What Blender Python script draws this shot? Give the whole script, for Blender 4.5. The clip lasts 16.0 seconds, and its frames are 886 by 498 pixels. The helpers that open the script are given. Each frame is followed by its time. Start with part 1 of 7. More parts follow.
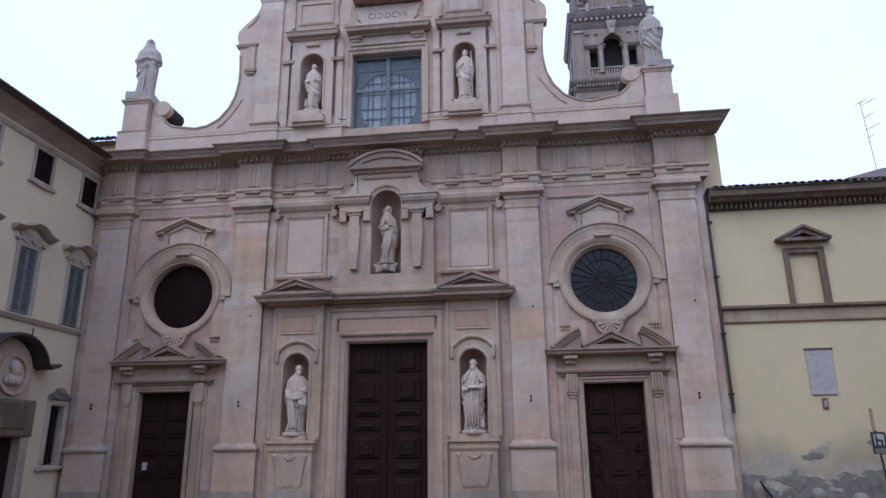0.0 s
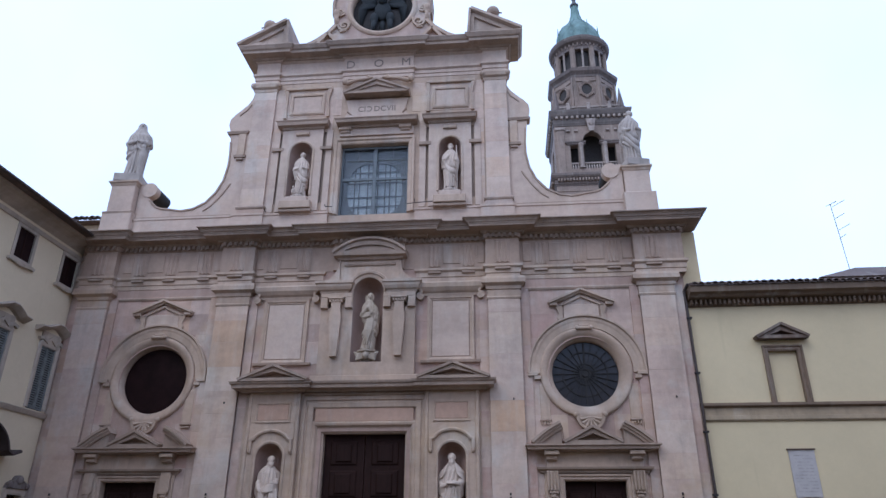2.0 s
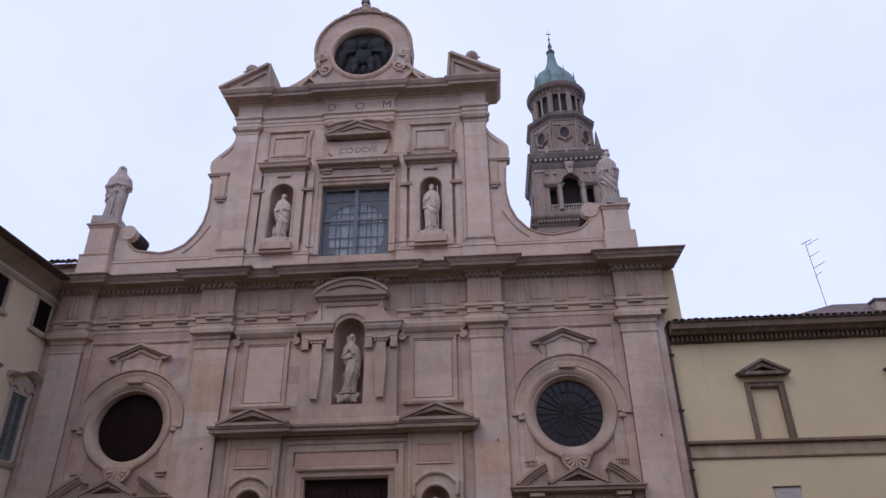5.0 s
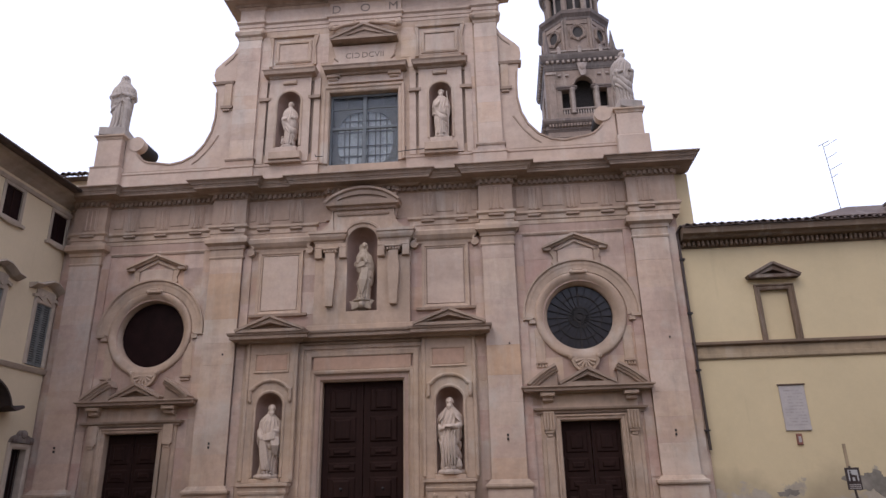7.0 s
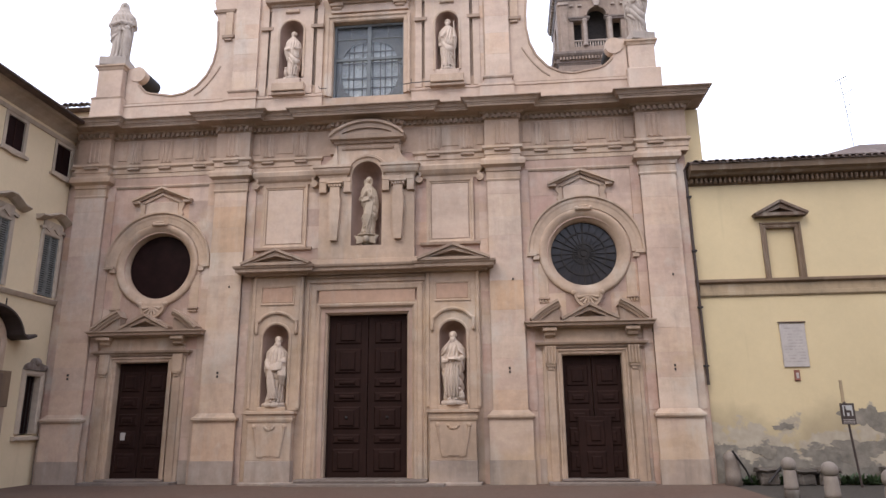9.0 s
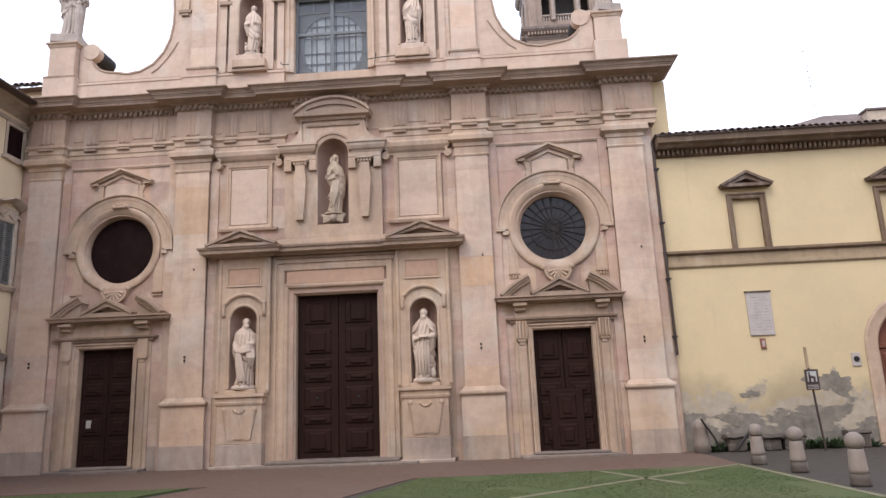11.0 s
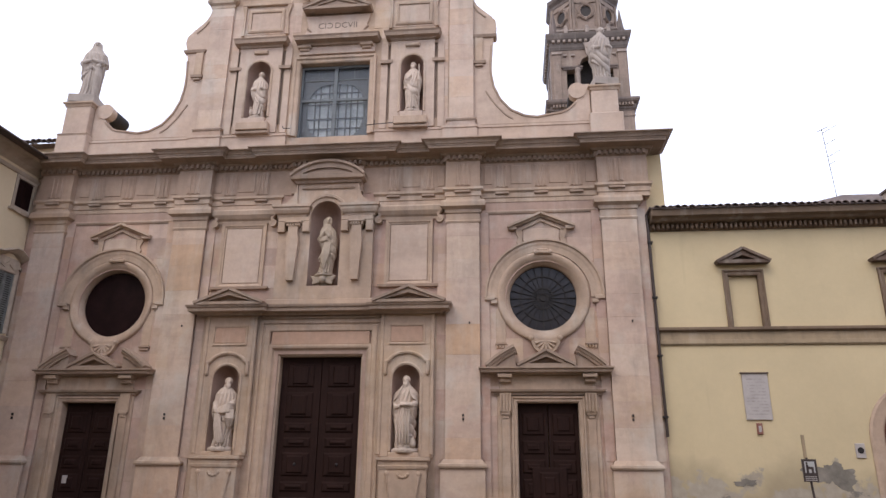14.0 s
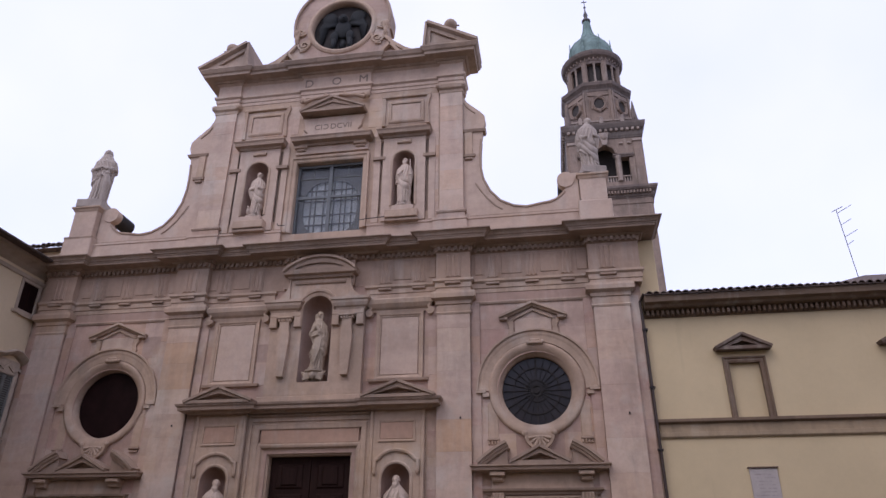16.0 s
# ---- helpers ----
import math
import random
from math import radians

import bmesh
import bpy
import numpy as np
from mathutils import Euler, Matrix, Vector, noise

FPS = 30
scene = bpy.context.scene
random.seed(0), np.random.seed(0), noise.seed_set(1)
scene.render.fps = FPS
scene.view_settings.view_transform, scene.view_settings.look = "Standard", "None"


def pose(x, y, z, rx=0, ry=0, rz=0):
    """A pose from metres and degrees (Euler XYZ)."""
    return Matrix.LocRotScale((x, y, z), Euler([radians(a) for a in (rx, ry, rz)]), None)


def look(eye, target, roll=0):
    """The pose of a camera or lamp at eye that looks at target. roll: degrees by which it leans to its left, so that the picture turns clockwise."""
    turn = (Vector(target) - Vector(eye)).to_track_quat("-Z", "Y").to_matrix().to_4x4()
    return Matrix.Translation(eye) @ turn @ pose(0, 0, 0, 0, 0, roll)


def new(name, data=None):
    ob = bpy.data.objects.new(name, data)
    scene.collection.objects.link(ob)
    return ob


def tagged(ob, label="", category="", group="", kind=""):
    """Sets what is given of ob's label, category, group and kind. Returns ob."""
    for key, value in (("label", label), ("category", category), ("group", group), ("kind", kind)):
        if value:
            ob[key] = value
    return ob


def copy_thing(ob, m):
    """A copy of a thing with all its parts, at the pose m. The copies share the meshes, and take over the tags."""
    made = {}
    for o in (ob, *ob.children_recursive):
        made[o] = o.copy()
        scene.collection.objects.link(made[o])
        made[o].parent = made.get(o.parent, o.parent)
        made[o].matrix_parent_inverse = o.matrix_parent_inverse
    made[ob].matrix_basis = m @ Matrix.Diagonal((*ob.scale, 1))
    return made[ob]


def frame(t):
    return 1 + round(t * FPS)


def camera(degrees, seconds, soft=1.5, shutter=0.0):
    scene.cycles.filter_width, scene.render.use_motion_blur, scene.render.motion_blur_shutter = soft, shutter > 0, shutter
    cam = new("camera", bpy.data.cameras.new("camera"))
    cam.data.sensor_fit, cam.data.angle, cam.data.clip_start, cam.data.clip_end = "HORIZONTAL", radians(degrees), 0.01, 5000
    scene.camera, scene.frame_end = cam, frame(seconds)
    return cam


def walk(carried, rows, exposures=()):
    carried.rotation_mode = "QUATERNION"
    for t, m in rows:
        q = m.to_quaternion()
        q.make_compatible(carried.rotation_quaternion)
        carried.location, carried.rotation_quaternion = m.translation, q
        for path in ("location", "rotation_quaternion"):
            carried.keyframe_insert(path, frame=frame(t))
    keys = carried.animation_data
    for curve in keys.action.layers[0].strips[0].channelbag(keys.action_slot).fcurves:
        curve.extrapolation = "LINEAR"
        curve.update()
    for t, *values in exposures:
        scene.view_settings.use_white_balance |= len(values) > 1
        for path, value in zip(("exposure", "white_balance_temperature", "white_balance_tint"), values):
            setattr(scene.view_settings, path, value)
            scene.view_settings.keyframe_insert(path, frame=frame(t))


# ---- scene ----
cam = camera(66.4, 16.0, 1.45)
PATH = [
    (0, (4.722, -21.709, 1.936), (4.482, -19.806, 2.502), -0.6),
    (0.5, (4.679, -21.702, 1.912), (4.471, -19.812, 2.535), -0.0),
    (1, (4.689, -21.738, 1.947), (4.503, -19.867, 2.627), 0.0),
    (1.5, (4.656, -21.743, 1.952), (4.485, -19.887, 2.677), 0.2),
    (2, (4.691, -21.766, 1.999), (4.516, -19.943, 2.805), 0.3),
    (2.5, (4.699, -21.751, 1.97), (4.531, -19.953, 2.83), 0.3),
    (3, (4.698, -21.763, 1.947), (4.55, -19.988, 2.856), -0.1),
    (3.5, (4.703, -21.754, 1.974), (4.571, -19.993, 2.911), -0.3),
    (6, (4.621, -21.692, 1.845), (4.508, -19.889, 2.701), -1.2),
    (6.5, (4.602, -21.709, 1.881), (4.475, -19.864, 2.644), -0.8),
    (7, (4.65, -21.697, 1.923), (4.491, -19.819, 2.593), -1.3),
    (7.5, (4.663, -21.703, 1.927), (4.487, -19.811, 2.551), -1.5),
    (8, (4.668, -21.689, 1.923), (4.486, -19.786, 2.513), -0.7),
    (8.5, (4.697, -21.674, 1.923), (4.503, -19.757, 2.458), -0.4),
    (11, (4.838, -21.438, 1.904), (4.727, -19.487, 2.33), -2.3),
    (11.5, (4.873, -21.33, 1.913), (4.774, -19.389, 2.386), -2.6),
    (12, (5.07, -21.278, 1.952), (4.931, -19.369, 2.534), -1.4),
    (12.5, (5.302, -21.292, 1.932), (5.148, -19.388, 2.525), -0.8),
    (13, (5.605, -21.228, 1.986), (5.441, -19.329, 2.59), -0.2),
    (13.5, (5.883, -21.14, 1.91), (5.714, -19.244, 2.523), 0.6),
    (14, (6.251, -21.119, 1.93), (6.05, -19.227, 2.546), 0.6),
    (14.5, (6.607, -21.017, 2.014), (6.356, -19.157, 2.706), 0.6),
    (15, (7.024, -20.913, 1.975), (6.846, -19.067, 2.722), -0.3),
    (15.5, (7.305, -20.889, 2.018), (7.155, -19.05, 2.791), -0.9),
    (16, (7.689, -20.789, 1.994), (7.398, -19.01, 2.86), 0.3),
]
EXPOSURES = [
    (0.0, 0.2, 5180, 12), (0.5, 0.64, 5080, 6), (1.0, 0.56, 5180, 6), (1.5, 0.38, 5150, 7), (2.0, 0.22, 5150, 9), (2.5, 0.03, 5380, 16), (3.0, -0.14, 5520, 21), (3.5, -0.24, 5580, 22),
    (6.0, -0.19, 5900, 21), (6.5, -0.02, 6000, 18), (7.0, 0.23, 6340, 16), (7.5, 0.42, 6540, 13), (8.0, 0.53, 6590, 12), (8.5, 0.66, 6590, 12), (11.0, 0.98, 6590, 12), (11.5, 0.98, 6590, 12),
    (12.0, 0.84, 6590, 12), (13.0, 0.60, 6540, 13), (14.0, 0.54, 6540, 13), (15.0, 0.28, 6390, 15), (15.5, 0.13, 6240, 17), (16.0, -0.06, 6190, 23),
]
walk(cam, [(t, look(eye, target, roll)) for t, eye, target, roll in PATH], EXPOSURES)

# ---------------------------------------------------------------- sky and sun
world = bpy.data.worlds.new("sky")
scene.world = world
world.use_nodes = True
wn, wl = world.node_tree.nodes, world.node_tree.links
wn.clear()
sky = wn.new("ShaderNodeTexSky")
sky.sky_type, sky.sun_disc = "NISHITA", False
sky.sun_elevation, sky.sun_rotation = radians(52), radians(205)
sky_gain = wn.new("ShaderNodeVectorMath")
sky_gain.operation = "SCALE"
sky_gain.inputs["Scale"].default_value = 0.13
wl.new(sky.outputs["Color"], sky_gain.inputs[0])
geo = wn.new("ShaderNodeTexCoord")
cloud = wn.new("ShaderNodeTexNoise")
cloud.inputs["Scale"].default_value, cloud.inputs["Detail"].default_value = 2.2, 4
wl.new(geo.outputs["Generated"], cloud.inputs["Vector"])
ramp = wn.new("ShaderNodeValToRGB")
ramp.color_ramp.elements[0].position, ramp.color_ramp.elements[1].position = 0.3, 0.75
ramp.color_ramp.elements[0].color = (0.745, 0.83, 1.05, 1)
ramp.color_ramp.elements[1].color = (0.92, 0.96, 1.11, 1)
wl.new(cloud.outputs["Fac"], ramp.inputs["Fac"])
veil = wn.new("ShaderNodeMix")
veil.data_type = "RGBA"
veil.inputs["Factor"].default_value = 0.86
wl.new(sky_gain.outputs[0], veil.inputs["A"])
wl.new(ramp.outputs["Color"], veil.inputs["B"])
back = wn.new("ShaderNodeBackground")
back.inputs["Strength"].default_value = 1.25
wl.new(veil.outputs["Result"], back.inputs["Color"])
wout = wn.new("ShaderNodeOutputWorld")
wl.new(back.outputs[0], wout.inputs["Surface"])

sun = new("sun", bpy.data.lights.new("sun", "SUN"))
sun.data.energy, sun.data.angle, sun.data.color = 0.80, radians(35), (1.0, 0.925, 0.74)
sun.matrix_world = look((-12, -24, 36), (0, 0, 4))


# ---------------------------------------------------------------- materials
class Shader:
    """A node material with a few shortcuts."""

    def __init__(self, name, rough=0.7, metal=0.0):
        self.mat = bpy.data.materials.new(name)
        self.mat.use_nodes = True
        self.t = self.mat.node_tree
        self.p = self.t.nodes["Principled BSDF"]
        self.p.inputs["Roughness"].default_value, self.p.inputs["Metallic"].default_value = rough, metal
        self.co = self.t.nodes.new("ShaderNodeTexCoord").outputs["Object"]

    def node(self, kind, **sockets):
        n = self.t.nodes.new(kind)
        for k, v in sockets.items():
            k = k.replace("_", " ")
            if hasattr(v, "is_linked"):
                self.t.links.new(v, n.inputs[k])
            else:
                n.inputs[k].default_value = v
        return n

    def stretch(self, x, y, z):
        return self.node("ShaderNodeMapping", Vector=self.co, Scale=(x, y, z)).outputs[0]

    def noise(self, scale, detail=5, vec=None, rough=0.55):
        return self.node("ShaderNodeTexNoise", Vector=vec or self.co, Scale=scale, Detail=detail, Roughness=rough).outputs["Fac"]

    def ramp(self, fac, *stops):
        n = self.node("ShaderNodeValToRGB", Fac=fac)
        e = n.color_ramp.elements
        while len(e) < len(stops):
            e.new(0.5)
        for el, (pos, col) in zip(e, stops):
            el.position, el.color = pos, (*col, 1) if len(col) == 3 else (col[0],) * 3 + (1,)
        return n.outputs["Color"]

    def mix(self, fac, a, b, how="MIX"):
        n = self.t.nodes.new("ShaderNodeMix")
        n.data_type, n.blend_type = "RGBA", how
        for k, v in (("Factor", fac), ("A", a), ("B", b)):
            if hasattr(v, "is_linked"):
                self.t.links.new(v, n.inputs[k])
            else:
                n.inputs[k].default_value = v if k == "Factor" else (*v, 1)
        return n.outputs["Result"]

    def colour(self, c):
        if hasattr(c, "is_linked"):
            self.t.links.new(c, self.p.inputs["Base Color"])
        else:
            self.p.inputs["Base Color"].default_value = (*c, 1)
        return self

    def bump(self, h, strength=0.3, distance=0.02):
        b = self.node("ShaderNodeBump", Height=h, Strength=strength, Distance=distance)
        self.t.links.new(b.outputs[0], self.p.inputs["Normal"])
        return self

    def roughness(self, fac, lo, hi):
        self.t.links.new(self.ramp(fac, (0.3, (lo,)), (0.7, (hi,))), self.p.inputs["Roughness"])
        return self


def stone(name, tones, dirt=(0.16, 0.13, 0.11), much=0.5, rand="Random", bumpy=0.35, warm=0.0):
    s = Shader(name, 0.75)
    tones = [(r * 1.05, g * 0.957, b * 0.935) for r, g, b in tones]
    if rand == "Random":
        r = s.t.nodes.new("ShaderNodeObjectInfo").outputs["Random"]
    else:
        r = s.t.nodes.new("ShaderNodeNewGeometry").outputs["Random Per Island"]
    base = s.ramp(r, *[((i + 0.5) / len(tones), c) for i, c in enumerate(tones)])
    broad = s.ramp(s.noise(0.55, 4), (0.3, tones[0]), (0.5, tones[len(tones) // 2]), (0.72, tones[-1]))
    c = s.mix(0.22, base, broad)
    vein = s.noise(5.0, 8, rough=0.7)
    c = s.mix(0.22, c, s.ramp(vein, (0.3, (0.28, 0.24, 0.22)), (0.7, (0.80, 0.76, 0.72))), "OVERLAY")
    cloudy = s.noise(0.9, 6, rough=0.6)
    c = s.mix(s.ramp(cloudy, (0.42, (0.0,)), (0.72, (0.30,))), c, [k * 1.25 for k in tones[-1]])
    amber = s.noise(0.33, 5, s.stretch(1.0, 1.0, 1.5), 0.6)
    c = s.mix(s.ramp(amber, (0.52, (0.0,)), (0.66, (warm,))), c, (0.47, 0.325, 0.20))
    chalk = s.noise(0.62, 6, s.stretch(1.3, 1.3, 0.9), 0.62)
    c = s.mix(s.ramp(chalk, (0.54, (0.0,)), (0.70, (warm * 1.1,))), c, (0.54, 0.485, 0.42))
    stain = s.noise(0.42, 7, s.stretch(1, 1, 0.7), 0.62)
    c = s.mix(s.ramp(stain, (0.48, (0.0,)), (0.66, (much * 0.95,))), c, [k * 0.55 for k in tones[0]])
    runs = s.noise(1.0, 6, s.stretch(2.1, 2.1, 0.34), 0.66)
    c = s.mix(s.ramp(runs, (0.52, (0.0,)), (0.76, (much * 0.72,))), c, dirt)
    band = s.noise(0.8, 5, s.stretch(0.6, 0.6, 1.9), 0.6)
    c = s.mix(s.ramp(band, (0.50, (0.0,)), (0.70, (0.30,))), c, [min(0.75, k * 1.28) for k in tones[1]])
    wash = s.noise(1.0, 6, s.stretch(2.0, 2.0, 0.32), 0.64)
    c = s.mix(s.ramp(wash, (0.55, (0.0,)), (0.75, (0.28,))), c, (0.56, 0.50, 0.43))
    pits = s.noise(34, 4, rough=0.8)
    c = s.mix(s.ramp(pits, (0.62, (0.0,)), (0.72, (much * 0.55,))), c, dirt)
    soot = s.noise(1.7, 7, rough=0.7)
    c = s.mix(s.ramp(soot, (0.55, (0.0,)), (0.85, (much * 0.7,))), c, dirt)
    s.colour(c)
    s.bump(s.noise(28, 8, rough=0.7), bumpy, 0.012)
    return s.mat


PINKS = ((0.41, 0.280, 0.232), (0.49, 0.405, 0.34), (0.37, 0.252, 0.213), (0.50, 0.43, 0.37), (0.43, 0.30, 0.205), (0.39, 0.335, 0.285), (0.47, 0.385, 0.30), (0.35, 0.28, 0.24))
M_SLAB = stone("pink_marble_slabs", PINKS, much=0.50, warm=0.62)
M_PIL = stone("pale_pilaster_marble", ((0.455, 0.365, 0.285), (0.52, 0.445, 0.365), (0.43, 0.335, 0.265), (0.56, 0.495, 0.42), (0.47, 0.33, 0.215), (0.48, 0.41, 0.345), (0.45, 0.345, 0.275)), much=0.44, warm=0.56)
M_AMBER = stone("amber_marble_block", ((0.46, 0.325, 0.21), (0.47, 0.335, 0.22), (0.45, 0.335, 0.235)), much=0.35, warm=0.3)
M_FRIEZE = stone("brown_frieze_stone", ((0.315, 0.240, 0.180), (0.35, 0.270, 0.206), (0.282, 0.214, 0.16)), dirt=(0.115, 0.086, 0.066), much=0.62, rand="Island", warm=0.2)
M_TRIM = stone("weathered_moulding_stone", ((0.39, 0.305, 0.225), (0.43, 0.345, 0.262), (0.365, 0.28, 0.205)), much=0.66, rand="Island", warm=0.46)
M_CORN = stone("sooty_cornice_stone", ((0.285, 0.222, 0.166), (0.34, 0.268, 0.203), (0.25, 0.194, 0.147)), dirt=(0.08, 0.065, 0.055), much=0.66, rand="Island")
M_CORN_HIGH = stone("weathered_high_cornice_stone", ((0.37, 0.30, 0.235), (0.43, 0.352, 0.28), (0.325, 0.262, 0.205)), dirt=(0.085, 0.068, 0.056), much=0.7, rand="Island", warm=0.2)
M_CROWN = stone("weathered_crown_stone", ((0.33, 0.262, 0.202), (0.40, 0.327, 0.258), (0.28, 0.22, 0.168)), dirt=(0.09, 0.07, 0.055), much=0.75, rand="Island", warm=0.3)
M_WALL = stone("backing_stone", ((0.34, 0.25, 0.20), (0.37, 0.28, 0.23), (0.35, 0.26, 0.21)), much=0.4, rand="Island")
M_GREY = stone("grey_plinth_stone", ((0.31, 0.265, 0.225), (0.35, 0.305, 0.265), (0.28, 0.245, 0.21), (0.36, 0.30, 0.245)), dirt=(0.13, 0.11, 0.095), much=0.75, warm=0.35)
M_STEP = stone("dark_worn_step_stone", ((0.17, 0.145, 0.125), (0.20, 0.17, 0.148), (0.14, 0.12, 0.105)), dirt=(0.06, 0.05, 0.045), much=0.7)
M_ROUGH = stone("dark_rough_stone", ((0.075, 0.066, 0.056), (0.10, 0.087, 0.074), (0.058, 0.052, 0.044)), dirt=(0.04, 0.036, 0.03), much=0.8, bumpy=0.7)
# On the upper storey this paleness also stands for extra sky light.
M_CREAM = stone("cream_and_skylit_marble", ((0.44, 0.36, 0.29), (0.46, 0.385, 0.315), (0.43, 0.345, 0.275)), much=0.34, warm=0.3)
M_ROSE = stone("rose_marble_panel", ((0.385, 0.265, 0.195), (0.41, 0.285, 0.21), (0.39, 0.275, 0.20)), much=0.3)
M_NICHE = stone("niche_lining", ((0.34, 0.245, 0.20), (0.31, 0.225, 0.18), (0.33, 0.24, 0.195)), much=0.5, rand="Island")
M_STATUE = stone("white_statue_marble", ((0.47, 0.405, 0.335), (0.53, 0.465, 0.39), (0.42, 0.36, 0.295)), dirt=(0.075, 0.062, 0.05), much=0.9)
M_STATUE_MID = stone("yellowed_statue_stone", ((0.36, 0.31, 0.235), (0.40, 0.345, 0.265), (0.32, 0.275, 0.205)), dirt=(0.085, 0.07, 0.055), much=0.8)
M_STATUE_HIGH = stone("weathered_statue_stone", ((0.34, 0.31, 0.275), (0.38, 0.35, 0.31), (0.305, 0.28, 0.245)), dirt=(0.09, 0.08, 0.07), much=0.72)
M_TOWER = stone("tower_brick_stone", ((0.225, 0.180, 0.142), (0.26, 0.208, 0.166), (0.195, 0.156, 0.124)), dirt=(0.07, 0.06, 0.052), much=0.6, rand="Island")
M_TOWER_DARK = stone("sooty_tower_cornice", ((0.13, 0.108, 0.094), (0.165, 0.135, 0.116), (0.105, 0.092, 0.082)), dirt=(0.04, 0.036, 0.033), much=0.7, rand="Island")
M_TOWER_PALE = stone("pale_tower_marble", ((0.30, 0.262, 0.225), (0.34, 0.30, 0.262), (0.27, 0.235, 0.20)), much=0.65, rand="Island")
M_BOLLARD = stone("granite_bollard", ((0.215, 0.195, 0.172), (0.255, 0.232, 0.205), (0.18, 0.164, 0.145)), dirt=(0.055, 0.048, 0.042), much=0.8, bumpy=0.6)


def plain(name, col, rough=0.6, metal=0.0, vary=0.35, scale=6.0, bump=0.15):
    s = Shader(name, rough, metal)
    lo, hi = [c * (1 - vary) for c in col], [min(1, c * (1 + vary)) for c in col]
    s.colour(s.ramp(s.noise(scale, 7, rough=0.65), (0.28, lo), (0.72, hi)))
    s.bump(s.noise(scale * 8, 4), bump, 0.01)
    return s.mat


def wood(name, col, rough=0.6):
    s = Shader(name, rough)
    grain = s.noise(9, 8, s.stretch(5, 5, 0.35), 0.7)
    c = s.ramp(grain, (0.25, [k * 0.5 for k in col]), (0.75, [k * 1.5 for k in col]))
    c = s.mix(s.ramp(s.noise(0.9, 4), (0.45, (0.0,)), (0.75, (0.5,))), c, [k * 1.7 for k in col])
    s.colour(c).bump(grain, 0.35, 0.01)
    s.p.inputs["Specular IOR Level"].default_value = 0.10
    return s.mat


M_DOOR = wood("dark_walnut_door", (0.021, 0.0096, 0.0077), 0.66)
M_DOOR_RED = wood("reddish_wooden_door", (0.16, 0.065, 0.045))
M_SHUTTER = plain("grey_green_shutter_paint", (0.16, 0.16, 0.15), 0.6)
M_IRON = plain("dark_iron", (0.035, 0.03, 0.03), 0.55, 0.6)
M_COPPER = plain("brown_copper_pipe", (0.06, 0.042, 0.035), 0.5, 0.4)
M_VERDIGRIS = plain("verdigris_copper", (0.155, 0.225, 0.208), 0.8, 0.0, 0.45, 1.0)
M_LEAD = plain("dark_lead_sheet", (0.09, 0.08, 0.08), 0.55, 0.2, 0.4, 2.0)
M_BRONZE = plain("dark_bronze", (0.013, 0.0155, 0.018), 0.85, 0.0)
M_HOOD = plain("blackened_red_sheet", (0.045, 0.030, 0.027), 0.7, 0.0, 0.4, 2.0)
M_BAR = plain("dark_grey_window_bar", (0.125, 0.135, 0.142), 0.7)
M_SUNK = plain("near_black_brown", (0.024, 0.020, 0.019), 0.9, 0.0, 0.4, 2.0)
M_DARK = plain("dark_interior", (0.02, 0.016, 0.015), 0.9)
# Dark brown that puts the shade inside openings into the colour.
M_CREVICE = plain("opening_shade_fill", (0.05, 0.042, 0.038), 0.9)
M_TILE = stone("clay_roof_tiles", ((0.10, 0.075, 0.06), (0.13, 0.095, 0.078), (0.085, 0.068, 0.058), (0.18, 0.145, 0.125)), dirt=(0.09, 0.08, 0.07), much=0.7)
M_TILE_JOINED = stone("clay_roof_sheet", ((0.10, 0.078, 0.066), (0.13, 0.10, 0.085), (0.088, 0.07, 0.06)), dirt=(0.06, 0.052, 0.046), much=0.7, rand="Island")
M_PLAQUE = plain("pale_marble_plaque", (0.42, 0.37, 0.345), 0.5, 0.0, 0.12, 3)
M_LETTER = plain("engraved_grey", (0.385, 0.34, 0.318), 0.7)
# Letters are raised shapes; this dark tone paints the shade of engraving.
M_LETTER_DARK = plain("engraved_shadow", (0.19, 0.145, 0.115), 0.8)
M_SIGN_DARK = plain("brown_sign_metal", (0.045, 0.03, 0.028), 0.45)
M_SIGN_WHITE = plain("white_sign_film", (0.42, 0.41, 0.40), 0.4, 0, 0.06)
M_RED = plain("red_brown_enamel", (0.22, 0.085, 0.06), 0.5)
M_BROWN_TRIM = stone("brown_painted_trim", ((0.11, 0.078, 0.056), (0.14, 0.10, 0.072), (0.09, 0.065, 0.048)), dirt=(0.045, 0.036, 0.03), much=0.6, rand="Island")
M_OCHRE_TRIM = stone("ochre_stone_trim", ((0.29, 0.235, 0.15), (0.33, 0.27, 0.175), (0.26, 0.21, 0.135)), dirt=(0.07, 0.055, 0.04), much=0.7, rand="Island")
M_FRAME = stone("brown_window_frame_stone", ((0.15, 0.108, 0.07), (0.18, 0.13, 0.085), (0.13, 0.095, 0.062)), dirt=(0.06, 0.048, 0.036), much=0.6, rand="Island")
M_PALE_TRIM = stone("pale_plaster_trim", ((0.39, 0.345, 0.275), (0.42, 0.375, 0.305), (0.36, 0.315, 0.25)), much=0.6, rand="Island")
M_CEMENT = plain("grey_cement_render", (0.205, 0.178, 0.147), 0.9, 0, 0.42, 2.2, 0.6)
M_LEAF = plain("dark_weed_leaves", (0.035, 0.06, 0.022), 0.6, 0, 0.5, 9)


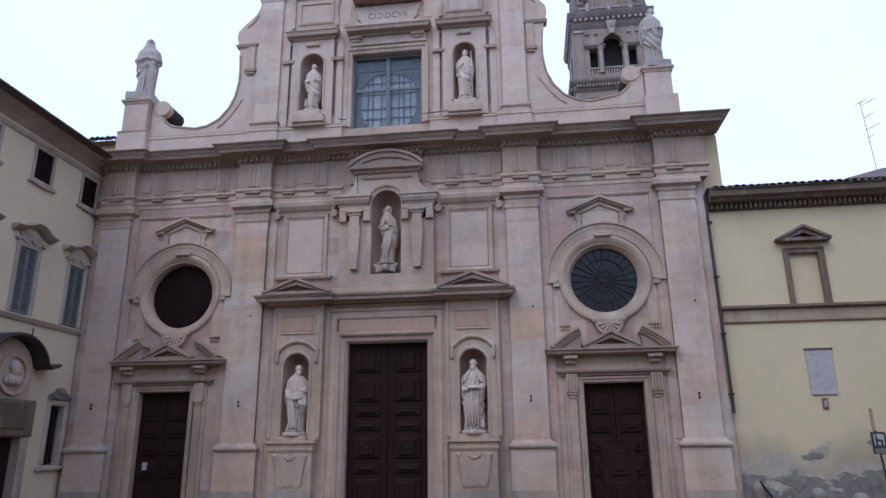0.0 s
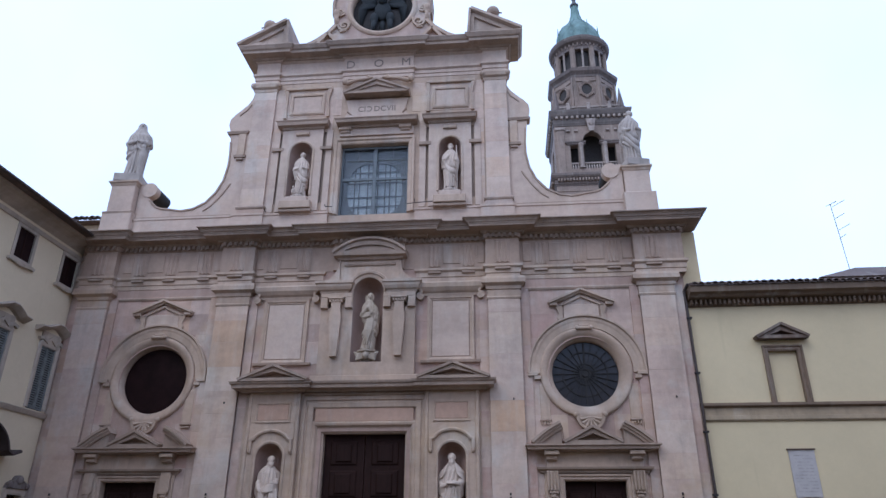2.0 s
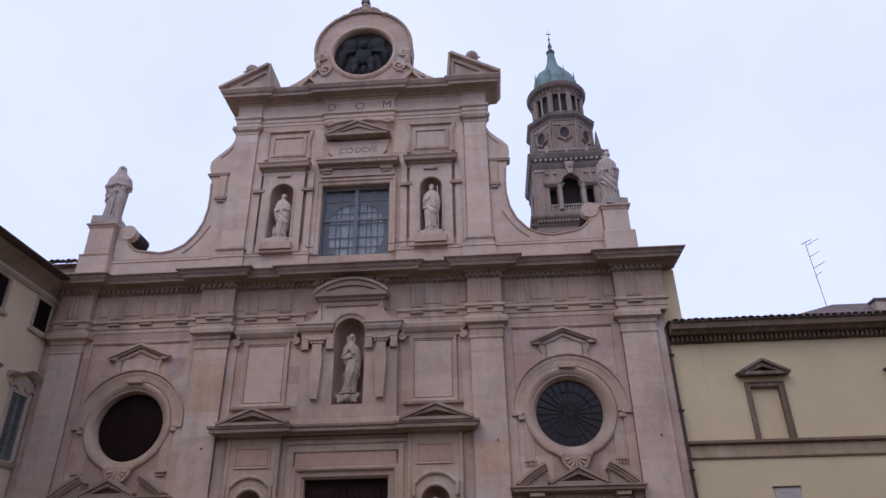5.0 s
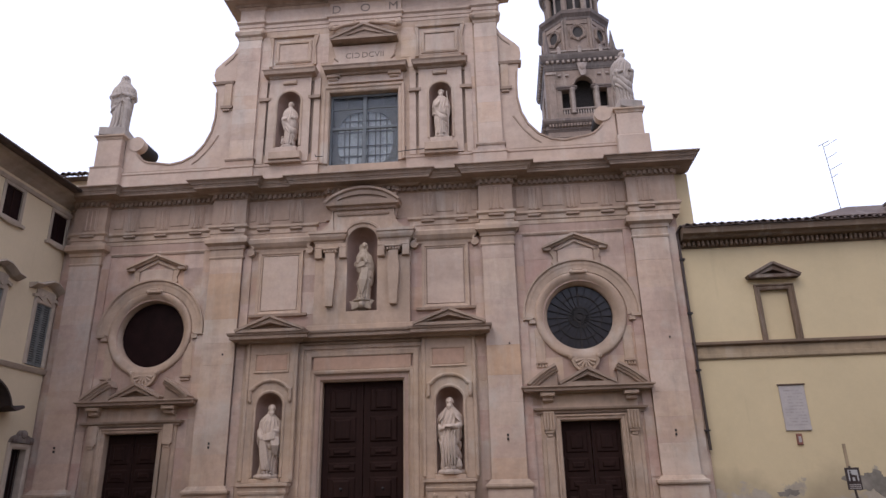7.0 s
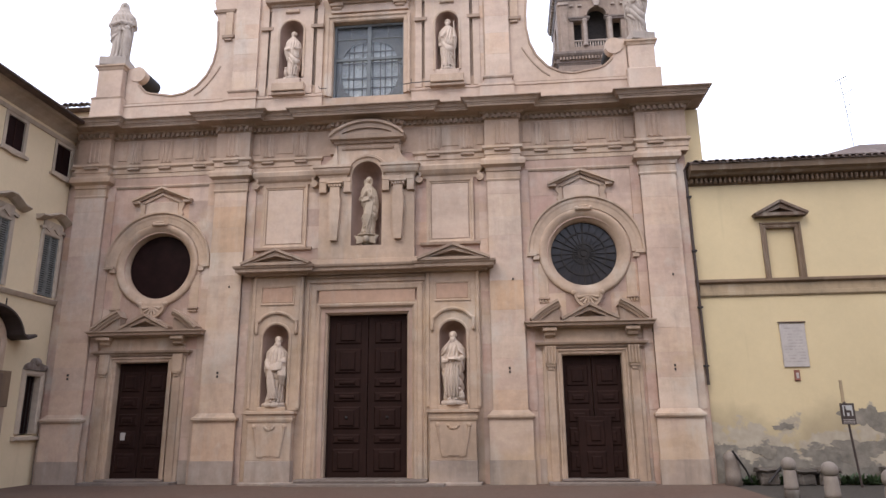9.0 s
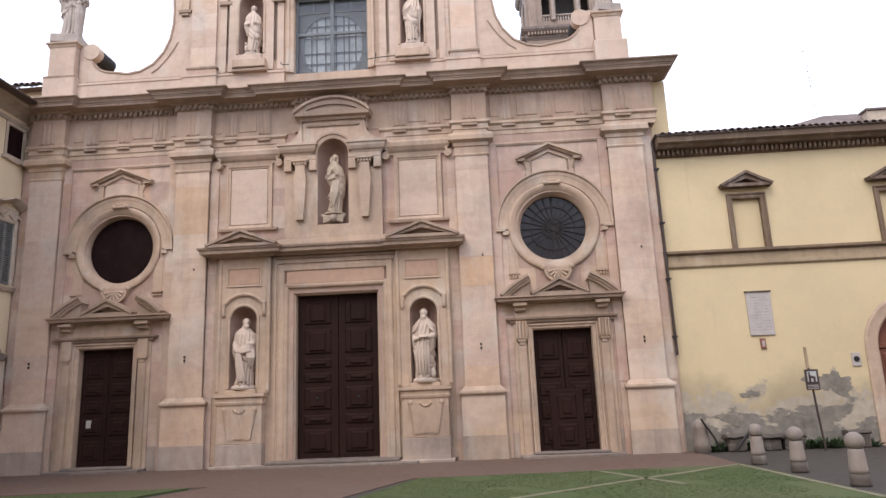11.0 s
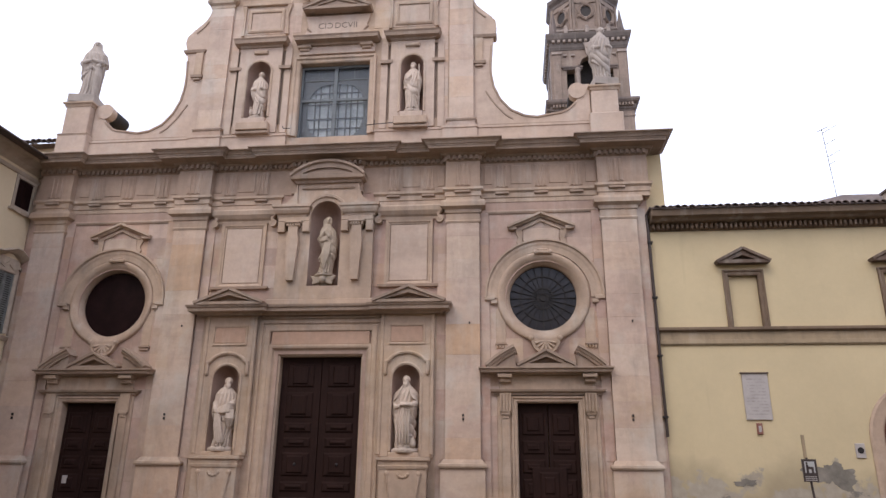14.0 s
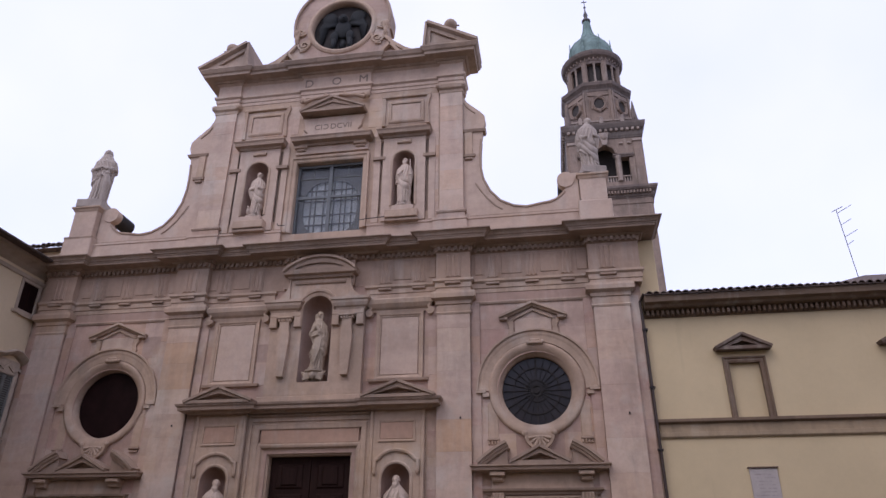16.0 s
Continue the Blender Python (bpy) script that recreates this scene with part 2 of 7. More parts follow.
def glass(name, col, rough=0.06, alpha=1.0, gloss=0.4):
    s = Shader(name, rough)
    s.colour(s.ramp(s.noise(3, 3), (0.3, [c * 0.7 for c in col]), (0.7, [c * 1.3 for c in col])))
    s.p.inputs["Specular IOR Level"].default_value = gloss
    s.p.inputs["Alpha"].default_value = alpha
    s.bump(s.noise(1.3, 2), 0.05, 0.02)
    return s.mat


M_GLASS_DARK = glass("dark_old_glass", (0.014, 0.006, 0.006), 0.5, 1.0, 0.08)
M_GLASS_BLUE = glass("blue_grey_window_glass", (0.085, 0.096, 0.108), 0.05, 0.29, 0.85)
M_GLASS_PALE = glass("pale_leaded_glass", (0.68, 0.73, 0.74), 0.3)
M_GLASS_GREY = glass("grey_leaded_glass", (0.024, 0.021, 0.024), 0.22, 1.0, 0.26)


def plaster(name, col, patchy):
    """Painted plaster; low on the wall the paint has flaked to pale render and grey cement patches."""
    s = Shader(name, 0.85)
    c = s.ramp(s.noise(0.35, 5), (0.3, [k * 0.88 for k in col]), (0.7, [min(1, k * 1.08) for k in col]))
    c = s.mix(0.25, c, s.ramp(s.noise(6, 8, rough=0.7), (0.3, [k * 0.8 for k in col]), (0.7, col)))
    runs = s.noise(1.0, 5, s.stretch(2.0, 2.0, 0.2), 0.6)
    c = s.mix(s.ramp(runs, (0.6, (0.0,)), (0.85, (0.35,))), c, [k * 0.55 for k in col])
    h = s.noise(30, 6)
    if patchy:
        z = s.node("ShaderNodeSeparateXYZ", Vector=s.co).outputs["Z"]
        n1, n2 = s.noise(0.95, 8, rough=0.66), s.noise(1.15, 7, s.stretch(0.7, 1, 1.4), 0.6)

        def level(noise_out, gain, top):
            m = s.t.nodes.new("ShaderNodeMath")
            m.operation = "MULTIPLY_ADD"
            s.t.links.new(noise_out, m.inputs[0])
            m.inputs[1].default_value, m.inputs[2].default_value = gain, top
            d = s.t.nodes.new("ShaderNodeMath")
            d.operation = "SUBTRACT"
            s.t.links.new(m.outputs[0], d.inputs[0])
            s.t.links.new(z, d.inputs[1])
            return d.outputs[0]

        damp = s.ramp(level(s.noise(0.6, 6), 2.6, 1.0), (0.0, (0.0,)), (1.1, (0.6,)))
        c = s.mix(damp, c, (0.26, 0.205, 0.135))
        pale = s.ramp(level(n1, 5.2, -0.95), (0.0, (0.0,)), (0.22, (1.0,)))
        c = s.mix(pale, c, s.ramp(s.noise(4, 6), (0.3, (0.33, 0.275, 0.21)), (0.7, (0.43, 0.365, 0.285))))
        grey = s.ramp(level(n2, 4.6, -1.30), (0.0, (0.0,)), (0.16, (1.0,)))
        c = s.mix(grey, c, s.ramp(s.noise(5, 6), (0.3, (0.14, 0.122, 0.104)), (0.7, (0.24, 0.21, 0.175))))
        h = s.mix(0.5, s.mix(0.35, h, pale), grey)
    s.colour(c).bump(h, 0.25, 0.02)
    return s.mat


M_YELLOW = plaster("yellow_flaking_plaster", (0.60, 0.475, 0.29), True)
M_YELLOW_CLEAN = plaster("yellow_plaster", (0.58, 0.455, 0.275), False)
M_OCHRE = plaster("pale_ochre_plaster", (0.63, 0.502, 0.336), False)


def ground_material(name, cols, scale, bump):
    s = Shader(name, 0.9)
    c = s.ramp(s.noise(scale, 8, rough=0.7), (0.3, cols[0]), (0.7, cols[1]))
    c = s.mix(s.ramp(s.noise(0.4, 5), (0.4, (0.0,)), (0.7, (0.6,))), c, cols[2])
    s.colour(c).bump(s.noise(scale * 3, 6), bump, 0.03)
    return s.mat


M_PAVING = ground_material("worn_red_brick_paving", ((0.075, 0.043, 0.030), (0.135, 0.076, 0.054), (0.115, 0.083, 0.063)), 5, 0.5)
M_ROAD = ground_material("grey_cobbled_road", ((0.028, 0.022, 0.018), (0.056, 0.045, 0.037), (0.040, 0.033, 0.027)), 4, 0.5)
M_TURF = ground_material("short_turf", ((0.036, 0.056, 0.012), (0.052, 0.075, 0.016), (0.085, 0.085, 0.034)), 6, 0.4)
M_STRIP = ground_material("pale_stone_path_edging", ((0.125, 0.115, 0.065), (0.20, 0.175, 0.115), (0.09, 0.095, 0.04)), 5, 0.4)
M_GRASS = plain("grass_blades", (0.046, 0.070, 0.015), 0.9, 0, 0.35, 1.5)


# ---------------------------------------------------------------- mesh tools
def part(name, bm, material, parent=None, label="", smooth=False):
    """Links a bmesh as one mesh object under parent."""
    bmesh.ops.recalc_face_normals(bm, faces=bm.faces)
    me = bpy.data.meshes.new(name)
    bm.to_mesh(me)
    bm.free()
    me.materials.append(material)
    if smooth:
        for f in me.polygons:
            f.use_smooth = True
    ob = new(name, me)
    ob.parent = parent
    if parent is not None and parent.parent is None:
        ob.matrix_parent_inverse = parent.matrix_basis.inverted()
    return tagged(ob, label)


def thing(name, label, category, at=(0, 0, 0), group="", kind=""):
    ob = new(name)
    ob.location = at
    ob.empty_display_size = 0.3
    bpy.context.view_layer.update()
    return tagged(ob, label, category, group, kind)


def box(bm, x0, x1, y0, y1, z0, z1):
    v = [bm.verts.new((x, y, z)) for z in (z0, z1) for y in (y0, y1) for x in (x0, x1)]
    for f in ((0, 1, 3, 2), (4, 6, 7, 5), (0, 4, 5, 1), (2, 3, 7, 6), (0, 2, 6, 4), (1, 5, 7, 3)):
        bm.faces.new([v[i] for i in f])
    return v


def block(bm, x0, x1, y0, y1, z0, z1, c=0.012):
    """A box with chamfered front edges (front is -y)."""
    loops = []
    for y, d in ((y1, 0), (y0 + c, 0), (y0, c)):
        loops.append([bm.verts.new(p) for p in ((x0 + d, y, z0 + d), (x1 - d, y, z0 + d), (x1 - d, y, z1 - d), (x0 + d, y, z1 - d))])
    for a, b in zip(loops, loops[1:]):
        for i in range(4):
            bm.faces.new((a[i], a[(i + 1) % 4], b[(i + 1) % 4], b[i]))
    bm.faces.new(loops[0][::-1]), bm.faces.new(loops[-1])


def one(fn, *args):
    bm = bmesh.new()
    fn(bm, *args)
    return bm


def plate(bm, outer, holes, y0, y1):
    """A flat plate with holes, outlines as (x, z), from y0 (front) to y1 (back)."""
    from mathutils.geometry import tessellate_polygon
    loops = [outer, *holes]
    flat = [Vector((x, 0, z)) for lp in loops for x, z in lp]
    tris = tessellate_polygon([[Vector((x, z, 0)) for x, z in lp] for lp in loops])
    front = [bm.verts.new((p.x, y0, p.z)) for p in flat]
    rear = [bm.verts.new((p.x, y1, p.z)) for p in flat]
    for t in tris:
        try:
            bm.faces.new([front[i] for i in t]), bm.faces.new([rear[i] for i in reversed(t)])
        except ValueError:
            pass
    k = 0
    for lp in loops:
        n = len(lp)
        for i in range(n):
            a, b = k + i, k + (i + 1) % n
            bm.faces.new((front[a], front[b], rear[b], rear[a]))
        k += n


def sweep_plan(bm, path, profile, closed=False):
    """Sweeps a closed profile of (out, z) along a plan path of (x, y); out is to the right of the way."""
    n = len(path)
    rings = []
    for i, (x, y) in enumerate(path):
        dirs = []
        if closed or i > 0:
            a = path[i - 1]
            dirs.append(Vector((x - a[0], y - a[1])).normalized())
        if closed or i < n - 1:
            b = path[(i + 1) % n]
            dirs.append(Vector((b[0] - x, b[1] - y)).normalized())
        nr = [Vector((d.y, -d.x)) for d in dirs]
        m = nr[0] if len(nr) == 1 else (nr[0] + nr[1]) / max(0.2, 1 + nr[0].dot(nr[1]))
        rings.append([bm.verts.new((x + m.x * o, y + m.y * o, z)) for o, z in profile])
    k = len(profile)
    for i in range(n if closed else n - 1):
        a, b = rings[i], rings[(i + 1) % n]
        for j in range(k):
            bm.faces.new((a[j], a[(j + 1) % k], b[(j + 1) % k], b[j]))
    if not closed:
        bm.faces.new(rings[0]), bm.faces.new(rings[-1][::-1])


def run(bm, x0, x1, profile, y=0.0, back=0.25):
    """A straight moulding along x that returns to the wall at both ends."""
    sweep_plan(bm, [(x0, y + back), (x0, y), (x1, y), (x1, y + back)], profile)


def sweep_face(bm, path, profile, closed=False):
    """Sweeps a closed profile of (side, y) along an elevation path of (x, z); side is to the left of the way."""
    n = len(path)
    rings = []
    for i, (x, z) in enumerate(path):
        dirs = []
        if closed or i > 0:
            a = path[i - 1]
            dirs.append(Vector((x - a[0], z - a[1])).normalized())
        if closed or i < n - 1:
            b = path[(i + 1) % n]
            dirs.append(Vector((b[0] - x, b[1] - z)).normalized())
        nr = [Vector((-d.y, d.x)) for d in dirs]
        m = nr[0] if len(nr) == 1 else (nr[0] + nr[1]) / max(0.25, 1 + nr[0].dot(nr[1]))
        rings.append([bm.verts.new((x + m.x * s, y, z + m.y * s)) for s, y in profile])
    k = len(profile)
    for i in range(n if closed else n - 1):
        a, b = rings[i], rings[(i + 1) % n]
        for j in range(k):
            bm.faces.new((a[j], a[(j + 1) % k], b[(j + 1) % k], b[j]))
    if not closed:
        bm.faces.new(rings[0]), bm.faces.new(rings[-1][::-1])


def arc(cx, cz, r, a0, a1, n, rz=None):
    rz = rz or r
    return [(cx + r * math.cos(radians(a0 + (a1 - a0) * i / n)), cz + rz * math.sin(radians(a0 + (a1 - a0) * i / n))) for i in range(n + 1)]


def circle(cx, cz, r, n=48, rz=None):
    return arc(cx, cz, r, 0, 360 - 360 / n, n - 1, rz)


def arch_outline(x0, x1, z0, spring, n=20):
    """An opening with a round head, anticlockwise from its lower left."""
    cx, r = (x0 + x1) / 2, (x1 - x0) / 2
    return [(x0, z0), (x1, z0), *arc(cx, spring, r, 0, 180, n)]


def lathe(bm, cx, cy, profile, n=24, cap=True):
    """Turns a profile of (radius, z) round an upright axis."""
    rings = [[bm.verts.new((cx + r * math.cos(2 * math.pi * i / n), cy + r * math.sin(2 * math.pi * i / n), z)) for i in range(n)] for r, z in profile]
    for a, b in zip(rings, rings[1:]):
        for i in range(n):
            bm.faces.new((a[i], a[(i + 1) % n], b[(i + 1) % n], b[i]))
    if cap:
        bm.faces.new(rings[0][::-1]), bm.faces.new(rings[-1])


def tube(bm, points, radii, n=10, flat=1.0):
    """A closed tube through points, with a radius at each."""
    rings = []
    for i, p in enumerate(points):
        a, b = Vector(points[max(0, i - 1)]), Vector(points[min(len(points) - 1, i + 1)])
        d = (b - a).normalized()
        u = d.cross(Vector((0, 1, 0.01))).normalized()
        w = u.cross(d).normalized()
        r = radii[i] if hasattr(radii, "__len__") else radii
        rings.append([bm.verts.new(Vector(p) + u * r * math.cos(2 * math.pi * k / n) + w * r * flat * math.sin(2 * math.pi * k / n)) for k in range(n)])
    for a, b in zip(rings, rings[1:]):
        for k in range(n):
            bm.faces.new((a[k], a[(k + 1) % n], b[(k + 1) % n], b[k]))
    bm.faces.new(rings[0][::-1]), bm.faces.new(rings[-1])


def blob(bm, at, size, seg=14):
    """An ellipsoid."""
    bmesh.ops.create_uvsphere(bm, u_segments=seg, v_segments=seg // 2 + 2, radius=1, matrix=Matrix.Translation(at) @ Matrix.Diagonal((*size, 1)))


def hollow(bm, x0, x1, z0, spring, y0, depth, n=18):
    """The lining of a niche with a half-round plan and a quarter-sphere head."""
    cx, r = (x0 + x1) / 2, (x1 - x0) / 2
    rows = []
    for z in (z0, spring):
        rows.append([bm.verts.new((cx - r * math.cos(math.pi * i / n), y0 + depth * math.sin(math.pi * i / n), z)) for i in range(n + 1)])
    for j in range(1, 9):
        a = math.pi / 2 * j / 9
        c, s = math.cos(a), math.sin(a)
        rows.append([bm.verts.new((cx - r * math.cos(math.pi * i / n) * c, y0 + depth * math.sin(math.pi * i / n) * c, spring + r * s)) for i in range(n + 1)])
    for a, b in zip(rows, rows[1:]):
        for i in range(n):
            bm.faces.new((a[i], a[i + 1], b[i + 1], b[i]))
    top = bm.verts.new((cx, y0, spring + r))
    for i in range(n):
        bm.faces.new((rows[-1][i], rows[-1][i + 1], top))
    bm.faces.new(rows[0])


def pediment(bm, x0, x1, z0, apex, y0, y1, t=0.16, tip=None, sunk=0.30):
    """A gable with a raking cornice and a sunk field; y0 is its front."""
    xm = (x0 + x1) / 2 if tip is None else tip
    outer = [(x0, z0), (x1, z0), (xm, apex)]
    k = t * 2.4
    inner = [(x0 + k * 1.25, z0 + t * 0.75), (x1 - k * 1.25, z0 + t * 0.75), (xm, apex - t * 1.5)]
    plate(bm, outer, [inner], y0 + 0.06, y1)
    plate(bm, [(p[0], p[1]) for p in inner], [], y0 + sunk, y1)
    for a, b in (((x0 - 0.02, z0 + 0.03), (xm, apex + 0.03)), ((xm, apex + 0.03), (x1 + 0.02, z0 + 0.03))):
        sweep_face(bm, [a, b], [(0.05, y0 - 0.02), (0.05, y1), (-0.03, y1), (-0.06, y0 + 0.05), (-0.03, y0 - 0.02)])
    run(bm, x0, x1, [(0, z0 - 0.02), (0.0, z0 + t * 0.7), (-0.35, z0 + t * 0.7), (-0.35, z0 - 0.02)], y0 + 0.02)


def text(name, body, size, m, material, parent, depth=0.012, mirror=False):
    cu = bpy.data.curves.new(name, "FONT")
    cu.body, cu.size, cu.extrude, cu.align_x, cu.resolution_u = body, size, depth, "CENTER", 3
    tmp = bpy.data.objects.new(name, cu)
    scene.collection.objects.link(tmp)
    me = bpy.data.meshes.new_from_object(tmp.evaluated_get(bpy.context.evaluated_depsgraph_get()))
    bpy.data.objects.remove(tmp)
    me.transform(m @ Matrix.Diagonal((-1 if mirror else 1, 1, 1, 1)))
    me.materials.clear()
    me.materials.append(material)
    ob = new(name, me)
    ob.parent = parent
    return ob


def courses(parent, name, x0, x1, z0, z1, y, height, width, gaps, material, rnd, proud=0.012):
    """Stone slabs in courses; gaps are (x0, x1, z0, z1) left free."""
    z = z0
    while z < z1 - 0.1:
        h = min(height * rnd.uniform(0.8, 1.25), z1 - z)
        if z1 - z - h < height * 0.4:
            h = z1 - z
        spans = [(x0, x1)]
        for gx0, gx1, gz0, gz1 in gaps:
            if gz0 < z + h - 0.02 and gz1 > z + 0.02:
                spans = [s for a, b in spans for s in ((a, min(b, gx0)), (max(a, gx1), b)) if s[1] - s[0] > 0.06]
        for a, b in spans:
            count = max(1, round((b - a) / (width * rnd.uniform(0.8, 1.2))))
            cuts = [a + (b - a) * (i + (rnd.uniform(-0.2, 0.2) if 0 < i < count else 0)) / count for i in range(count + 1)]
            for p, q in zip(cuts, cuts[1:]):
                part(name, one(block, p + 0.0008, q - 0.0008, y - proud - rnd.uniform(0, 0.005), y + 0.05, z + 0.0008, z + h - 0.0008, 0.002), material, parent)
        z += h


# ---------------------------------------------------------------- church front, lower order
rnd = random.Random(7)
church = thing("church", "pink and cream marble baroque church front with weathered cornices", "church")
PIL = ((-10.42, -9.32), (-5.28, -4.15), (4.15, 5.22), (9.15, 10.27))  # giant pilasters
BAYS = (-7.24, 7.22)
DOORS = {-7.24: (-8.34, -6.53), 7.22: (6.33, 8.15)}
YW = -0.04  # face of the wall
NICHES = [(-3.28, -2.42, 2.36, 4.55), (2.50, 3.36, 2.36, 4.55)]
CN = (-0.44, 0.60, 7.55, 9.98)

holes = [[(-1.28, 0.05), (1.49, 0.05), (1.49, 5.36), (-1.28, 5.36)]]
for b in BAYS:
    a, c = DOORS[b]
    holes.append([(a - 0.05, 0.05), (c + 0.05, 0.05), (c + 0.05, 3.89), (a - 0.05, 3.89)])
    holes.append(circle(b + 0.03, 7.10, 1.2, 56))
for n in (*NICHES, CN):
    holes.append(arch_outline(n[0] - 0.06, n[1] + 0.06, n[2] - 0.05, n[3]))
wall = part("wall", one(plate, [(-11.0, 0), (10.66, 0), (10.66, 12.3), (-11.0, 12.3)], holes, YW, 0.9), M_WALL, church, "pink marble facing of the lower front")

free = [(-1.95, 2.0, 0, 7.2), (-3.78, -1.9, 0, 7.4), (1.95, 3.92, 0, 7.4), (-1.5, 1.66, 7.4, 11.6), (-3.6, -2.05, 7.5, 9.9), (2.1, 3.7, 7.5, 9.9)]
for b in BAYS:
    a, c = DOORS[b]
    free.append((a - 0.35, c + 0.35, 0, 4.9))
    for k in range(12):
        z = 5.75 + k * 0.24
        w = math.sqrt(max(0, 1.42 ** 2 - (abs(z + 0.12 - 7.1)) ** 2))
        if w > 0.1:
            free.append((b + 0.03 - w, b + 0.03 + w, z, z + 0.24))
for x0, x1 in ((-9.32, -5.28), (-4.15, 4.15), (5.22, 9.15), (-11.0, -10.42), (10.27, 10.64)):
    courses(wall, "stone_slab", x0, x1, 0.74, 10.1, YW, 0.72, 1.15, free, M_SLAB, rnd)
    courses(wall, "plinth_slab", x0, x1, 0.0, 0.74, YW, 0.8, 1.3, free, M_GREY, rnd, 0.03)

# giant pilasters: plinth, base moulding, stacked shaft blocks, capital
for x0, x1 in PIL:
    p = part("pilaster", one(box, x0 + 0.02, x1 - 0.02, -0.21, YW + 0.02, 0.02, 9.7), M_WALL, church, "giant flat pilaster of stacked marble blocks")
    courses(p, "stone_block", x0, x1, 2.16, 9.62, -0.22, 0.78, 2.0, [], M_PIL, rnd, 0.015)
    for ob in p.children:
        z = sum(v.co.z for v in ob.data.vertices) / len(ob.data.vertices)
        if (x0 > 4 and x1 < 6 and 5.1 < z < 6.0) or (-6 < x0 < -4 and 7.9 < z < 8.8):
            ob.data.materials[0] = M_AMBER
    courses(p, "plinth_block", x0 - 0.13, x1 + 0.13, 0.72, 1.94, -0.27, 1.2, 2.0, [], M_PIL, rnd, 0.03)
    courses(p, "plinth_block", x0 - 0.15, x1 + 0.15, 0.0, 0.72, -0.29, 0.8, 2.0, [], M_GREY, rnd, 0.03)
    bm = bmesh.new()
    run(bm, x0 - 0.02, x1 + 0.02, [(-0.02, 1.94), (0.15, 1.94), (0.17, 1.99), (0.16, 2.05), (0.10, 2.07), (0.07, 2.11), (0.02, 2.18), (-0.02, 2.18)], -0.22)
    part("base_moulding", bm, M_TRIM, p)
    bm = bmesh.new()
    run(bm, x0, x1, [(-0.05, 9.62), (0.03, 9.62), (0.05, 9.68), (0.02, 9.72), (0.02, 9.95), (0.06, 9.97), (0.07, 10.08), (0.16, 10.14), (0.20, 10.16), (0.20, 10.30), (0.16, 10.40), (-0.05, 10.40)], -0.22)
    part("capital", bm, M_TRIM, p)
    for q0, q1 in ((x0 - 0.30, x0 - 0.004), (x1 + 0.004, x1 + 0.30)):
        courses(p, "backing_block", max(q0, -10.78), min(q1, 10.62), 2.16, 10.0, -0.10, 0.95, 2.0, [], M_SLAB, rnd, 0.01)
        courses(p, "backing_block", max(q0, -10.78), min(q1, 10.62), 0.0, 2.14, -0.13, 0.9, 2.0, [], M_SLAB, rnd, 0.01)
    if x0 > -9:
        for z in (6.25,):
            part("iron_bolt", one(box, x0 + 0.72, x0 + 0.76, -0.27, -0.2, z, z + 0.06), M_IRON, p)
    for z in (3.42, 3.30):
        part("iron_bolt", one(box, x0 + 0.52, x0 + 0.57, -0.27, -0.2, z, z + 0.07), M_IRON, p)

# entablature: breaks forward over the pilasters and in the middle
PLAN = [(-11.0, -0.06)]
for x0, x1, d in ((PIL[0][0] - 0.06, PIL[0][1] + 0.04, 0.25), (PIL[1][0] - 0.04, PIL[1][1] + 0.04, 0.25), (-1.9, 1.9, 0.16), (PIL[2][0] - 0.04, PIL[2][1] + 0.04, 0.25), (PIL[3][0] - 0.04, PIL[3][1] + 0.46, 0.25)):
    PLAN += [(x0, -0.06), (x0, -0.06 - d), (x1, -0.06 - d), (x1, -0.06)]
RIGHT_END = PLAN[-2]
PLAN = PLAN[:-1] + [(RIGHT_END[0], 0.7)]
FRIEZE_PLAN = [(math.copysign(1.25, x), y) if abs(x) == 1.9 else (x, y) for x, y in PLAN]
ent = part("entablature", one(sweep_plan, FRIEZE_PLAN, [(-0.1, 10.86), (0.0, 10.86), (0.0, 11.80), (0.05, 11.84), (0.07, 11.98), (-0.1, 11.98)]), M_FRIEZE, church, "carved frieze with triglyphs under a dark cornice")
mid = next(i for i, p in enumerate(PLAN) if p[0] == -1.9)
for stretch in (PLAN[:mid] + [(-1.64, -0.06), (-1.64, 0.3)], [(1.72, 0.3), (1.72, -0.06)] + PLAN[mid + 4:]):
    part("architrave", one(sweep_plan, stretch, [(-0.1, 10.38), (0.0, 10.38), (0.0, 10.52), (0.03, 10.54), (0.03, 10.70), (0.10, 10.76), (0.10, 10.84), (0.02, 10.857), (-0.1, 10.857)]), M_TRIM, ent)
cornice = part("cornice", one(sweep_plan, PLAN, [(-0.1, 11.98), (0.15, 11.98), (0.20, 12.05), (0.54, 12.075), (0.555, 12.15), (-0.1, 12.15)]), M_CORN, church, "deep projecting stone cornice stained by soot")
part("cornice_crown", one(sweep_plan, PLAN, [(-0.1, 12.152), (0.575, 12.152), (0.58, 12.18), (0.62, 12.20), (0.645, 12.25), (0.70, 12.30), (0.755, 12.315), (0.76, 12.345), (0.745, 12.36), (0.1, 12.58), (-0.1, 12.58)]), M_CROWN, cornice, "weathered pale crown moulding")


def along(plan, step, first=0.0):
    """Places every step metres along the pieces of a plan that face the square."""
    for (ax, ay), (bx, by) in zip(plan, plan[1:]):
        if abs(ay - by) < 1e-6 and bx - ax > step:
            n = int((bx - ax) / step)
            for i in range(n):
                yield ax + (bx - ax) * (i + 0.5) / n, ay


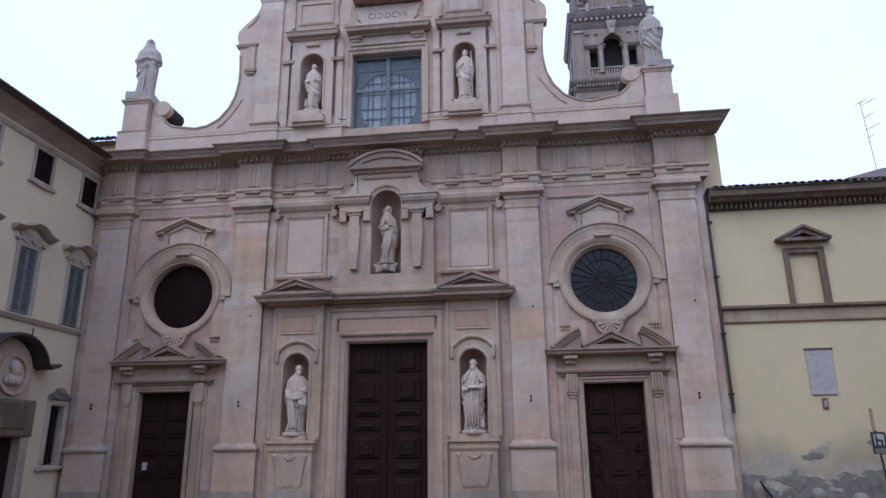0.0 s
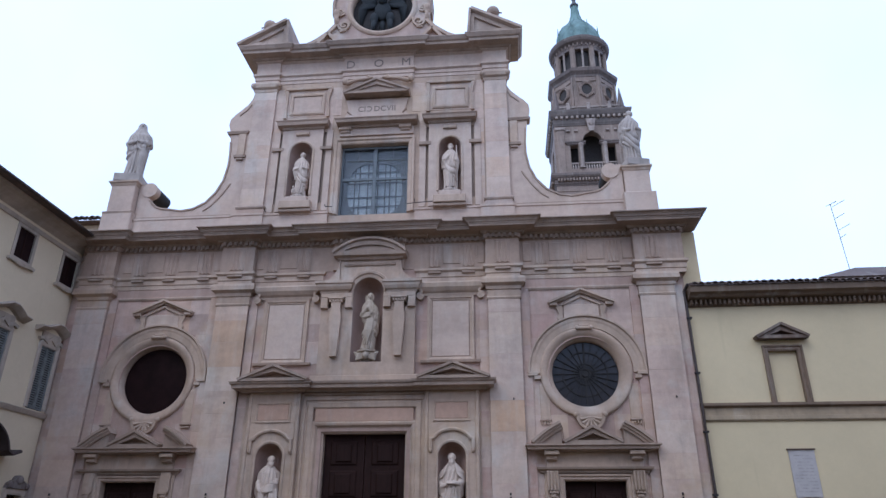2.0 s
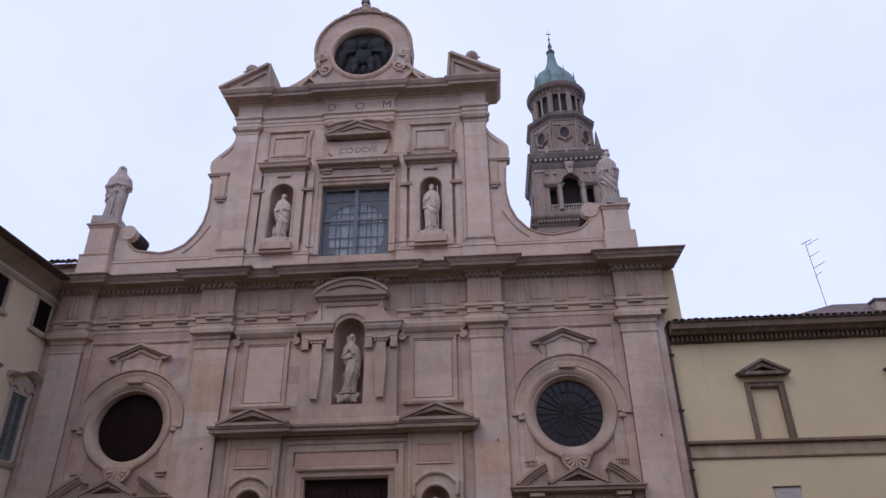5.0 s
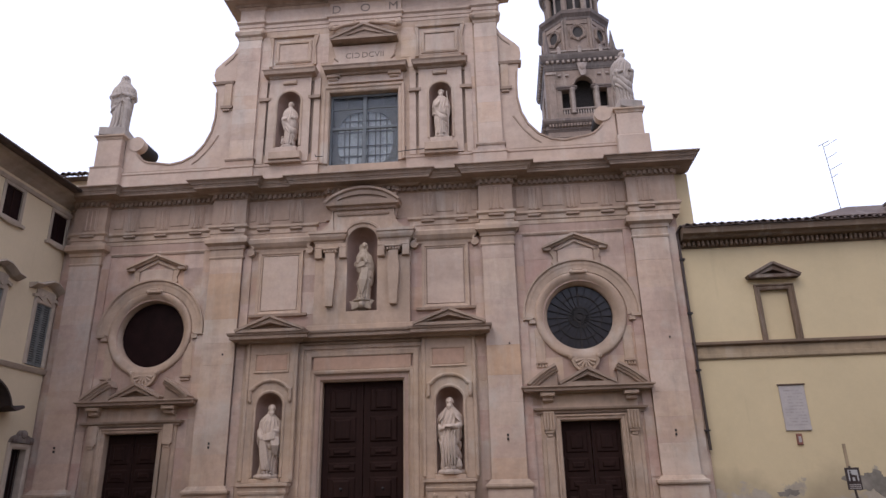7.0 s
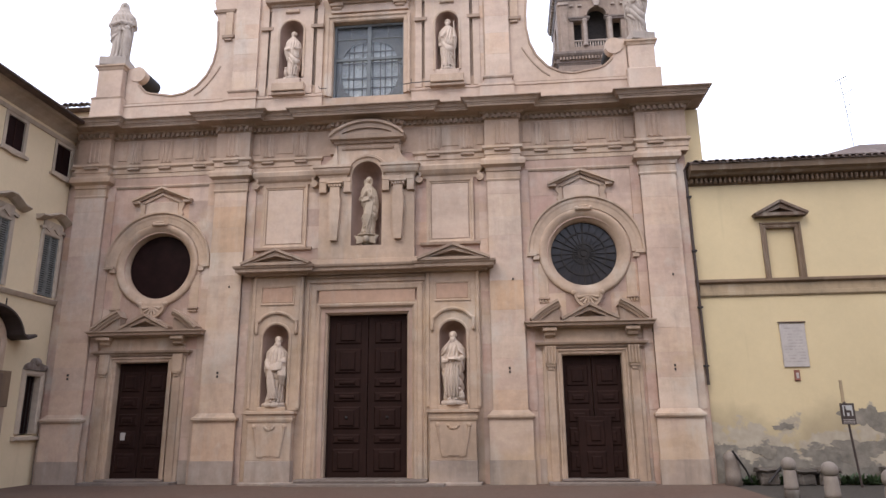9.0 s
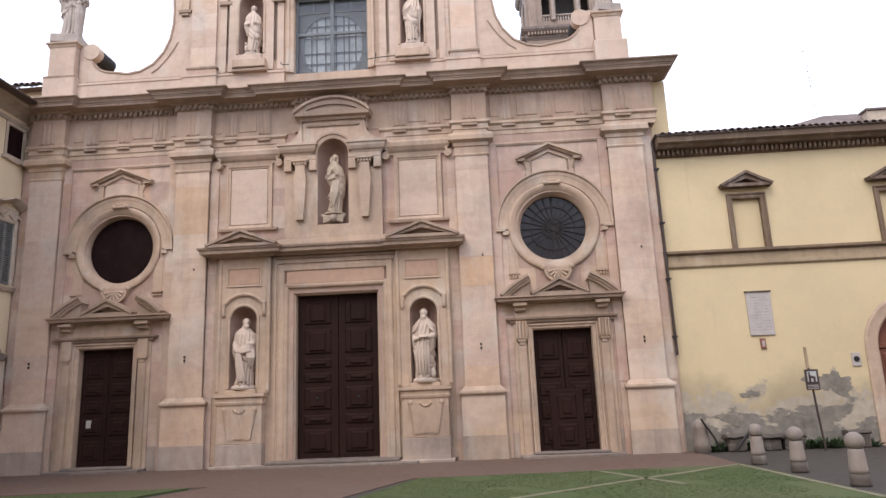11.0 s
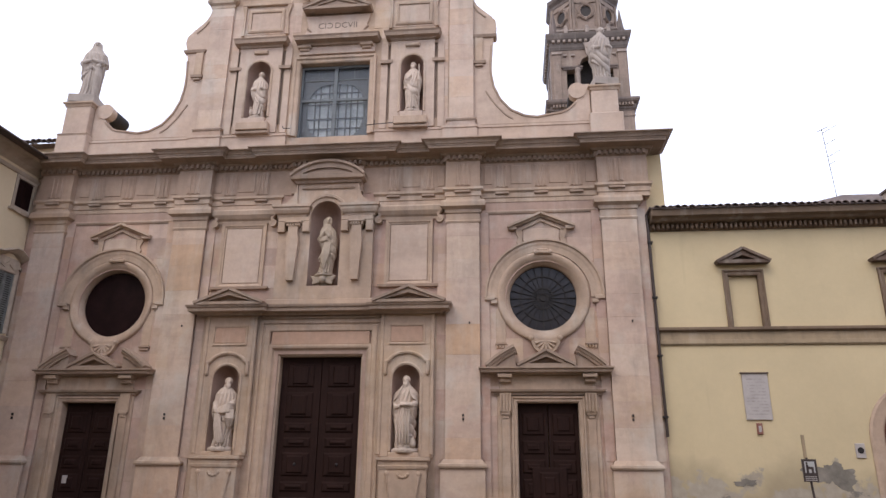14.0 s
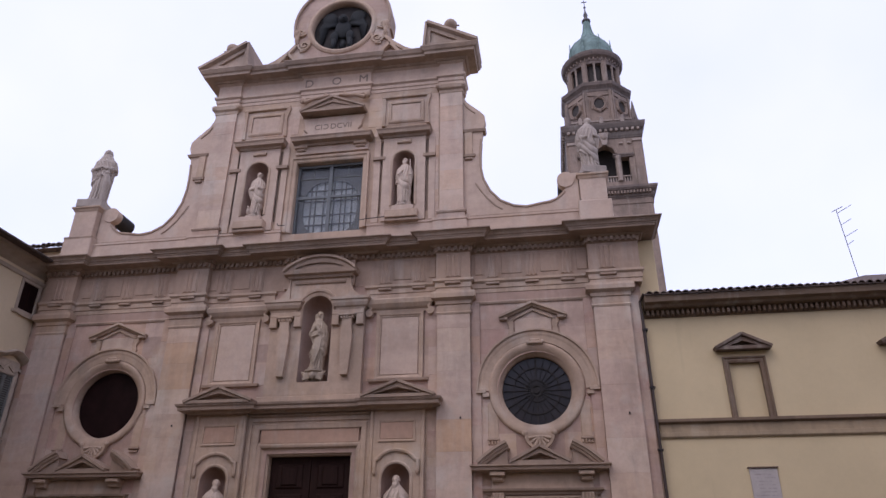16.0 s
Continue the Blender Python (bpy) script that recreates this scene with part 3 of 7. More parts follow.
dentil = None
for x, y in along(FRIEZE_PLAN, 0.175):
    if dentil is None:
        dentil = part("dentil", one(box, -0.05, 0.05, -0.15, 0.0, 11.84, 11.975), M_CORN, ent)
        first = dentil
    else:
        dentil = new("dentil", first.data)
        dentil.parent = ent
    dentil.location = (x, y, 0)

for x, w in ([(-9.87, 0.26), (-4.72, 0.26), (4.68, 0.26), (9.7, 0.26)] + [(s * k, 0.22) for s in (-1, 1) for k in (8.43, 7.27, 5.98, 3.50, 2.32)]):
    y = next((-0.31 for a, b in PIL if a - 0.1 < x < b + 0.1), -0.06)
    tri = part("triglyph", one(block, x - w, x + w, y - 0.022, y + 0.02, 10.90, 11.78, 0.008), M_FRIEZE, ent)
    for d in (-0.62, 0, 0.62):
        bm = bmesh.new()
        block(bm, x + (d - 0.22) * w, x + (d + 0.22) * w, y - 0.045, y, 10.92, 11.70, 0.02)
        part("shank", bm, M_FRIEZE, ent)
    part("guttae", one(block, x - w, x + w, y - 0.115, y, 10.64, 10.72, 0.015), M_CORN, ent)

for a, c in [(q * m, w) for q in (-1, 1) for m, w in ((7.85, 0.29), (6.62, 0.34), (8.92, 0.17), (5.52, 0.14), (2.91, 0.30), (3.94, 0.12))]:
    part("metope", one(block, a - c, a + c, -0.085, -0.03, 11.02, 11.70, 0.015), M_FRIEZE, ent)

# side bays: frame lines, oculus, its hood, strips, shell, door case
for b in BAYS:
    s = 1 if b > 0 else -1
    bm = bmesh.new()
    run(bm, b - 1.75, b + 1.75, [(-0.02, 9.96), (0.05, 9.96), (0.07, 10.02), (0.02, 10.06), (-0.02, 10.06)], YW)
    part("panel_moulding", bm, M_CORN, church)
    ox, oz, rim = b, 7.14, -0.02 if s < 0 else 0.04
    oc = part("oculus_window", one(lambda m: sweep_face(m, circle(ox, oz, 1.10, 64), [(rim, 0.32), (rim, 0.16), (rim - 0.02, 0.10), (-0.04, 0.03), (-0.10, -0.04), (-0.18, -0.10), (-0.26, -0.13), (-0.32, -0.13), (-0.36, -0.10), (-0.37, -0.05), (-0.37, 0.1), (-0.2, 0.32)], True)), M_TRIM, church, "round window with a moulded stone ring", True)
    bm = bmesh.new()
    sweep_face(bm, arc(b + 0.03, 7.16, 1.70, -2, 182, 40), [(0.24, 0.0), (0.24, -0.10), (0.06, -0.12), (0.0, -0.14), (-0.08, -0.14), (-0.12, -0.2), (-0.17, -0.2), (-0.17, 0.0)])
    for q in (-1, 1):
        block(bm, b + 0.03 + q * 1.72 - 0.16, b + 0.03 + q * 1.72 + 0.16, -0.19, 0, 7.02, 7.14)
        block(bm, b + 0.03 + q * 1.58 - 0.10, b + 0.03 + q * 1.58 + 0.10, -0.17, 0, 6.90, 7.03)
    part("hood_mould", bm, M_TRIM, oc)
    bm = bmesh.new()
    block(bm, b - 0.22, b + 0.28, -0.23, -0.02, 8.52, 8.62, 0.03)
    block(bm, b - 0.14, b + 0.20, -0.21, -0.02, 8.60, 8.70, 0.03)
    for q in (-1, 1):
        blob(bm, (b + 0.03 + q * 0.22, -0.19, 8.58), (0.075, 0.06, 0.075), 10)
    part("keystone", bm, M_TRIM, oc)
    glass_mat = M_GLASS_DARK if s < 0 else M_GLASS_GREY
    part("pane", one(lambda m: plate(m, circle(ox, oz, 1.16, 48), [], 0.26, 0.29)), glass_mat, oc, "dark round leaded glass")
    if s > 0:
        for r, h in ((0.16, 0.03), (0.34, 0.022), (0.72, 0.022)):
            part("glazing_ring", one(lambda m: sweep_face(m, circle(ox, oz, r, 40), [(h, 0.22), (h, 0.25), (-h, 0.25), (-h, 0.22)], True)), M_DARK, oc)
        for k in range(24):
            a = math.pi * k / 12
            c, d = math.cos(a), math.sin(a)
            w = 0.026 if k in (6, 18) else 0.011
            part("glazing_bar", one(lambda m: sweep_face(m, [(ox + 0.17 * c, oz + 0.17 * d), (ox + 1.12 * c, oz + 1.12 * d)], [(w, 0.215), (w, 0.245), (-w, 0.245), (-w, 0.215)])), M_DARK, oc)
        part("glazing_hub", one(lambda m: plate(m, circle(ox, oz, 0.10, 20), [], 0.20, 0.25)), M_DARK, oc)
    # little gabled panel above the round window
    bm = bmesh.new()
    x0, x1 = b - 1.06, b + 1.08
    for a, c in (((x0, 9.42), (b, 9.88)), ((b, 9.88), (x1, 9.42))):
        sweep_face(bm, [a, c], [(0.07, -0.26), (0.07, 0), (-0.07, 0), (-0.07, -0.14), (-0.02, -0.18), (0.0, -0.26)])
    for a, c in (((x0 + 0.35, 9.36), (b, 9.70)), ((b, 9.70), (x1 - 0.35, 9.36))):
        sweep_face(bm, [a, c], [(0.035, -0.12), (0.035, 0), (-0.035, 0), (-0.035, -0.12)])
    for q in (-1, 1):
        block(bm, b + q * 0.92 - 0.13, b + q * 0.92 + 0.13, -0.20, 0, 9.36, 9.46)
        plate(bm, [(b + q * 0.86, 9.38), (b + q * 0.62, 9.38), (b + q * 0.62, 8.86), (b + q * 0.72, 8.82), (b + q * 0.80, 8.95), (b + q * 0.74, 9.10)], [], -0.12, 0)
        block(bm, b + q * 0.66 - 0.04, b + q * 0.66 + 0.04, -0.15, 0, 8.84, 8.90)
    part("gabled_panel", bm, M_TRIM, church)
    part("panel_field", one(block, b - 0.58, b + 0.58, -0.075, 0, 8.8, 9.42), M_CREAM, church)
    # hanging strips and shell
    for q in (-1, 1):
        c = b + 0.03 + q * 1.38
        st = part("hanging_strip", one(block, c - 0.16, c + 0.16, -0.07, 0, 5.66, 6.75, 0.02), M_TRIM, church)
        part("strip_foot", one(block, c - 0.18, c + 0.18, -0.14, 0, 5.60, 5.66, 0.015), M_CORN, st)
        if s < 0:
            part("strip_foot", one(block, c - 0.15, c + 0.15, -0.12, 0, 5.50, 5.56, 0.015), M_CORN, st)
        for k in range(4 if s > 0 else 0):
            part("gutta", one(block, c - 0.16 + k * 0.088, c - 0.105 + k * 0.088, -0.12, 0, 5.49, 5.60, 0.015), M_TRIM, st)
    bm = bmesh.new()
    plate(bm, [(b - 0.45, 5.78), *arc(b + 0.02, 5.74, 0.40, 180, 360, 16), (b + 0.48, 5.78)], [], -0.16, 0)
    sweep_face(bm, arc(b + 0.02, 5.74, 0.40, 180, 360, 18), [(0.04, -0.21), (0.04, 0), (-0.04, 0), (-0.04, -0.21)])
    ribs = []
    for k in range(7):
        a = radians(195 + 25 * k)
        ribs.append(one(tube, [(b + 0.02, -0.17, 5.70), (b + 0.02 + 0.33 * math.cos(a), -0.18, 5.72 + 0.33 * math.sin(a))], [0.02, 0.05], 8))
    for q in (-1, 1):
        blob(bm, (b + 0.02 + q * 0.44, -0.16, 5.78), (0.09, 0.08, 0.09), 10)
    shell = part("shell_ornament", bm, M_TRIM, church, "carved shell under the round window")
    for rib in ribs:
        part("shell_rib", rib, M_TRIM, shell)
    # door case
    x0, x1 = DOORS[b]
    m = (x0 + x1) / 2
    case = part("door_case", one(lambda q: sweep_face(q, [(x0, 0.05), (x0, 3.84), (x1, 3.84), (x1, 0.05)], [(0.0, 0.27), (0.0, -0.06), (0.04, -0.10), (0.11, -0.10), (0.13, -0.15), (0.18, -0.15), (0.18, 0.0), (0.18, 0.27)])), M_TRIM, church, "moulded stone door surround with broken pediment")
    for q in (-1, 1):
        bm = bmesh.new()
        c = m + q * 1.27
        block(bm, c - (0.25 if q > 0 else 0.25) + (0.075 if q > 0 else 0), c + 0.25 - (0.075 if q < 0 else 0), -0.115, 0, 0.05, 4.2, 0.02)
        block(bm, c - 0.13, c + 0.13, -0.175, 0, 0.05, 3.36, 0.02)
        block(bm, c - 0.17, c + 0.17, -0.21, 0, 3.52, 4.12, 0.02)
        block(bm, c - 0.14, c + 0.14, -0.23, 0, 3.47, 3.53, 0.01)
        block(bm, c - 0.09, c + 0.09, -0.20, 0, 3.36, 3.47, 0.02)
        if s > 0:
            for k in range(4):
                block(bm, c - 0.165 + k * 0.094, c - 0.165 + k * 0.094 + 0.05, -0.275, -0.2, 3.56, 4.10, 0.012)
        part("jamb_pilaster", bm, M_TRIM, case)
    bm = bmesh.new()
    run(bm, m - 1.55, m + 1.55, [(-0.05, 4.06), (0.06, 4.06), (0.08, 4.12), (0.16, 4.16), (0.18, 4.22), (-0.05, 4.24)], -0.10)
    part("architrave", bm, M_CORN, case)
    part("frieze", one(block, m - 1.45, m + 1.45, -0.14, 0, 4.2, 4.66, 0.02), M_TRIM, case)
    for q in (-1, 1):
        bm = bmesh.new()
        block(bm, m + q * 1.27 - 0.22, m + q * 1.27 + 0.22, -0.42, 0, 4.56, 4.68, 0.02)
        block(bm, m + q * 1.27 - 0.17, m + q * 1.27 + 0.17, -0.30, 0, 4.42, 4.57, 0.03)
        part("bracket", bm, M_TRIM, case)
    cs = b
    bm = bmesh.new()
    run(bm, cs - 1.62, cs + 1.58, [(-0.05, 4.66), (0.10, 4.66), (0.14, 4.70), (0.34, 4.71), (0.36, 4.78), (0.42, 4.82), (0.42, 4.86), (-0.05, 4.92)], -0.14)
    part("door_cornice", bm, M_CORN, case)
    for q in (-1, 1):
        bm = bmesh.new()
        e0, e1 = (cs - 1.78, 4.87), (cs - 0.93, 5.44)
        if q > 0:
            e0, e1 = (cs + 0.93, 5.44), (cs + 1.74, 4.87)
        bow = [(e0[0] + (e1[0] - e0[0]) * k / 6, e0[1] + (e1[1] - e0[1]) * k / 6 + 0.045 * math.sin(math.pi * k / 6)) for k in range(7)]
        sweep_face(bm, bow, [(0.11, -0.60), (0.11, -0.05), (-0.13, -0.05), (-0.13, -0.47), (-0.07, -0.49), (-0.05, -0.53), (0.02, -0.55), (0.03, -0.60)])
        hi = e1 if q < 0 else e0
        lo = e0 if q < 0 else e1
        plate(bm, [(lo[0] - q * 0.15, 4.86), (hi[0], 4.86), (hi[0], hi[1] - 0.02)], [], -0.40, -0.02)
        part("broken_gable", bm, M_CORN, case)
    part("small_pediment", one(pediment, cs - 0.84, cs + 0.84, 4.88, 5.33, -0.58, -0.02, 0.11), M_CORN, case)
    # door leaves
    w = (x1 - x0) / 2
    for q in (0, 1):
        lx = x0 + q * w
        leaf = part("door_leaf", one(block, lx + 0.01, lx + w - 0.01, 0.20, 0.28, 0.16, 3.83, 0.01), M_DOOR, church, "dark walnut door with raised panels")
        for z0, z1 in ((0.35, 0.95), (1.1, 1.65), (1.8, 2.2), (2.35, 2.75), (2.9, 3.55)):
            bm = bmesh.new()
            block(bm, lx + 0.12, lx + w - 0.12, 0.160, 0.21, z0, z1, 0.04)
            block(bm, lx + 0.25, lx + w - 0.25, 0.125, 0.2, z0 + 0.10, z1 - 0.10, 0.05)
            part("panel", bm, M_DOOR, leaf)
    if s > 0:
        bm = bmesh.new()
        block(bm, m - 0.52, m + 0.5, 0.09, 0.2, 0.18, 1.98, 0.02)
        wk = part("wicket_door", bm, M_DOOR, church, "small dark wooden door set into the large one")
        for z0, z1 in ((0.3, 0.95), (1.1, 1.85)):
            bm = bmesh.new()
            block(bm, m - 0.3, m + 0.28, 0.05, 0.14, z0, z1, 0.04)
            block(bm, m - 0.18, m + 0.16, 0.015, 0.13, z0 + 0.12, z1 - 0.12, 0.05)
            part("panel", bm, M_DOOR, wk)
    else:
        part("notice", one(block, x0 + 0.29, x0 + 0.45, 0.118, 0.205, 1.36, 1.60, 0.004), M_PLAQUE, church, "small pale paper notice on the door")
    st = part("door_step", one(block, m - 1.5, m + 1.55, -0.62, 0.25, 0.0, 0.10, 0.02), M_STEP, church)
    part("door_step", one(block, m - 1.1, m + 1.15, -0.34, 0.25, 0.1, 0.17, 0.02), M_STEP, church)

# ---------------------------------------------------------------- main portal
portal = part("portal", one(lambda q: sweep_face(q, [(-1.22, 0.17), (-1.22, 5.30), (1.43, 5.30), (1.43, 0.17)], [(0.0, 0.4), (0.0, 0.05), (0.05, 0.02), (0.20, -0.06), (0.24, -0.13), (0.30, -0.15), (0.34, -0.14), (0.35, -0.11), (0.40, -0.10), (0.40, 0.0), (0.40, 0.4)])), M_TRIM, church, "tall moulded marble portal frame")
part("outer_frame", one(lambda q: sweep_face(q, [(-1.56, 0.18), (-1.56, 6.08), (1.77, 6.08), (1.77, 0.18)], [(0.0, 0.0), (0.0, -0.135), (0.03, -0.16), (0.16, -0.17), (0.20, -0.13), (0.24, -0.13), (0.26, -0.18), (0.32, -0.18), (0.33, 0.0)])), M_TRIM, portal)
bm = bmesh.new()
run(bm, -1.80, 1.96, [(-0.02, 6.48), (0.06, 6.48), (0.10, 6.53), (-0.02, 6.56)], -0.15)
part("lintel_moulding", bm, M_CORN, portal)
part("lintel_panel", one(block, -1.50, 1.70, -0.118, 0, 5.66, 6.10, 0.01), M_ROSE, portal)
part("frieze", one(block, -1.9, 2.05, -0.15, 0, 6.36, 6.62, 0.01), M_TRIM, portal)
PP = [(-3.9, 0.1), (-3.9, -0.36), (-1.92, -0.36), (-1.92, -0.24), (2.06, -0.24), (2.06, -0.36), (3.98, -0.36), (3.98, 0.1)]
part("portal_cornice", one(sweep_plan, PP, [(-0.3, 6.58), (0.06, 6.58), (0.10, 6.64), (0.30, 6.67), (0.31, 6.76), (0.36, 6.80), (0.38, 6.87), (-0.3, 6.96)]), M_CORN, portal)
part("portal_pediment", one(pediment, -3.96, -1.70, 6.88, 7.34, -0.80, -0.02, 0.11), M_CORN, portal)
part("portal_pediment", one(pediment, 1.87, 4.14, 6.88, 7.34, -0.80, -0.02, 0.11), M_CORN, portal)
part("ledge", one(block, -1.75, 1.9, -0.3, 0, 6.9, 7.12, 0.03), M_TRIM, portal)

for q, (x0, x1, z0, sp) in zip((-1, 1), NICHES):
    c = (x0 + x1) / 2
    o0, o1 = c - 0.86, c + 0.84
    bay = part("niche_bay", one(lambda m: plate(m, [(o0, 2.25), (o1, 2.25), (o1, 6.6), (o0, 6.6)], [arch_outline(x0, x1, 2.36, 4.55)], -0.22, 0.0)), M_TRIM, church, "flat marble bay with a round-headed niche")
    part("niche_bay_backing", one(lambda m: plate(m, [(c - (0.84 if q > 0 else 1.02), 0.1), (c + (0.96 if q < 0 else 1.02), 0.1), (c + (0.96 if q < 0 else 1.02), 6.56), (c - (0.84 if q > 0 else 1.02), 6.56)], [arch_outline(x0 - 0.02, x1 + 0.02, 2.3, 4.55)], -0.105, 0.0)), M_TRIM, bay)
    part("niche", one(hollow, x0, x1, 2.36, 4.55, -0.21, 0.62), M_NICHE, bay, "", True)
    bm = bmesh.new()
    sweep_face(bm, [(x1, 2.4), *arc(c, 4.55, (x1 - x0) / 2, 0, 180, 24), (x0, 2.4)], [(0.0, -0.2), (0.0, -0.25), (-0.05, -0.27), (-0.09, -0.25), (-0.09, -0.2)])
    part("archivolt", bm, M_TRIM, bay)
    bm = bmesh.new()
    sweep_face(bm, [(c + 0.66, 4.80), (c + 0.66, 5.08), (c + 0.56, 5.12), *arc(c, 4.86, 0.66, 35, 145, 14, 0.52), (c - 0.56, 5.12), (c - 0.66, 5.08), (c - 0.66, 4.80)], [(0.05, -0.2), (0.05, -0.29), (0.0, -0.31), (-0.05, -0.29), (-0.05, -0.2)])
    for e in (-1, 1):
        blob(bm, (c + e * 0.66, -0.25, 4.75), (0.065, 0.06, 0.10), 10)
    part("eared_hood", bm, M_TRIM, bay)
    part("rose_panel", one(block, c - 0.52, c + 0.50, -0.235, -0.1, 5.70, 6.20, 0.015), M_ROSE, bay)
    bm = bmesh.new()
    sweep_face(bm, [(c - 0.54, 5.68), (c + 0.52, 5.68), (c + 0.52, 6.22), (c - 0.54, 6.22)], [(0.0, -0.2), (0.0, -0.25), (-0.05, -0.26), (-0.05, -0.2)], True)
    part("panel_frame", bm, M_TRIM, bay)
    for e in (-1, 1):
        part("bay_edge", one(block, c + e * 0.80 - 0.06, c + e * 0.80 + 0.06, -0.26, -0.1, 2.3, 6.58, 0.02), M_TRIM, bay)
    # pedestal
    ped = part("pedestal", one(block, c - 0.72, c + 0.70, -0.42, 0, 0.72, 1.98, 0.015), M_TRIM, church, "carved marble pedestal under a niche")
    part("pedestal_foot", one(block, c - 0.74, c + 0.72, -0.44, 0, 0.03, 0.72, 0.015), M_GREY, ped)
    part("foot_slab", one(block, c - 0.86, c + 0.84, -0.62, 0, 0.0, 0.10, 0.02), M_GREY, ped)
    bm = bmesh.new()
    run(bm, c - 0.72, c + 0.70, [(-0.1, 1.90), (0.03, 1.90), (0.05, 1.98), (0.03, 2.0), (0.03, 2.10), (0.10, 2.14), (0.10, 2.22), (-0.1, 2.24)], -0.42, 0.4)
    part("pedestal_cap", bm, M_TRIM, ped)
    part("statue_step", one(block, c - 0.48, c + 0.46, -0.36, 0.1, 2.22, 2.36, 0.02), M_TRIM, ped)
    bm = bmesh.new()
    plate(bm, [(c - 0.50, 1.78), (c - 0.42, 1.2), (c - 0.36, 0.86), (c - 0.2, 0.82), (c - 0.12, 0.90), (c, 0.84), (c + 0.12, 0.90), (c + 0.2, 0.82), (c + 0.36, 0.86), (c + 0.42, 1.2), (c + 0.5, 1.78)], [], -0.455, -0.4)
    for e in (-1, 1):
        blob(bm, (c + e * 0.48, -0.45, 1.76), (0.08, 0.05, 0.08), 10)
        tube(bm, [(c + e * 0.48, -0.45, 1.7), (c + e * 0.43, -0.45, 1.3), (c + e * 0.36, -0.45, 0.88)], [0.045, 0.03, 0.02], 8)
    for k in range(5):
        a = radians(200 + 35 * k)
        blob(bm, (c + 0.16 * math.cos(a), -0.46, 1.78 + 0.12 * math.sin(a)), (0.05, 0.04, 0.05), 8)
    part("carved_cartouche", bm, M_TRIM, ped)

# leaves of the main door
for q, (lx, lw) in enumerate(((-1.22, 1.325), (0.105, 1.325))):
    leaf = part("door_leaf", one(block, lx + 0.01, lx + lw - 0.008, 0.28, 0.36, 0.18, 5.30, 0.01), M_DOOR, church, "tall dark walnut door leaf with raised panels")
    for z0, z1 in ((0.35, 1.05), (1.2, 1.5), (1.65, 2.35), (2.5, 2.8), (2.95, 3.25), (3.4, 4.2), (4.35, 5.1)):
        bm = bmesh.new()
        block(bm, lx + 0.22, lx + lw - 0.22, 0.235, 0.29, z0, z1, 0.045)
        block(bm, lx + 0.38, lx + lw - 0.38, 0.190, 0.27, z0 + 0.07, z1 - 0.07, 0.06)
        part("panel", bm, M_DOOR, leaf)
    blobm = bmesh.new()
    blob(blobm, (lx + lw / 2, 0.19, 2.0), (0.05, 0.05, 0.05), 10)
    part("boss", blobm, M_IRON, leaf)
part("door_step", one(block, -2.55, 2.68, -0.95, 0.35, 0.0, 0.09, 0.02), M_STEP, church)
part("door_step", one(block, -1.95, 2.12, -0.62, 0.35, 0.09, 0.18, 0.02), M_STEP, church)

# ---------------------------------------------------------------- middle storey over the portal
for c in (-2.81, 2.88):
    pn = part("cream_panel", one(block, c - 0.62, c + 0.62, -0.085, 0, 7.74, 9.66, 0.01), M_CREAM, church, "large cream marble panel in a moulded frame")
    bm = bmesh.new()
    sweep_face(bm, [(c - 0.64, 7.72), (c + 0.64, 7.72), (c + 0.64, 9.68), (c - 0.64, 9.68)], [(0.0, 0.0), (0.0, -0.09), (-0.05, -0.10), (-0.07, -0.13), (-0.15, -0.14), (-0.15, 0.0)], True)
    part("panel_frame", bm, M_TRIM, pn)
    bm = bmesh.new()
    run(bm, c - 0.92, c + 0.92, [(-0.1, 7.52), (0.06, 7.52), (0.08, 7.60), (-0.1, 7.62)], -0.1)
    part("panel_sill", bm, M_CORN, pn)
    bm = bmesh.new()
    run(bm, c - 0.92, c + 0.92, [(-0.1, 9.90), (0.03, 9.84), (0.05, 9.92), (0.12, 9.98), (0.20, 10.10), (0.22, 10.24), (0.18, 10.30), (-0.1, 10.32)], -0.1)
    part("panel_hood", bm, M_TRIM, pn)
    for e in (-1, 1):
        bm = bmesh.new()
        x = c + e * 1.02
        curl = [(x + e * 0.115 * (1 - 0.75 * k / 26) * math.cos(radians(90 - k * 24)), 9.80 + 0.115 * (1 - 0.75 * k / 26) * math.sin(radians(90 - k * 24))) for k in range(27)]
        stem = [(x - e * 0.02, 10.27), (x + e * 0.05, 10.24), (x + e * 0.07, 10.16), (x + e * 0.02, 10.06), (x - e * 0.05, 9.98), (x - e * 0.04, 9.93)]
        sweep_face(bm, stem + curl, [(0.03, -0.26), (0.03, -0.05), (-0.03, -0.05), (-0.03, -0.26)])
        plate(bm, circle(x, 9.80, 0.10, 18), [], -0.21, 0)
        blob(bm, (x, -0.22, 9.80), (0.04, 0.05, 0.04), 8)
        part("volute", bm, M_TRIM, pn)

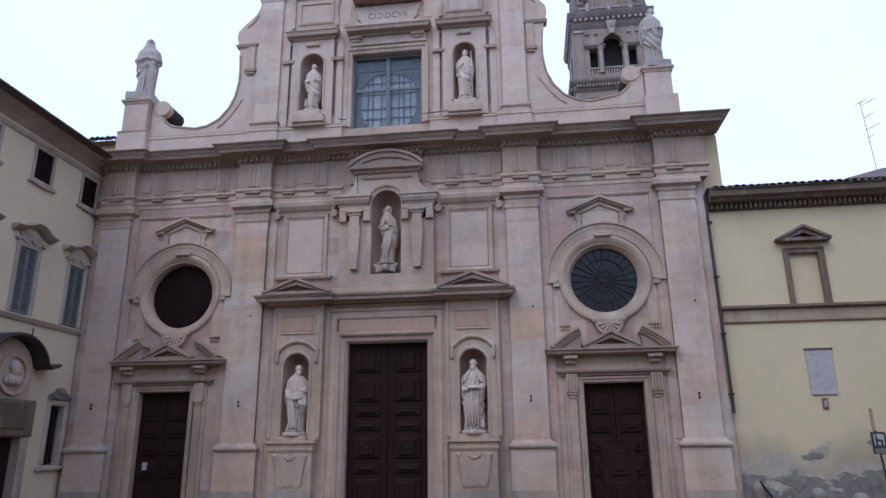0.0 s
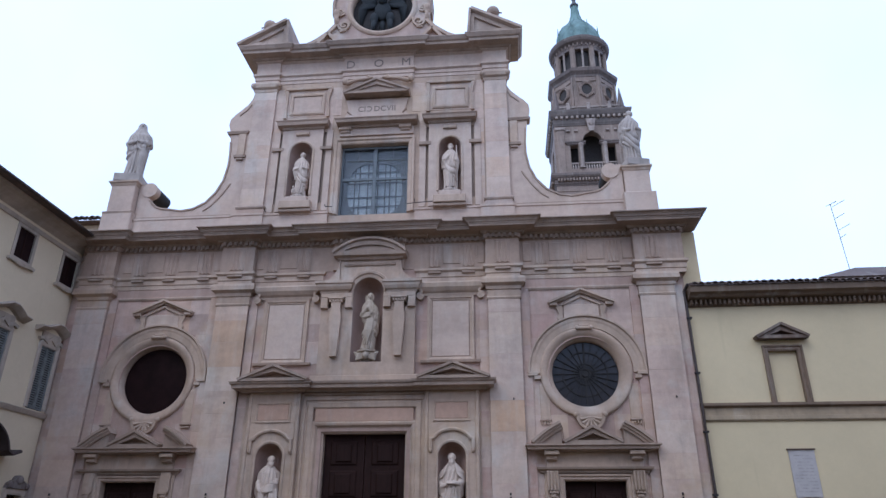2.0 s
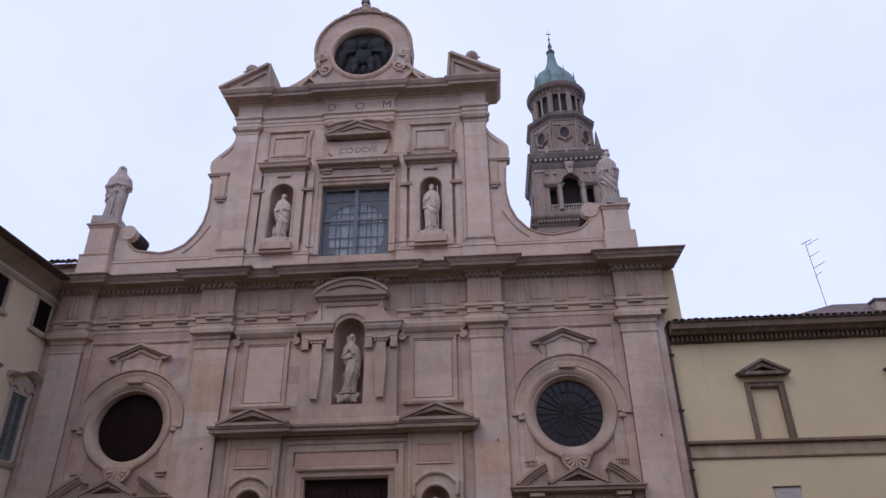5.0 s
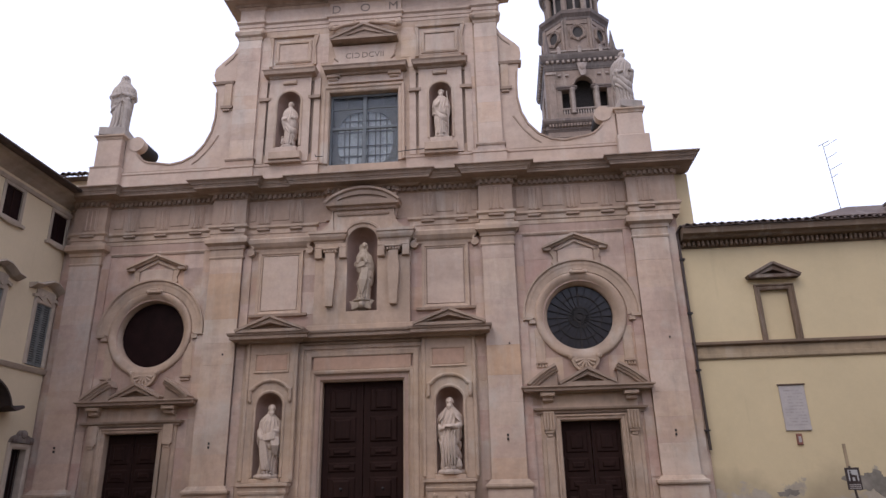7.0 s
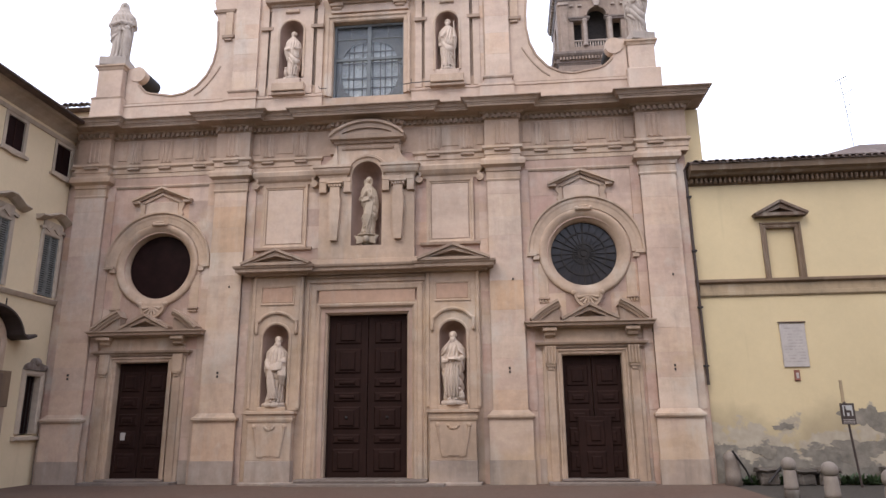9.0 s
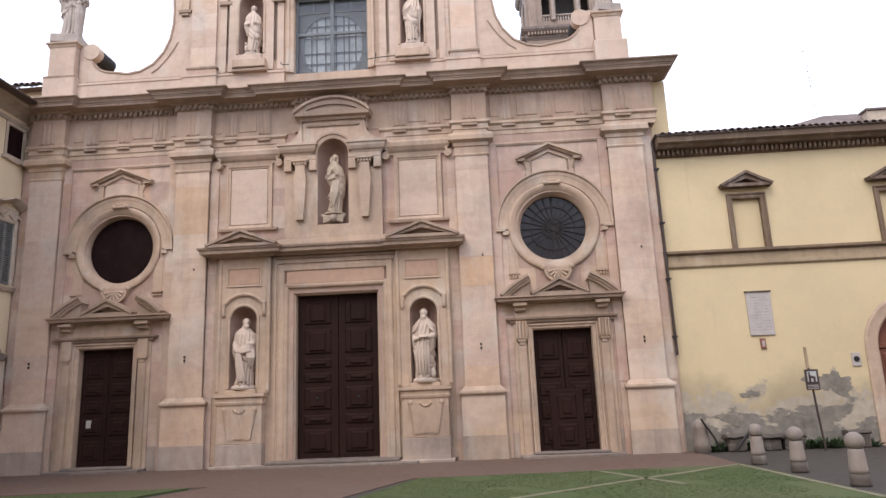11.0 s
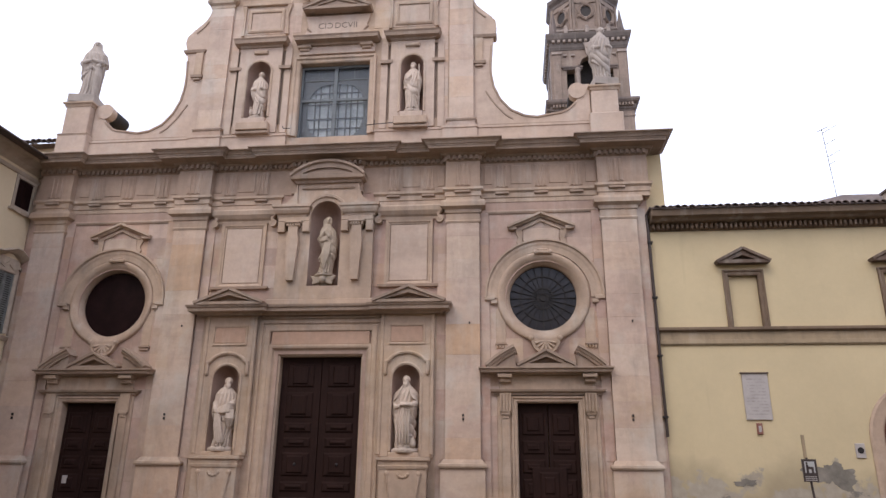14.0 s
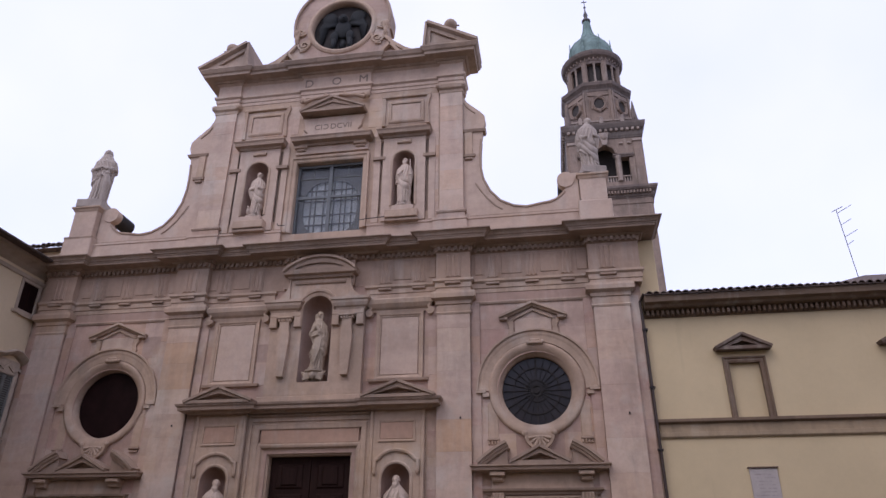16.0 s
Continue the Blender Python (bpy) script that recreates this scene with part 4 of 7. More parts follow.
cx = 0.08
aed = part("niche_frame", one(lambda m: plate(m, [(cx - 1.62, 7.12), (cx + 1.62, 7.12), (cx + 1.62, 9.45), (cx + 1.04, 9.45), (cx + 1.04, 11.3), (cx - 1.04, 11.3), (cx - 1.04, 9.45), (cx - 1.62, 9.45)], [arch_outline(*CN)], -0.28, 0.0)), M_TRIM, church, "central statue niche with tapered brackets and curved pediment")
part("niche", one(hollow, CN[0], CN[1], CN[2], CN[3], -0.27, 0.70), M_NICHE, aed, "", True)
bm = bmesh.new()
sweep_face(bm, [(CN[1], 9.42), *arc(cx, CN[3], 0.52, 0, 180, 26), (CN[0], 9.42)], [(0.0, -0.27), (0.0, -0.33), (-0.05, -0.35), (-0.06, -0.31), (-0.14, -0.33), (-0.15, -0.38), (-0.23, -0.40), (-0.25, -0.36), (-0.25, -0.27)])
part("archivolt", bm, M_TRIM, aed)
for e in (-1, 1):
    x = cx + e * 1.08
    # console: narrow neck, swelling below it, then a long taper
    half = ((9.60, 0.17), (9.45, 0.155), (9.30, 0.165), (9.12, 0.20), (8.90, 0.195), (8.4, 0.165), (7.72, 0.115))
    bm = bmesh.new()
    plate(bm, [(x - w, z) for z, w in half[::-1]] + [(x + w, z) for z, w in half], [], -0.44, -0.1)
    part("tapered_bracket", bm, M_TRIM, aed)
    bm = bmesh.new()
    block(bm, x - 0.27, x + 0.27, -0.50, -0.1, 9.69, 9.76, 0.02)
    for d in range(5):
        block(bm, x - 0.225 + d * 0.094, x - 0.15 + d * 0.094, -0.475, -0.1, 9.59, 9.69, 0.015)
    part("bracket_capital", bm, M_TRIM, aed)
for e in (-1, 1):
    x = cx + e * 1.08
    bm = bmesh.new()
    block(bm, x - 0.545, x + 0.545, -0.40, -0.05, 9.77, 9.93, 0.02)
    for d in (-1, 1):
        block(bm, x + d * 0.42 - 0.125, x + d * 0.42 + 0.125, -0.398, -0.05, 9.40, 9.77, 0.02)
    run(bm, x - 0.36 + (0.06 if e < 0 else 0.0) - (0.22 if e < 0 else 0.0), x + 0.36 + (0.22 if e > 0 else 0.0) - (0.06 if e > 0 else 0.0), [(-0.1, 9.93), (0.05, 9.93), (0.07, 10.0), (0.13, 10.04), (0.18, 10.14), (0.19, 10.22), (0.23, 10.25), (0.23, 10.34), (-0.1, 10.37)], -0.34)
    part("bracket_cap", bm, M_TRIM, aed)
    bm = bmesh.new()
    s0 = [(cx + e * 1.06, 11.2), (cx + e * 1.10, 10.92), (cx + e * 1.20, 10.66), (cx + e * 1.42, 10.45), (cx + e * 1.72, 10.40), (cx + e * 1.72, 10.34), (cx + e * 1.02, 10.34)]
    plate(bm, s0 if e < 0 else s0[::-1], [], -0.36, 0)
    part("side_scroll", bm, M_TRIM, aed)
bm = bmesh.new()
run(bm, cx - 0.86, cx + 0.86, [(-0.1, 10.96), (0.03, 10.96), (0.05, 11.02), (-0.1, 11.04)], -0.30)
run(bm, cx - 1.06, cx + 1.06, [(-0.2, 11.16), (0.06, 11.16), (0.10, 11.24), (0.22, 11.28), (0.24, 11.38), (-0.2, 11.42)], -0.30)
outer = [*arc(cx, 10.62, 1.60, 37, 143, 24, 1.26)]
inner = [*arc(cx, 10.60, 1.55, 56, 124, 20, 1.06)]
plate(bm, [(outer[0][0], 11.36), *outer, (outer[-1][0], 11.36)], [[(inner[0][0], 11.45), *inner, (inner[-1][0], 11.45)]], -0.52, -0.05)
plate(bm, [(inner[0][0] + 0.03, 11.37), (inner[0][0] + 0.03, 11.45), *[(x, z + 0.03) for x, z in inner], (inner[-1][0] - 0.03, 11.45), (inner[-1][0] - 0.03, 11.37)], [], -0.45, -0.06)
sweep_face(bm, outer[::-1], [(0.06, -0.60), (0.06, -0.05), (-0.02, -0.05), (-0.06, -0.52), (-0.02, -0.60)])
part("curved_pediment", bm, M_CORN, aed)

# ---------------------------------------------------------------- upper storey
UN = [(-3.22, -2.36, 13.78, 15.68), (2.46, 3.28, 13.74, 15.66)]
YU = -0.20
up_holes = [[(-1.33, 13.0), (1.35, 13.0), (1.35, 16.03), (-1.33, 16.03)]] + [arch_outline(n[0] - 0.05, n[1] + 0.05, n[2] - 0.05, n[3]) for n in UN] + [[((n[0] + n[1]) / 2 + e * 0.85 - 0.055, 13.56), ((n[0] + n[1]) / 2 + e * 0.85 + 0.055, 13.56), ((n[0] + n[1]) / 2 + e * 0.85 + 0.055, 16.62), ((n[0] + n[1]) / 2 + e * 0.85 - 0.055, 16.62)] for n in UN for e in (-1, 1)]
# Paler stones up here: less dirt, plus the stronger sky light put into colour.
upper = part("upper_wall", one(plate, [(-5.0, 12.5), (5.0, 12.5), (5.0, 20.1), (-5.0, 20.1)], up_holes, YU, 0.9), M_TRIM, church, "marble upper storey with window and two niches")
ufree = [(-1.7, 1.7, 12, 17.2), (-3.72, -1.86, 12, 17.1), (1.94, 3.8, 12, 17.1), (-1.4, 1.4, 17, 18.8)]
courses(upper, "stone_slab", -4.1, 4.15, 13.2, 18.7, YU, 0.6, 0.9, ufree, M_PIL, rnd)

AT = [(-9.05, 0.4), (-9.05, -0.26), (-5.15, -0.26), (-5.15, -0.36), (-4.0, -0.36), (-4.0, -0.28), (-1.62, -0.28), (-1.62, -0.1), (-1.62, 0.3)]
for side in (1, -1):
    pts = AT if side > 0 else [(-x, y) for x, y in AT[::-1]]
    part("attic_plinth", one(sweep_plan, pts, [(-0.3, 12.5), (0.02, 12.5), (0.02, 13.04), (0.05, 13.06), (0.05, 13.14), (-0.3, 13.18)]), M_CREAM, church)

for x0, x1 in ((-4.95, -4.05), (4.20, 5.05)):
    p = part("upper_pilaster", one(box, x0 + 0.02, x1 - 0.02, -0.28, 0.0, 13.0, 18.7), M_WALL, church, "flat upper pilaster of marble blocks")
    courses(p, "stone_block", x0, x1, 13.46, 18.66, -0.29, 0.7, 2.0, [], M_PIL, rnd, 0.012)
    courses(p, "stone_block", x0 - 0.06, x1 + 0.06, 12.9, 13.36, -0.32, 0.6, 2.0, [], M_SLAB, rnd, 0.03)
    bm = bmesh.new()
    run(bm, x0, x1, [(-0.02, 13.34), (0.09, 13.34), (0.11, 13.40), (0.05, 13.47), (-0.02, 13.5)], -0.29)
    part("base_moulding", bm, M_CORN, p)
    bm = bmesh.new()
    run(bm, x0, x1, [(-0.05, 18.58), (0.03, 18.58), (0.04, 18.70), (0.12, 18.76), (0.15, 18.9), (0.12, 18.98), (-0.05, 19.0)], -0.29)
    for x in (x0 - 0.06, x1 + 0.06):
        blob(bm, (x, -0.36, 18.86), (0.12, 0.12, 0.12), 10)
    part("capital", bm, M_TRIM, p)

UP = [(-4.98, 0.6), (-4.98, -0.32), (-4.02, -0.32), (-4.02, -0.22), (-1.38, -0.22), (-1.38, -0.32), (1.42, -0.32), (1.42, -0.22), (4.16, -0.22), (4.16, -0.32), (5.08, -0.32), (5.08, 0.6)]
# Cream instead of trim stone, partly painting in the brighter sky light.
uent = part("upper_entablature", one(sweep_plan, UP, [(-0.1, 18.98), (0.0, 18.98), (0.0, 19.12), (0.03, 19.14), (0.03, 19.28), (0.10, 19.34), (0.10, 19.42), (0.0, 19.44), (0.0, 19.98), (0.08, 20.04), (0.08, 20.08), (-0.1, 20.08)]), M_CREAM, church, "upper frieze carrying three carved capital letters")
part("upper_cornice", one(sweep_plan, UP, [(-0.1, 20.06), (0.14, 20.06), (0.20, 20.12), (0.50, 20.14), (0.52, 20.24), (0.58, 20.28), (0.66, 20.42), (0.64, 20.46), (0.0, 20.60), (-0.1, 20.6)]), M_CORN_HIGH, church)
for ch, x in (("D", -1.12), ("O", 0.02), ("M", 1.12)):
    text("letter", ch, 0.52, pose(x, -0.325, 19.52, 90, 0, 0), M_LETTER_DARK, uent, 0.006)

for c in (-2.76, 2.88):
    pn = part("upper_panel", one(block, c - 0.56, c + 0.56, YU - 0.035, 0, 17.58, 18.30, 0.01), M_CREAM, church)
    bm = bmesh.new()
    sweep_face(bm, [(c - 0.58, 17.56), (c + 0.58, 17.56), (c + 0.58, 18.32), (c - 0.58, 18.32)], [(0.0, YU + 0.05), (0.0, YU - 0.07), (-0.06, YU - 0.08), (-0.12, YU - 0.05), (-0.12, YU + 0.05)], True)
    part("panel_frame", bm, M_TRIM, pn)
    for e in (-1, 1):
        bm = bmesh.new()
        plate(bm, [(c + e * 0.98, 18.62), (c + e * 0.80, 18.62), (c + e * 0.80, 17.3), (c + e * 0.92, 17.3), (c + e * 0.86, 18.1), (c + e * 0.92, 18.4)], [], YU - 0.10, 0)
        part("panel_ear", bm, M_TRIM, pn)
    part("panel_head", one(block, c - 0.95, c + 0.95, YU - 0.12, 0, 18.6, 18.72, 0.02), M_TRIM, pn)

for x0, x1, z0, sp in UN:
    c = (x0 + x1) / 2
    o0, o1 = c - 0.795, c + 0.795
    # Bay and strips in cream too, the sky light partly in their colour.
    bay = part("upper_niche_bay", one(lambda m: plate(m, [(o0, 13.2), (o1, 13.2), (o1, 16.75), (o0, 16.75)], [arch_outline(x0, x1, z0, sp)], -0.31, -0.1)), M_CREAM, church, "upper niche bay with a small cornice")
    part("niche", one(hollow, x0, x1, z0, sp, -0.30, 0.60), M_NICHE, bay, "", True)
    bm = bmesh.new()
    sweep_face(bm, [(x1, z0 + 0.05), *arc(c, sp, (x1 - x0) / 2, 0, 180, 24), (x0, z0 + 0.05)], [(0.0, -0.29), (0.0, -0.34), (-0.04, -0.36), (-0.08, -0.34), (-0.08, -0.29)])
    part("archivolt", bm, M_TRIM, bay)
    part("keystone", one(block, c - 0.26, c + 0.26, -0.40, -0.1, 16.42, 16.56, 0.03), M_TRIM, bay)
    bm = bmesh.new()
    run(bm, c - 0.72, c + 0.72, [(-0.1, 16.70), (0.08, 16.70), (0.12, 16.76), (0.26, 16.80), (0.28, 16.92), (0.32, 16.98), (-0.1, 17.08)], -0.28)
    part("niche_cornice", bm, M_CORN, bay)
    sill = part("niche_sill", one(block, c - 0.58, c + 0.58, -0.56, -0.1, 13.22, 13.52, 0.02), M_TRIM, bay)
    # Dark course: the shade under the sill put into stone colour.
    part("sill_shadow_course", one(block, c - 0.60, c + 0.60, -0.50, -0.1, 13.10, 13.2, 0.01), M_CORN, bay)
    part("statue_step", one(block, c - 0.40, c + 0.40, -0.44, 0.0, 13.5, 13.76, 0.03), M_CREAM, bay)
    for e in (-1, 1):
        # Darker stone at the groove's back puts part of its shade into colour.
        part("groove_back", one(box, c + e * 0.85 - 0.07, c + e * 0.85 + 0.07, -0.155, 0.0, 13.5, 16.66), M_CORN, bay)
        part("strip", one(block, c + e * 1.03 - 0.125, c + e * 1.03 + 0.125, -0.25, -0.1, 13.2, 16.68, 0.015), M_CREAM, bay)
        bm = bmesh.new()
        run(bm, c + e * 0.94 - 0.18, c + e * 0.94 + 0.18, [(-0.05, 15.78), (0.04, 15.78), (0.05, 15.9), (-0.05, 15.92)], -0.31)
        part("strip_band", bm, M_CORN, bay)

# great window
win = part("great_window", one(lambda q: sweep_face(q, [(-1.28, 13.05), (-1.28, 15.98), (1.30, 15.98), (1.30, 13.05)], [(0.0, 0.2), (0.0, -0.24), (0.04, -0.27), (0.12, -0.28), (0.16, -0.33), (0.24, -0.34), (0.24, -0.1), (0.24, 0.2)])), M_TRIM, church, "large square window with blue-grey glazing")
bm = bmesh.new()
run(bm, -1.12, 1.28, [(-0.1, 16.66), (0.10, 16.66), (0.14, 16.72), (0.34, 16.76), (0.36, 16.86), (0.40, 16.92), (-0.1, 17.02)], -0.28)
part("window_cornice", bm, M_CORN, win)
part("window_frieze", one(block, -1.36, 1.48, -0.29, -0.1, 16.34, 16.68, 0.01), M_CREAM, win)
for c in (-1.15, 1.17):
    bm = bmesh.new()
    block(bm, c - 0.24, c + 0.24, -0.42, -0.1, 16.56, 16.68, 0.02)
    block(bm, c - 0.18, c + 0.18, -0.36, -0.1, 16.46, 16.57, 0.03)
    part("bracket", bm, M_TRIM, win)
part("pane", one(box, -1.28, 1.30, 0.06, 0.075, 13.05, 15.98), M_GLASS_BLUE, win, "blue-grey window glass").visible_shadow = False
for k, (x0, x1, z0, z1) in enumerate(((-0.06, 0.08, 13.05, 15.98), (-1.28, 1.30, 14.52, 14.63), (-1.28, -1.20, 13.05, 15.98), (1.22, 1.30, 13.05, 15.98), (-1.28, 1.30, 15.88, 15.98))):
    part("window_bar", one(block, x0, x1, -0.003 * k, 0.05 - 0.002 * k, z0, z1, 0.01), M_BAR, win)
for x in (-0.66, 0.68):
    part("window_bar", one(block, x - 0.011, x + 0.011, 0.03, 0.05, 15.4, 16.05, 0.005), M_SHUTTER, win)
part("window_bar", one(block, -1.22, 1.24, 0.03, 0.05, 15.39, 15.41, 0.004), M_SHUTTER, win)
part("inner_wall", one(lambda m: plate(m, [(-1.6, 12.6), (1.6, 12.6), (1.6, 16.4), (-1.6, 16.4)], [[(0.0 + 1.04 * math.cos(a) * abs(math.cos(a)) ** -0.25 if abs(math.cos(a)) > 1e-6 else 0.0, 14.22 + 1.14 * math.sin(a) * (abs(math.sin(a)) + 1e-9) ** -0.25) for a in [2 * math.pi * k / 40 for k in range(40)]]], 0.20, 0.24)), M_SHUTTER, win)
part("inner_pane", one(box, -1.5, 1.5, 0.30, 0.32, 12.7, 16.3), M_GLASS_PALE, win, "pale leaded inner glass")
for x in (-0.78, -0.60, -0.28, -0.1, 0.1, 0.38, 0.56, 0.80):
    part("lead_bar", one(box, x - 0.018, x + 0.018, 0.25, 0.29, 12.8, 15.9), M_LEAD, win)
for z in (13.55, 13.95, 14.55, 15.0):
    part("lead_bar", one(box, -1.3, 1.3, 0.245, 0.28, z - 0.018, z + 0.018), M_LEAD, win)

for pts in ([(1.34, -0.50, 13.22), (1.62, -0.52, 13.24), (1.62, -0.52, 13.40)], [(1.62, -0.52, 13.24), (2.30, -0.52, 13.27)], [(-1.38, -0.50, 13.22), (-1.62, -0.52, 13.22), (-1.66, -0.52, 13.30)]):
    part("iron_rod", one(tube, pts, 0.018, 6), M_IRON, church)

# inscription tablet between the window and the frieze
tab = part("inscription_tablet", one(lambda m: plate(m, [(-1.0, 17.08), (-1.22, 17.2), (-1.08, 17.5), (-1.2, 17.98), (1.24, 17.98), (1.12, 17.5), (1.26, 17.2), (1.04, 17.08)], [], -0.29, -0.1)), M_CREAM, church, "marble tablet with an engraved Roman numeral date")
tm = [("CI", -0.56, False), ("C", -0.26, True), ("DCVII", 0.34, False)]
for body, x, mir in tm:
    text("letters", body, 0.34, pose(x, -0.295, 17.42, 90, 0, 0), M_LETTER_DARK, tab, 0.005, mir)
part("tablet_pediment", one(pediment, -1.24, 1.30, 18.08, 18.66, -0.66, -0.05, 0.13, None, 0.12), M_CORN, church)
for e in (-1, 1):
    bm = bmesh.new()
    tube(bm, [(0.03 + e * 1.22, -0.4, 18.72), (0.03 + e * 0.85, -0.44, 18.82), (0.03 + e * 0.45, -0.44, 18.86), (0.03 + e * 0.2, -0.42, 18.94)], [0.10, 0.06, 0.07, 0.05], 10)
    blob(bm, (0.03 + e * 1.30, -0.40, 18.80), (0.14, 0.12, 0.14), 12)
    blob(bm, (0.03 + e * 0.38, -0.42, 18.95), (0.10, 0.08, 0.09), 10)
    part("tablet_scroll", bm, M_TRIM, tab)
    part("tablet_nail", one(tube, [(0.03 + e * 1.0, -0.3, 17.3), (0.03 + e * 1.14, -0.32, 17.44)], [0.03, 0.05], 8), M_CORN, tab)

# wings: concave scrolls down to the corner pedestals
for e in (-1, 1):
    curve = [(5.0, 18.75), (5.06, 18.42), (5.2, 18.15), (5.45, 17.90), (5.70, 17.66), (5.86, 17.46), (5.89, 17.2), (5.82, 16.95), (5.72, 16.4), (5.68, 15.8), (5.68, 15.3), (5.78, 14.7), (6.0, 14.2), (6.35, 13.78), (6.8, 13.54), (7.25, 13.47), (7.7, 13.55), (8.05, 13.60), (8.25, 13.68), (8.42, 13.82), (8.55, 13.97), (8.61, 14.08), *arc(8.63, 14.40, 0.29, 262, 60, 14), (9.05, 14.66), (9.05, 12.6), (5.0, 12.6)]
    pts = [(e * x, z) for x, z in curve]
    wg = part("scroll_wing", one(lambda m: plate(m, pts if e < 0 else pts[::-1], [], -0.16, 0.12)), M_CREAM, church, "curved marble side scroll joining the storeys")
    bm = bmesh.new()
    ring = circle(e * 8.63, 14.40, 0.30, 28)
    plate(bm, ring, [], -0.20, -0.1)
    part("volute_face", bm, M_CREAM, wg)
    bm = bmesh.new()
    plate(bm, circle(e * 8.63, 14.40, 0.285, 28), [], 0.125, 0.94)
    part("volute_roll", bm, M_SUNK, wg, "dark lead-covered roll behind the volute")
    bm = bmesh.new()
    sweep_face(bm, [(e * x, z) for x, z in ((5.72, 16.4), (5.68, 15.8), (5.68, 15.3), (5.78, 14.7), (6.0, 14.2), (6.35, 13.78), (6.8, 13.54), (7.25, 13.47), (7.7, 13.55), (8.05, 13.60), (8.25, 13.68), (8.42, 13.82), (8.55, 13.97))], [(0.02, -0.20), (0.02, 0.14), (-0.05, 0.14), (-0.06, -0.14), (-0.04, -0.2)] if e > 0 else [(-0.02, -0.20), (-0.02, 0.14), (0.05, 0.14), (0.06, -0.14), (0.04, -0.2)])
    part("edge_coping", bm, M_CORN, wg)
    bm = bmesh.new()
    sweep_face(bm, [(e * x, z) for x, z in ((5.48, 14.55), (5.62, 14.3), (5.85, 13.95), (6.15, 13.6), (6.4, 13.42))], [(0.02, -0.19), (0.02, -0.1), (-0.02, -0.1), (-0.02, -0.19)])
    part("carved_line", bm, M_CORN, wg)
    bm = bmesh.new()
    a, b = sorted((e * 5.12, e * 5.80))
    run(bm, a, b, [(-0.05, 16.74), (0.06, 16.74), (0.10, 16.84), (-0.05, 16.88)], -0.16, 0.3)
    part("wing_band", bm, M_CORN, wg)
    bm = bmesh.new()
    run(bm, min(e * 5.10, e * 5.42), max(e * 5.10, e * 5.42), [(-0.05, 15.66), (0.06, 15.66), (0.08, 15.76), (-0.05, 15.78)], -0.18)
    part("wing_band", bm, M_CORN, wg)
    bm = bmesh.new()
    sweep_face(bm, [(e * x, z) for x, z in ((5.08, 18.12), (5.22, 17.88), (5.50, 17.62))], [(0.02, -0.19), (0.02, -0.1), (-0.02, -0.1), (-0.02, -0.19)])
    part("carved_line", bm, M_CORN, wg)
    part("strip_foot", one(block, min(e * 5.12, e * 5.38), max(e * 5.12, e * 5.38), -0.25, -0.1, 15.54, 15.62, 0.015), M_CORN, wg)
    part("wing_strip", one(block, min(e * 5.10, e * 5.40), max(e * 5.10, e * 5.40), -0.22, -0.1, 15.76, 16.74, 0.02), M_TRIM, wg)
    bm = bmesh.new()
    run(bm, min(e * 5.3, e * 9.0), max(e * 5.3, e * 9.0), [(-0.05, 13.16), (0.03, 13.16), (0.04, 13.22), (-0.05, 13.24)], -0.17)
    part("wing_line", bm, M_CORN, wg)
    # pedestal
    a, b, top, yb = (-10.04, -9.08, 14.72, 0.0) if e < 0 else (9.08, 9.98, 14.52, 0.14)
    pd = part("corner_pedestal", one(block, a, b, -0.42 + yb, 0.55, 13.4, top - 0.16, 0.02), M_CREAM, church, "square marble pedestal above the cornice")
    part("pedestal_foot", one(block, a - 0.10, b + 0.10, -0.50, 0.6, 12.5, 13.36, 0.03), M_CREAM, pd)
    bm = bmesh.new()
    run(bm, a, b, [(-0.1, 13.30), (0.08, 13.30), (0.10, 13.38), (0.02, 13.44), (-0.1, 13.46)], -0.42 + yb, 0.9)
    part("foot_moulding", bm, M_CORN, pd)
    bm = bmesh.new()
    run(bm, a, b, [(-0.6, top - 0.20), (0.02, top - 0.20), (0.05, top - 0.12), (0.10, top - 0.08), (0.10, top - 0.02), (-0.6, top)], -0.42 + yb, 0.95)
    part("pedestal_cap", bm, M_TRIM, pd)

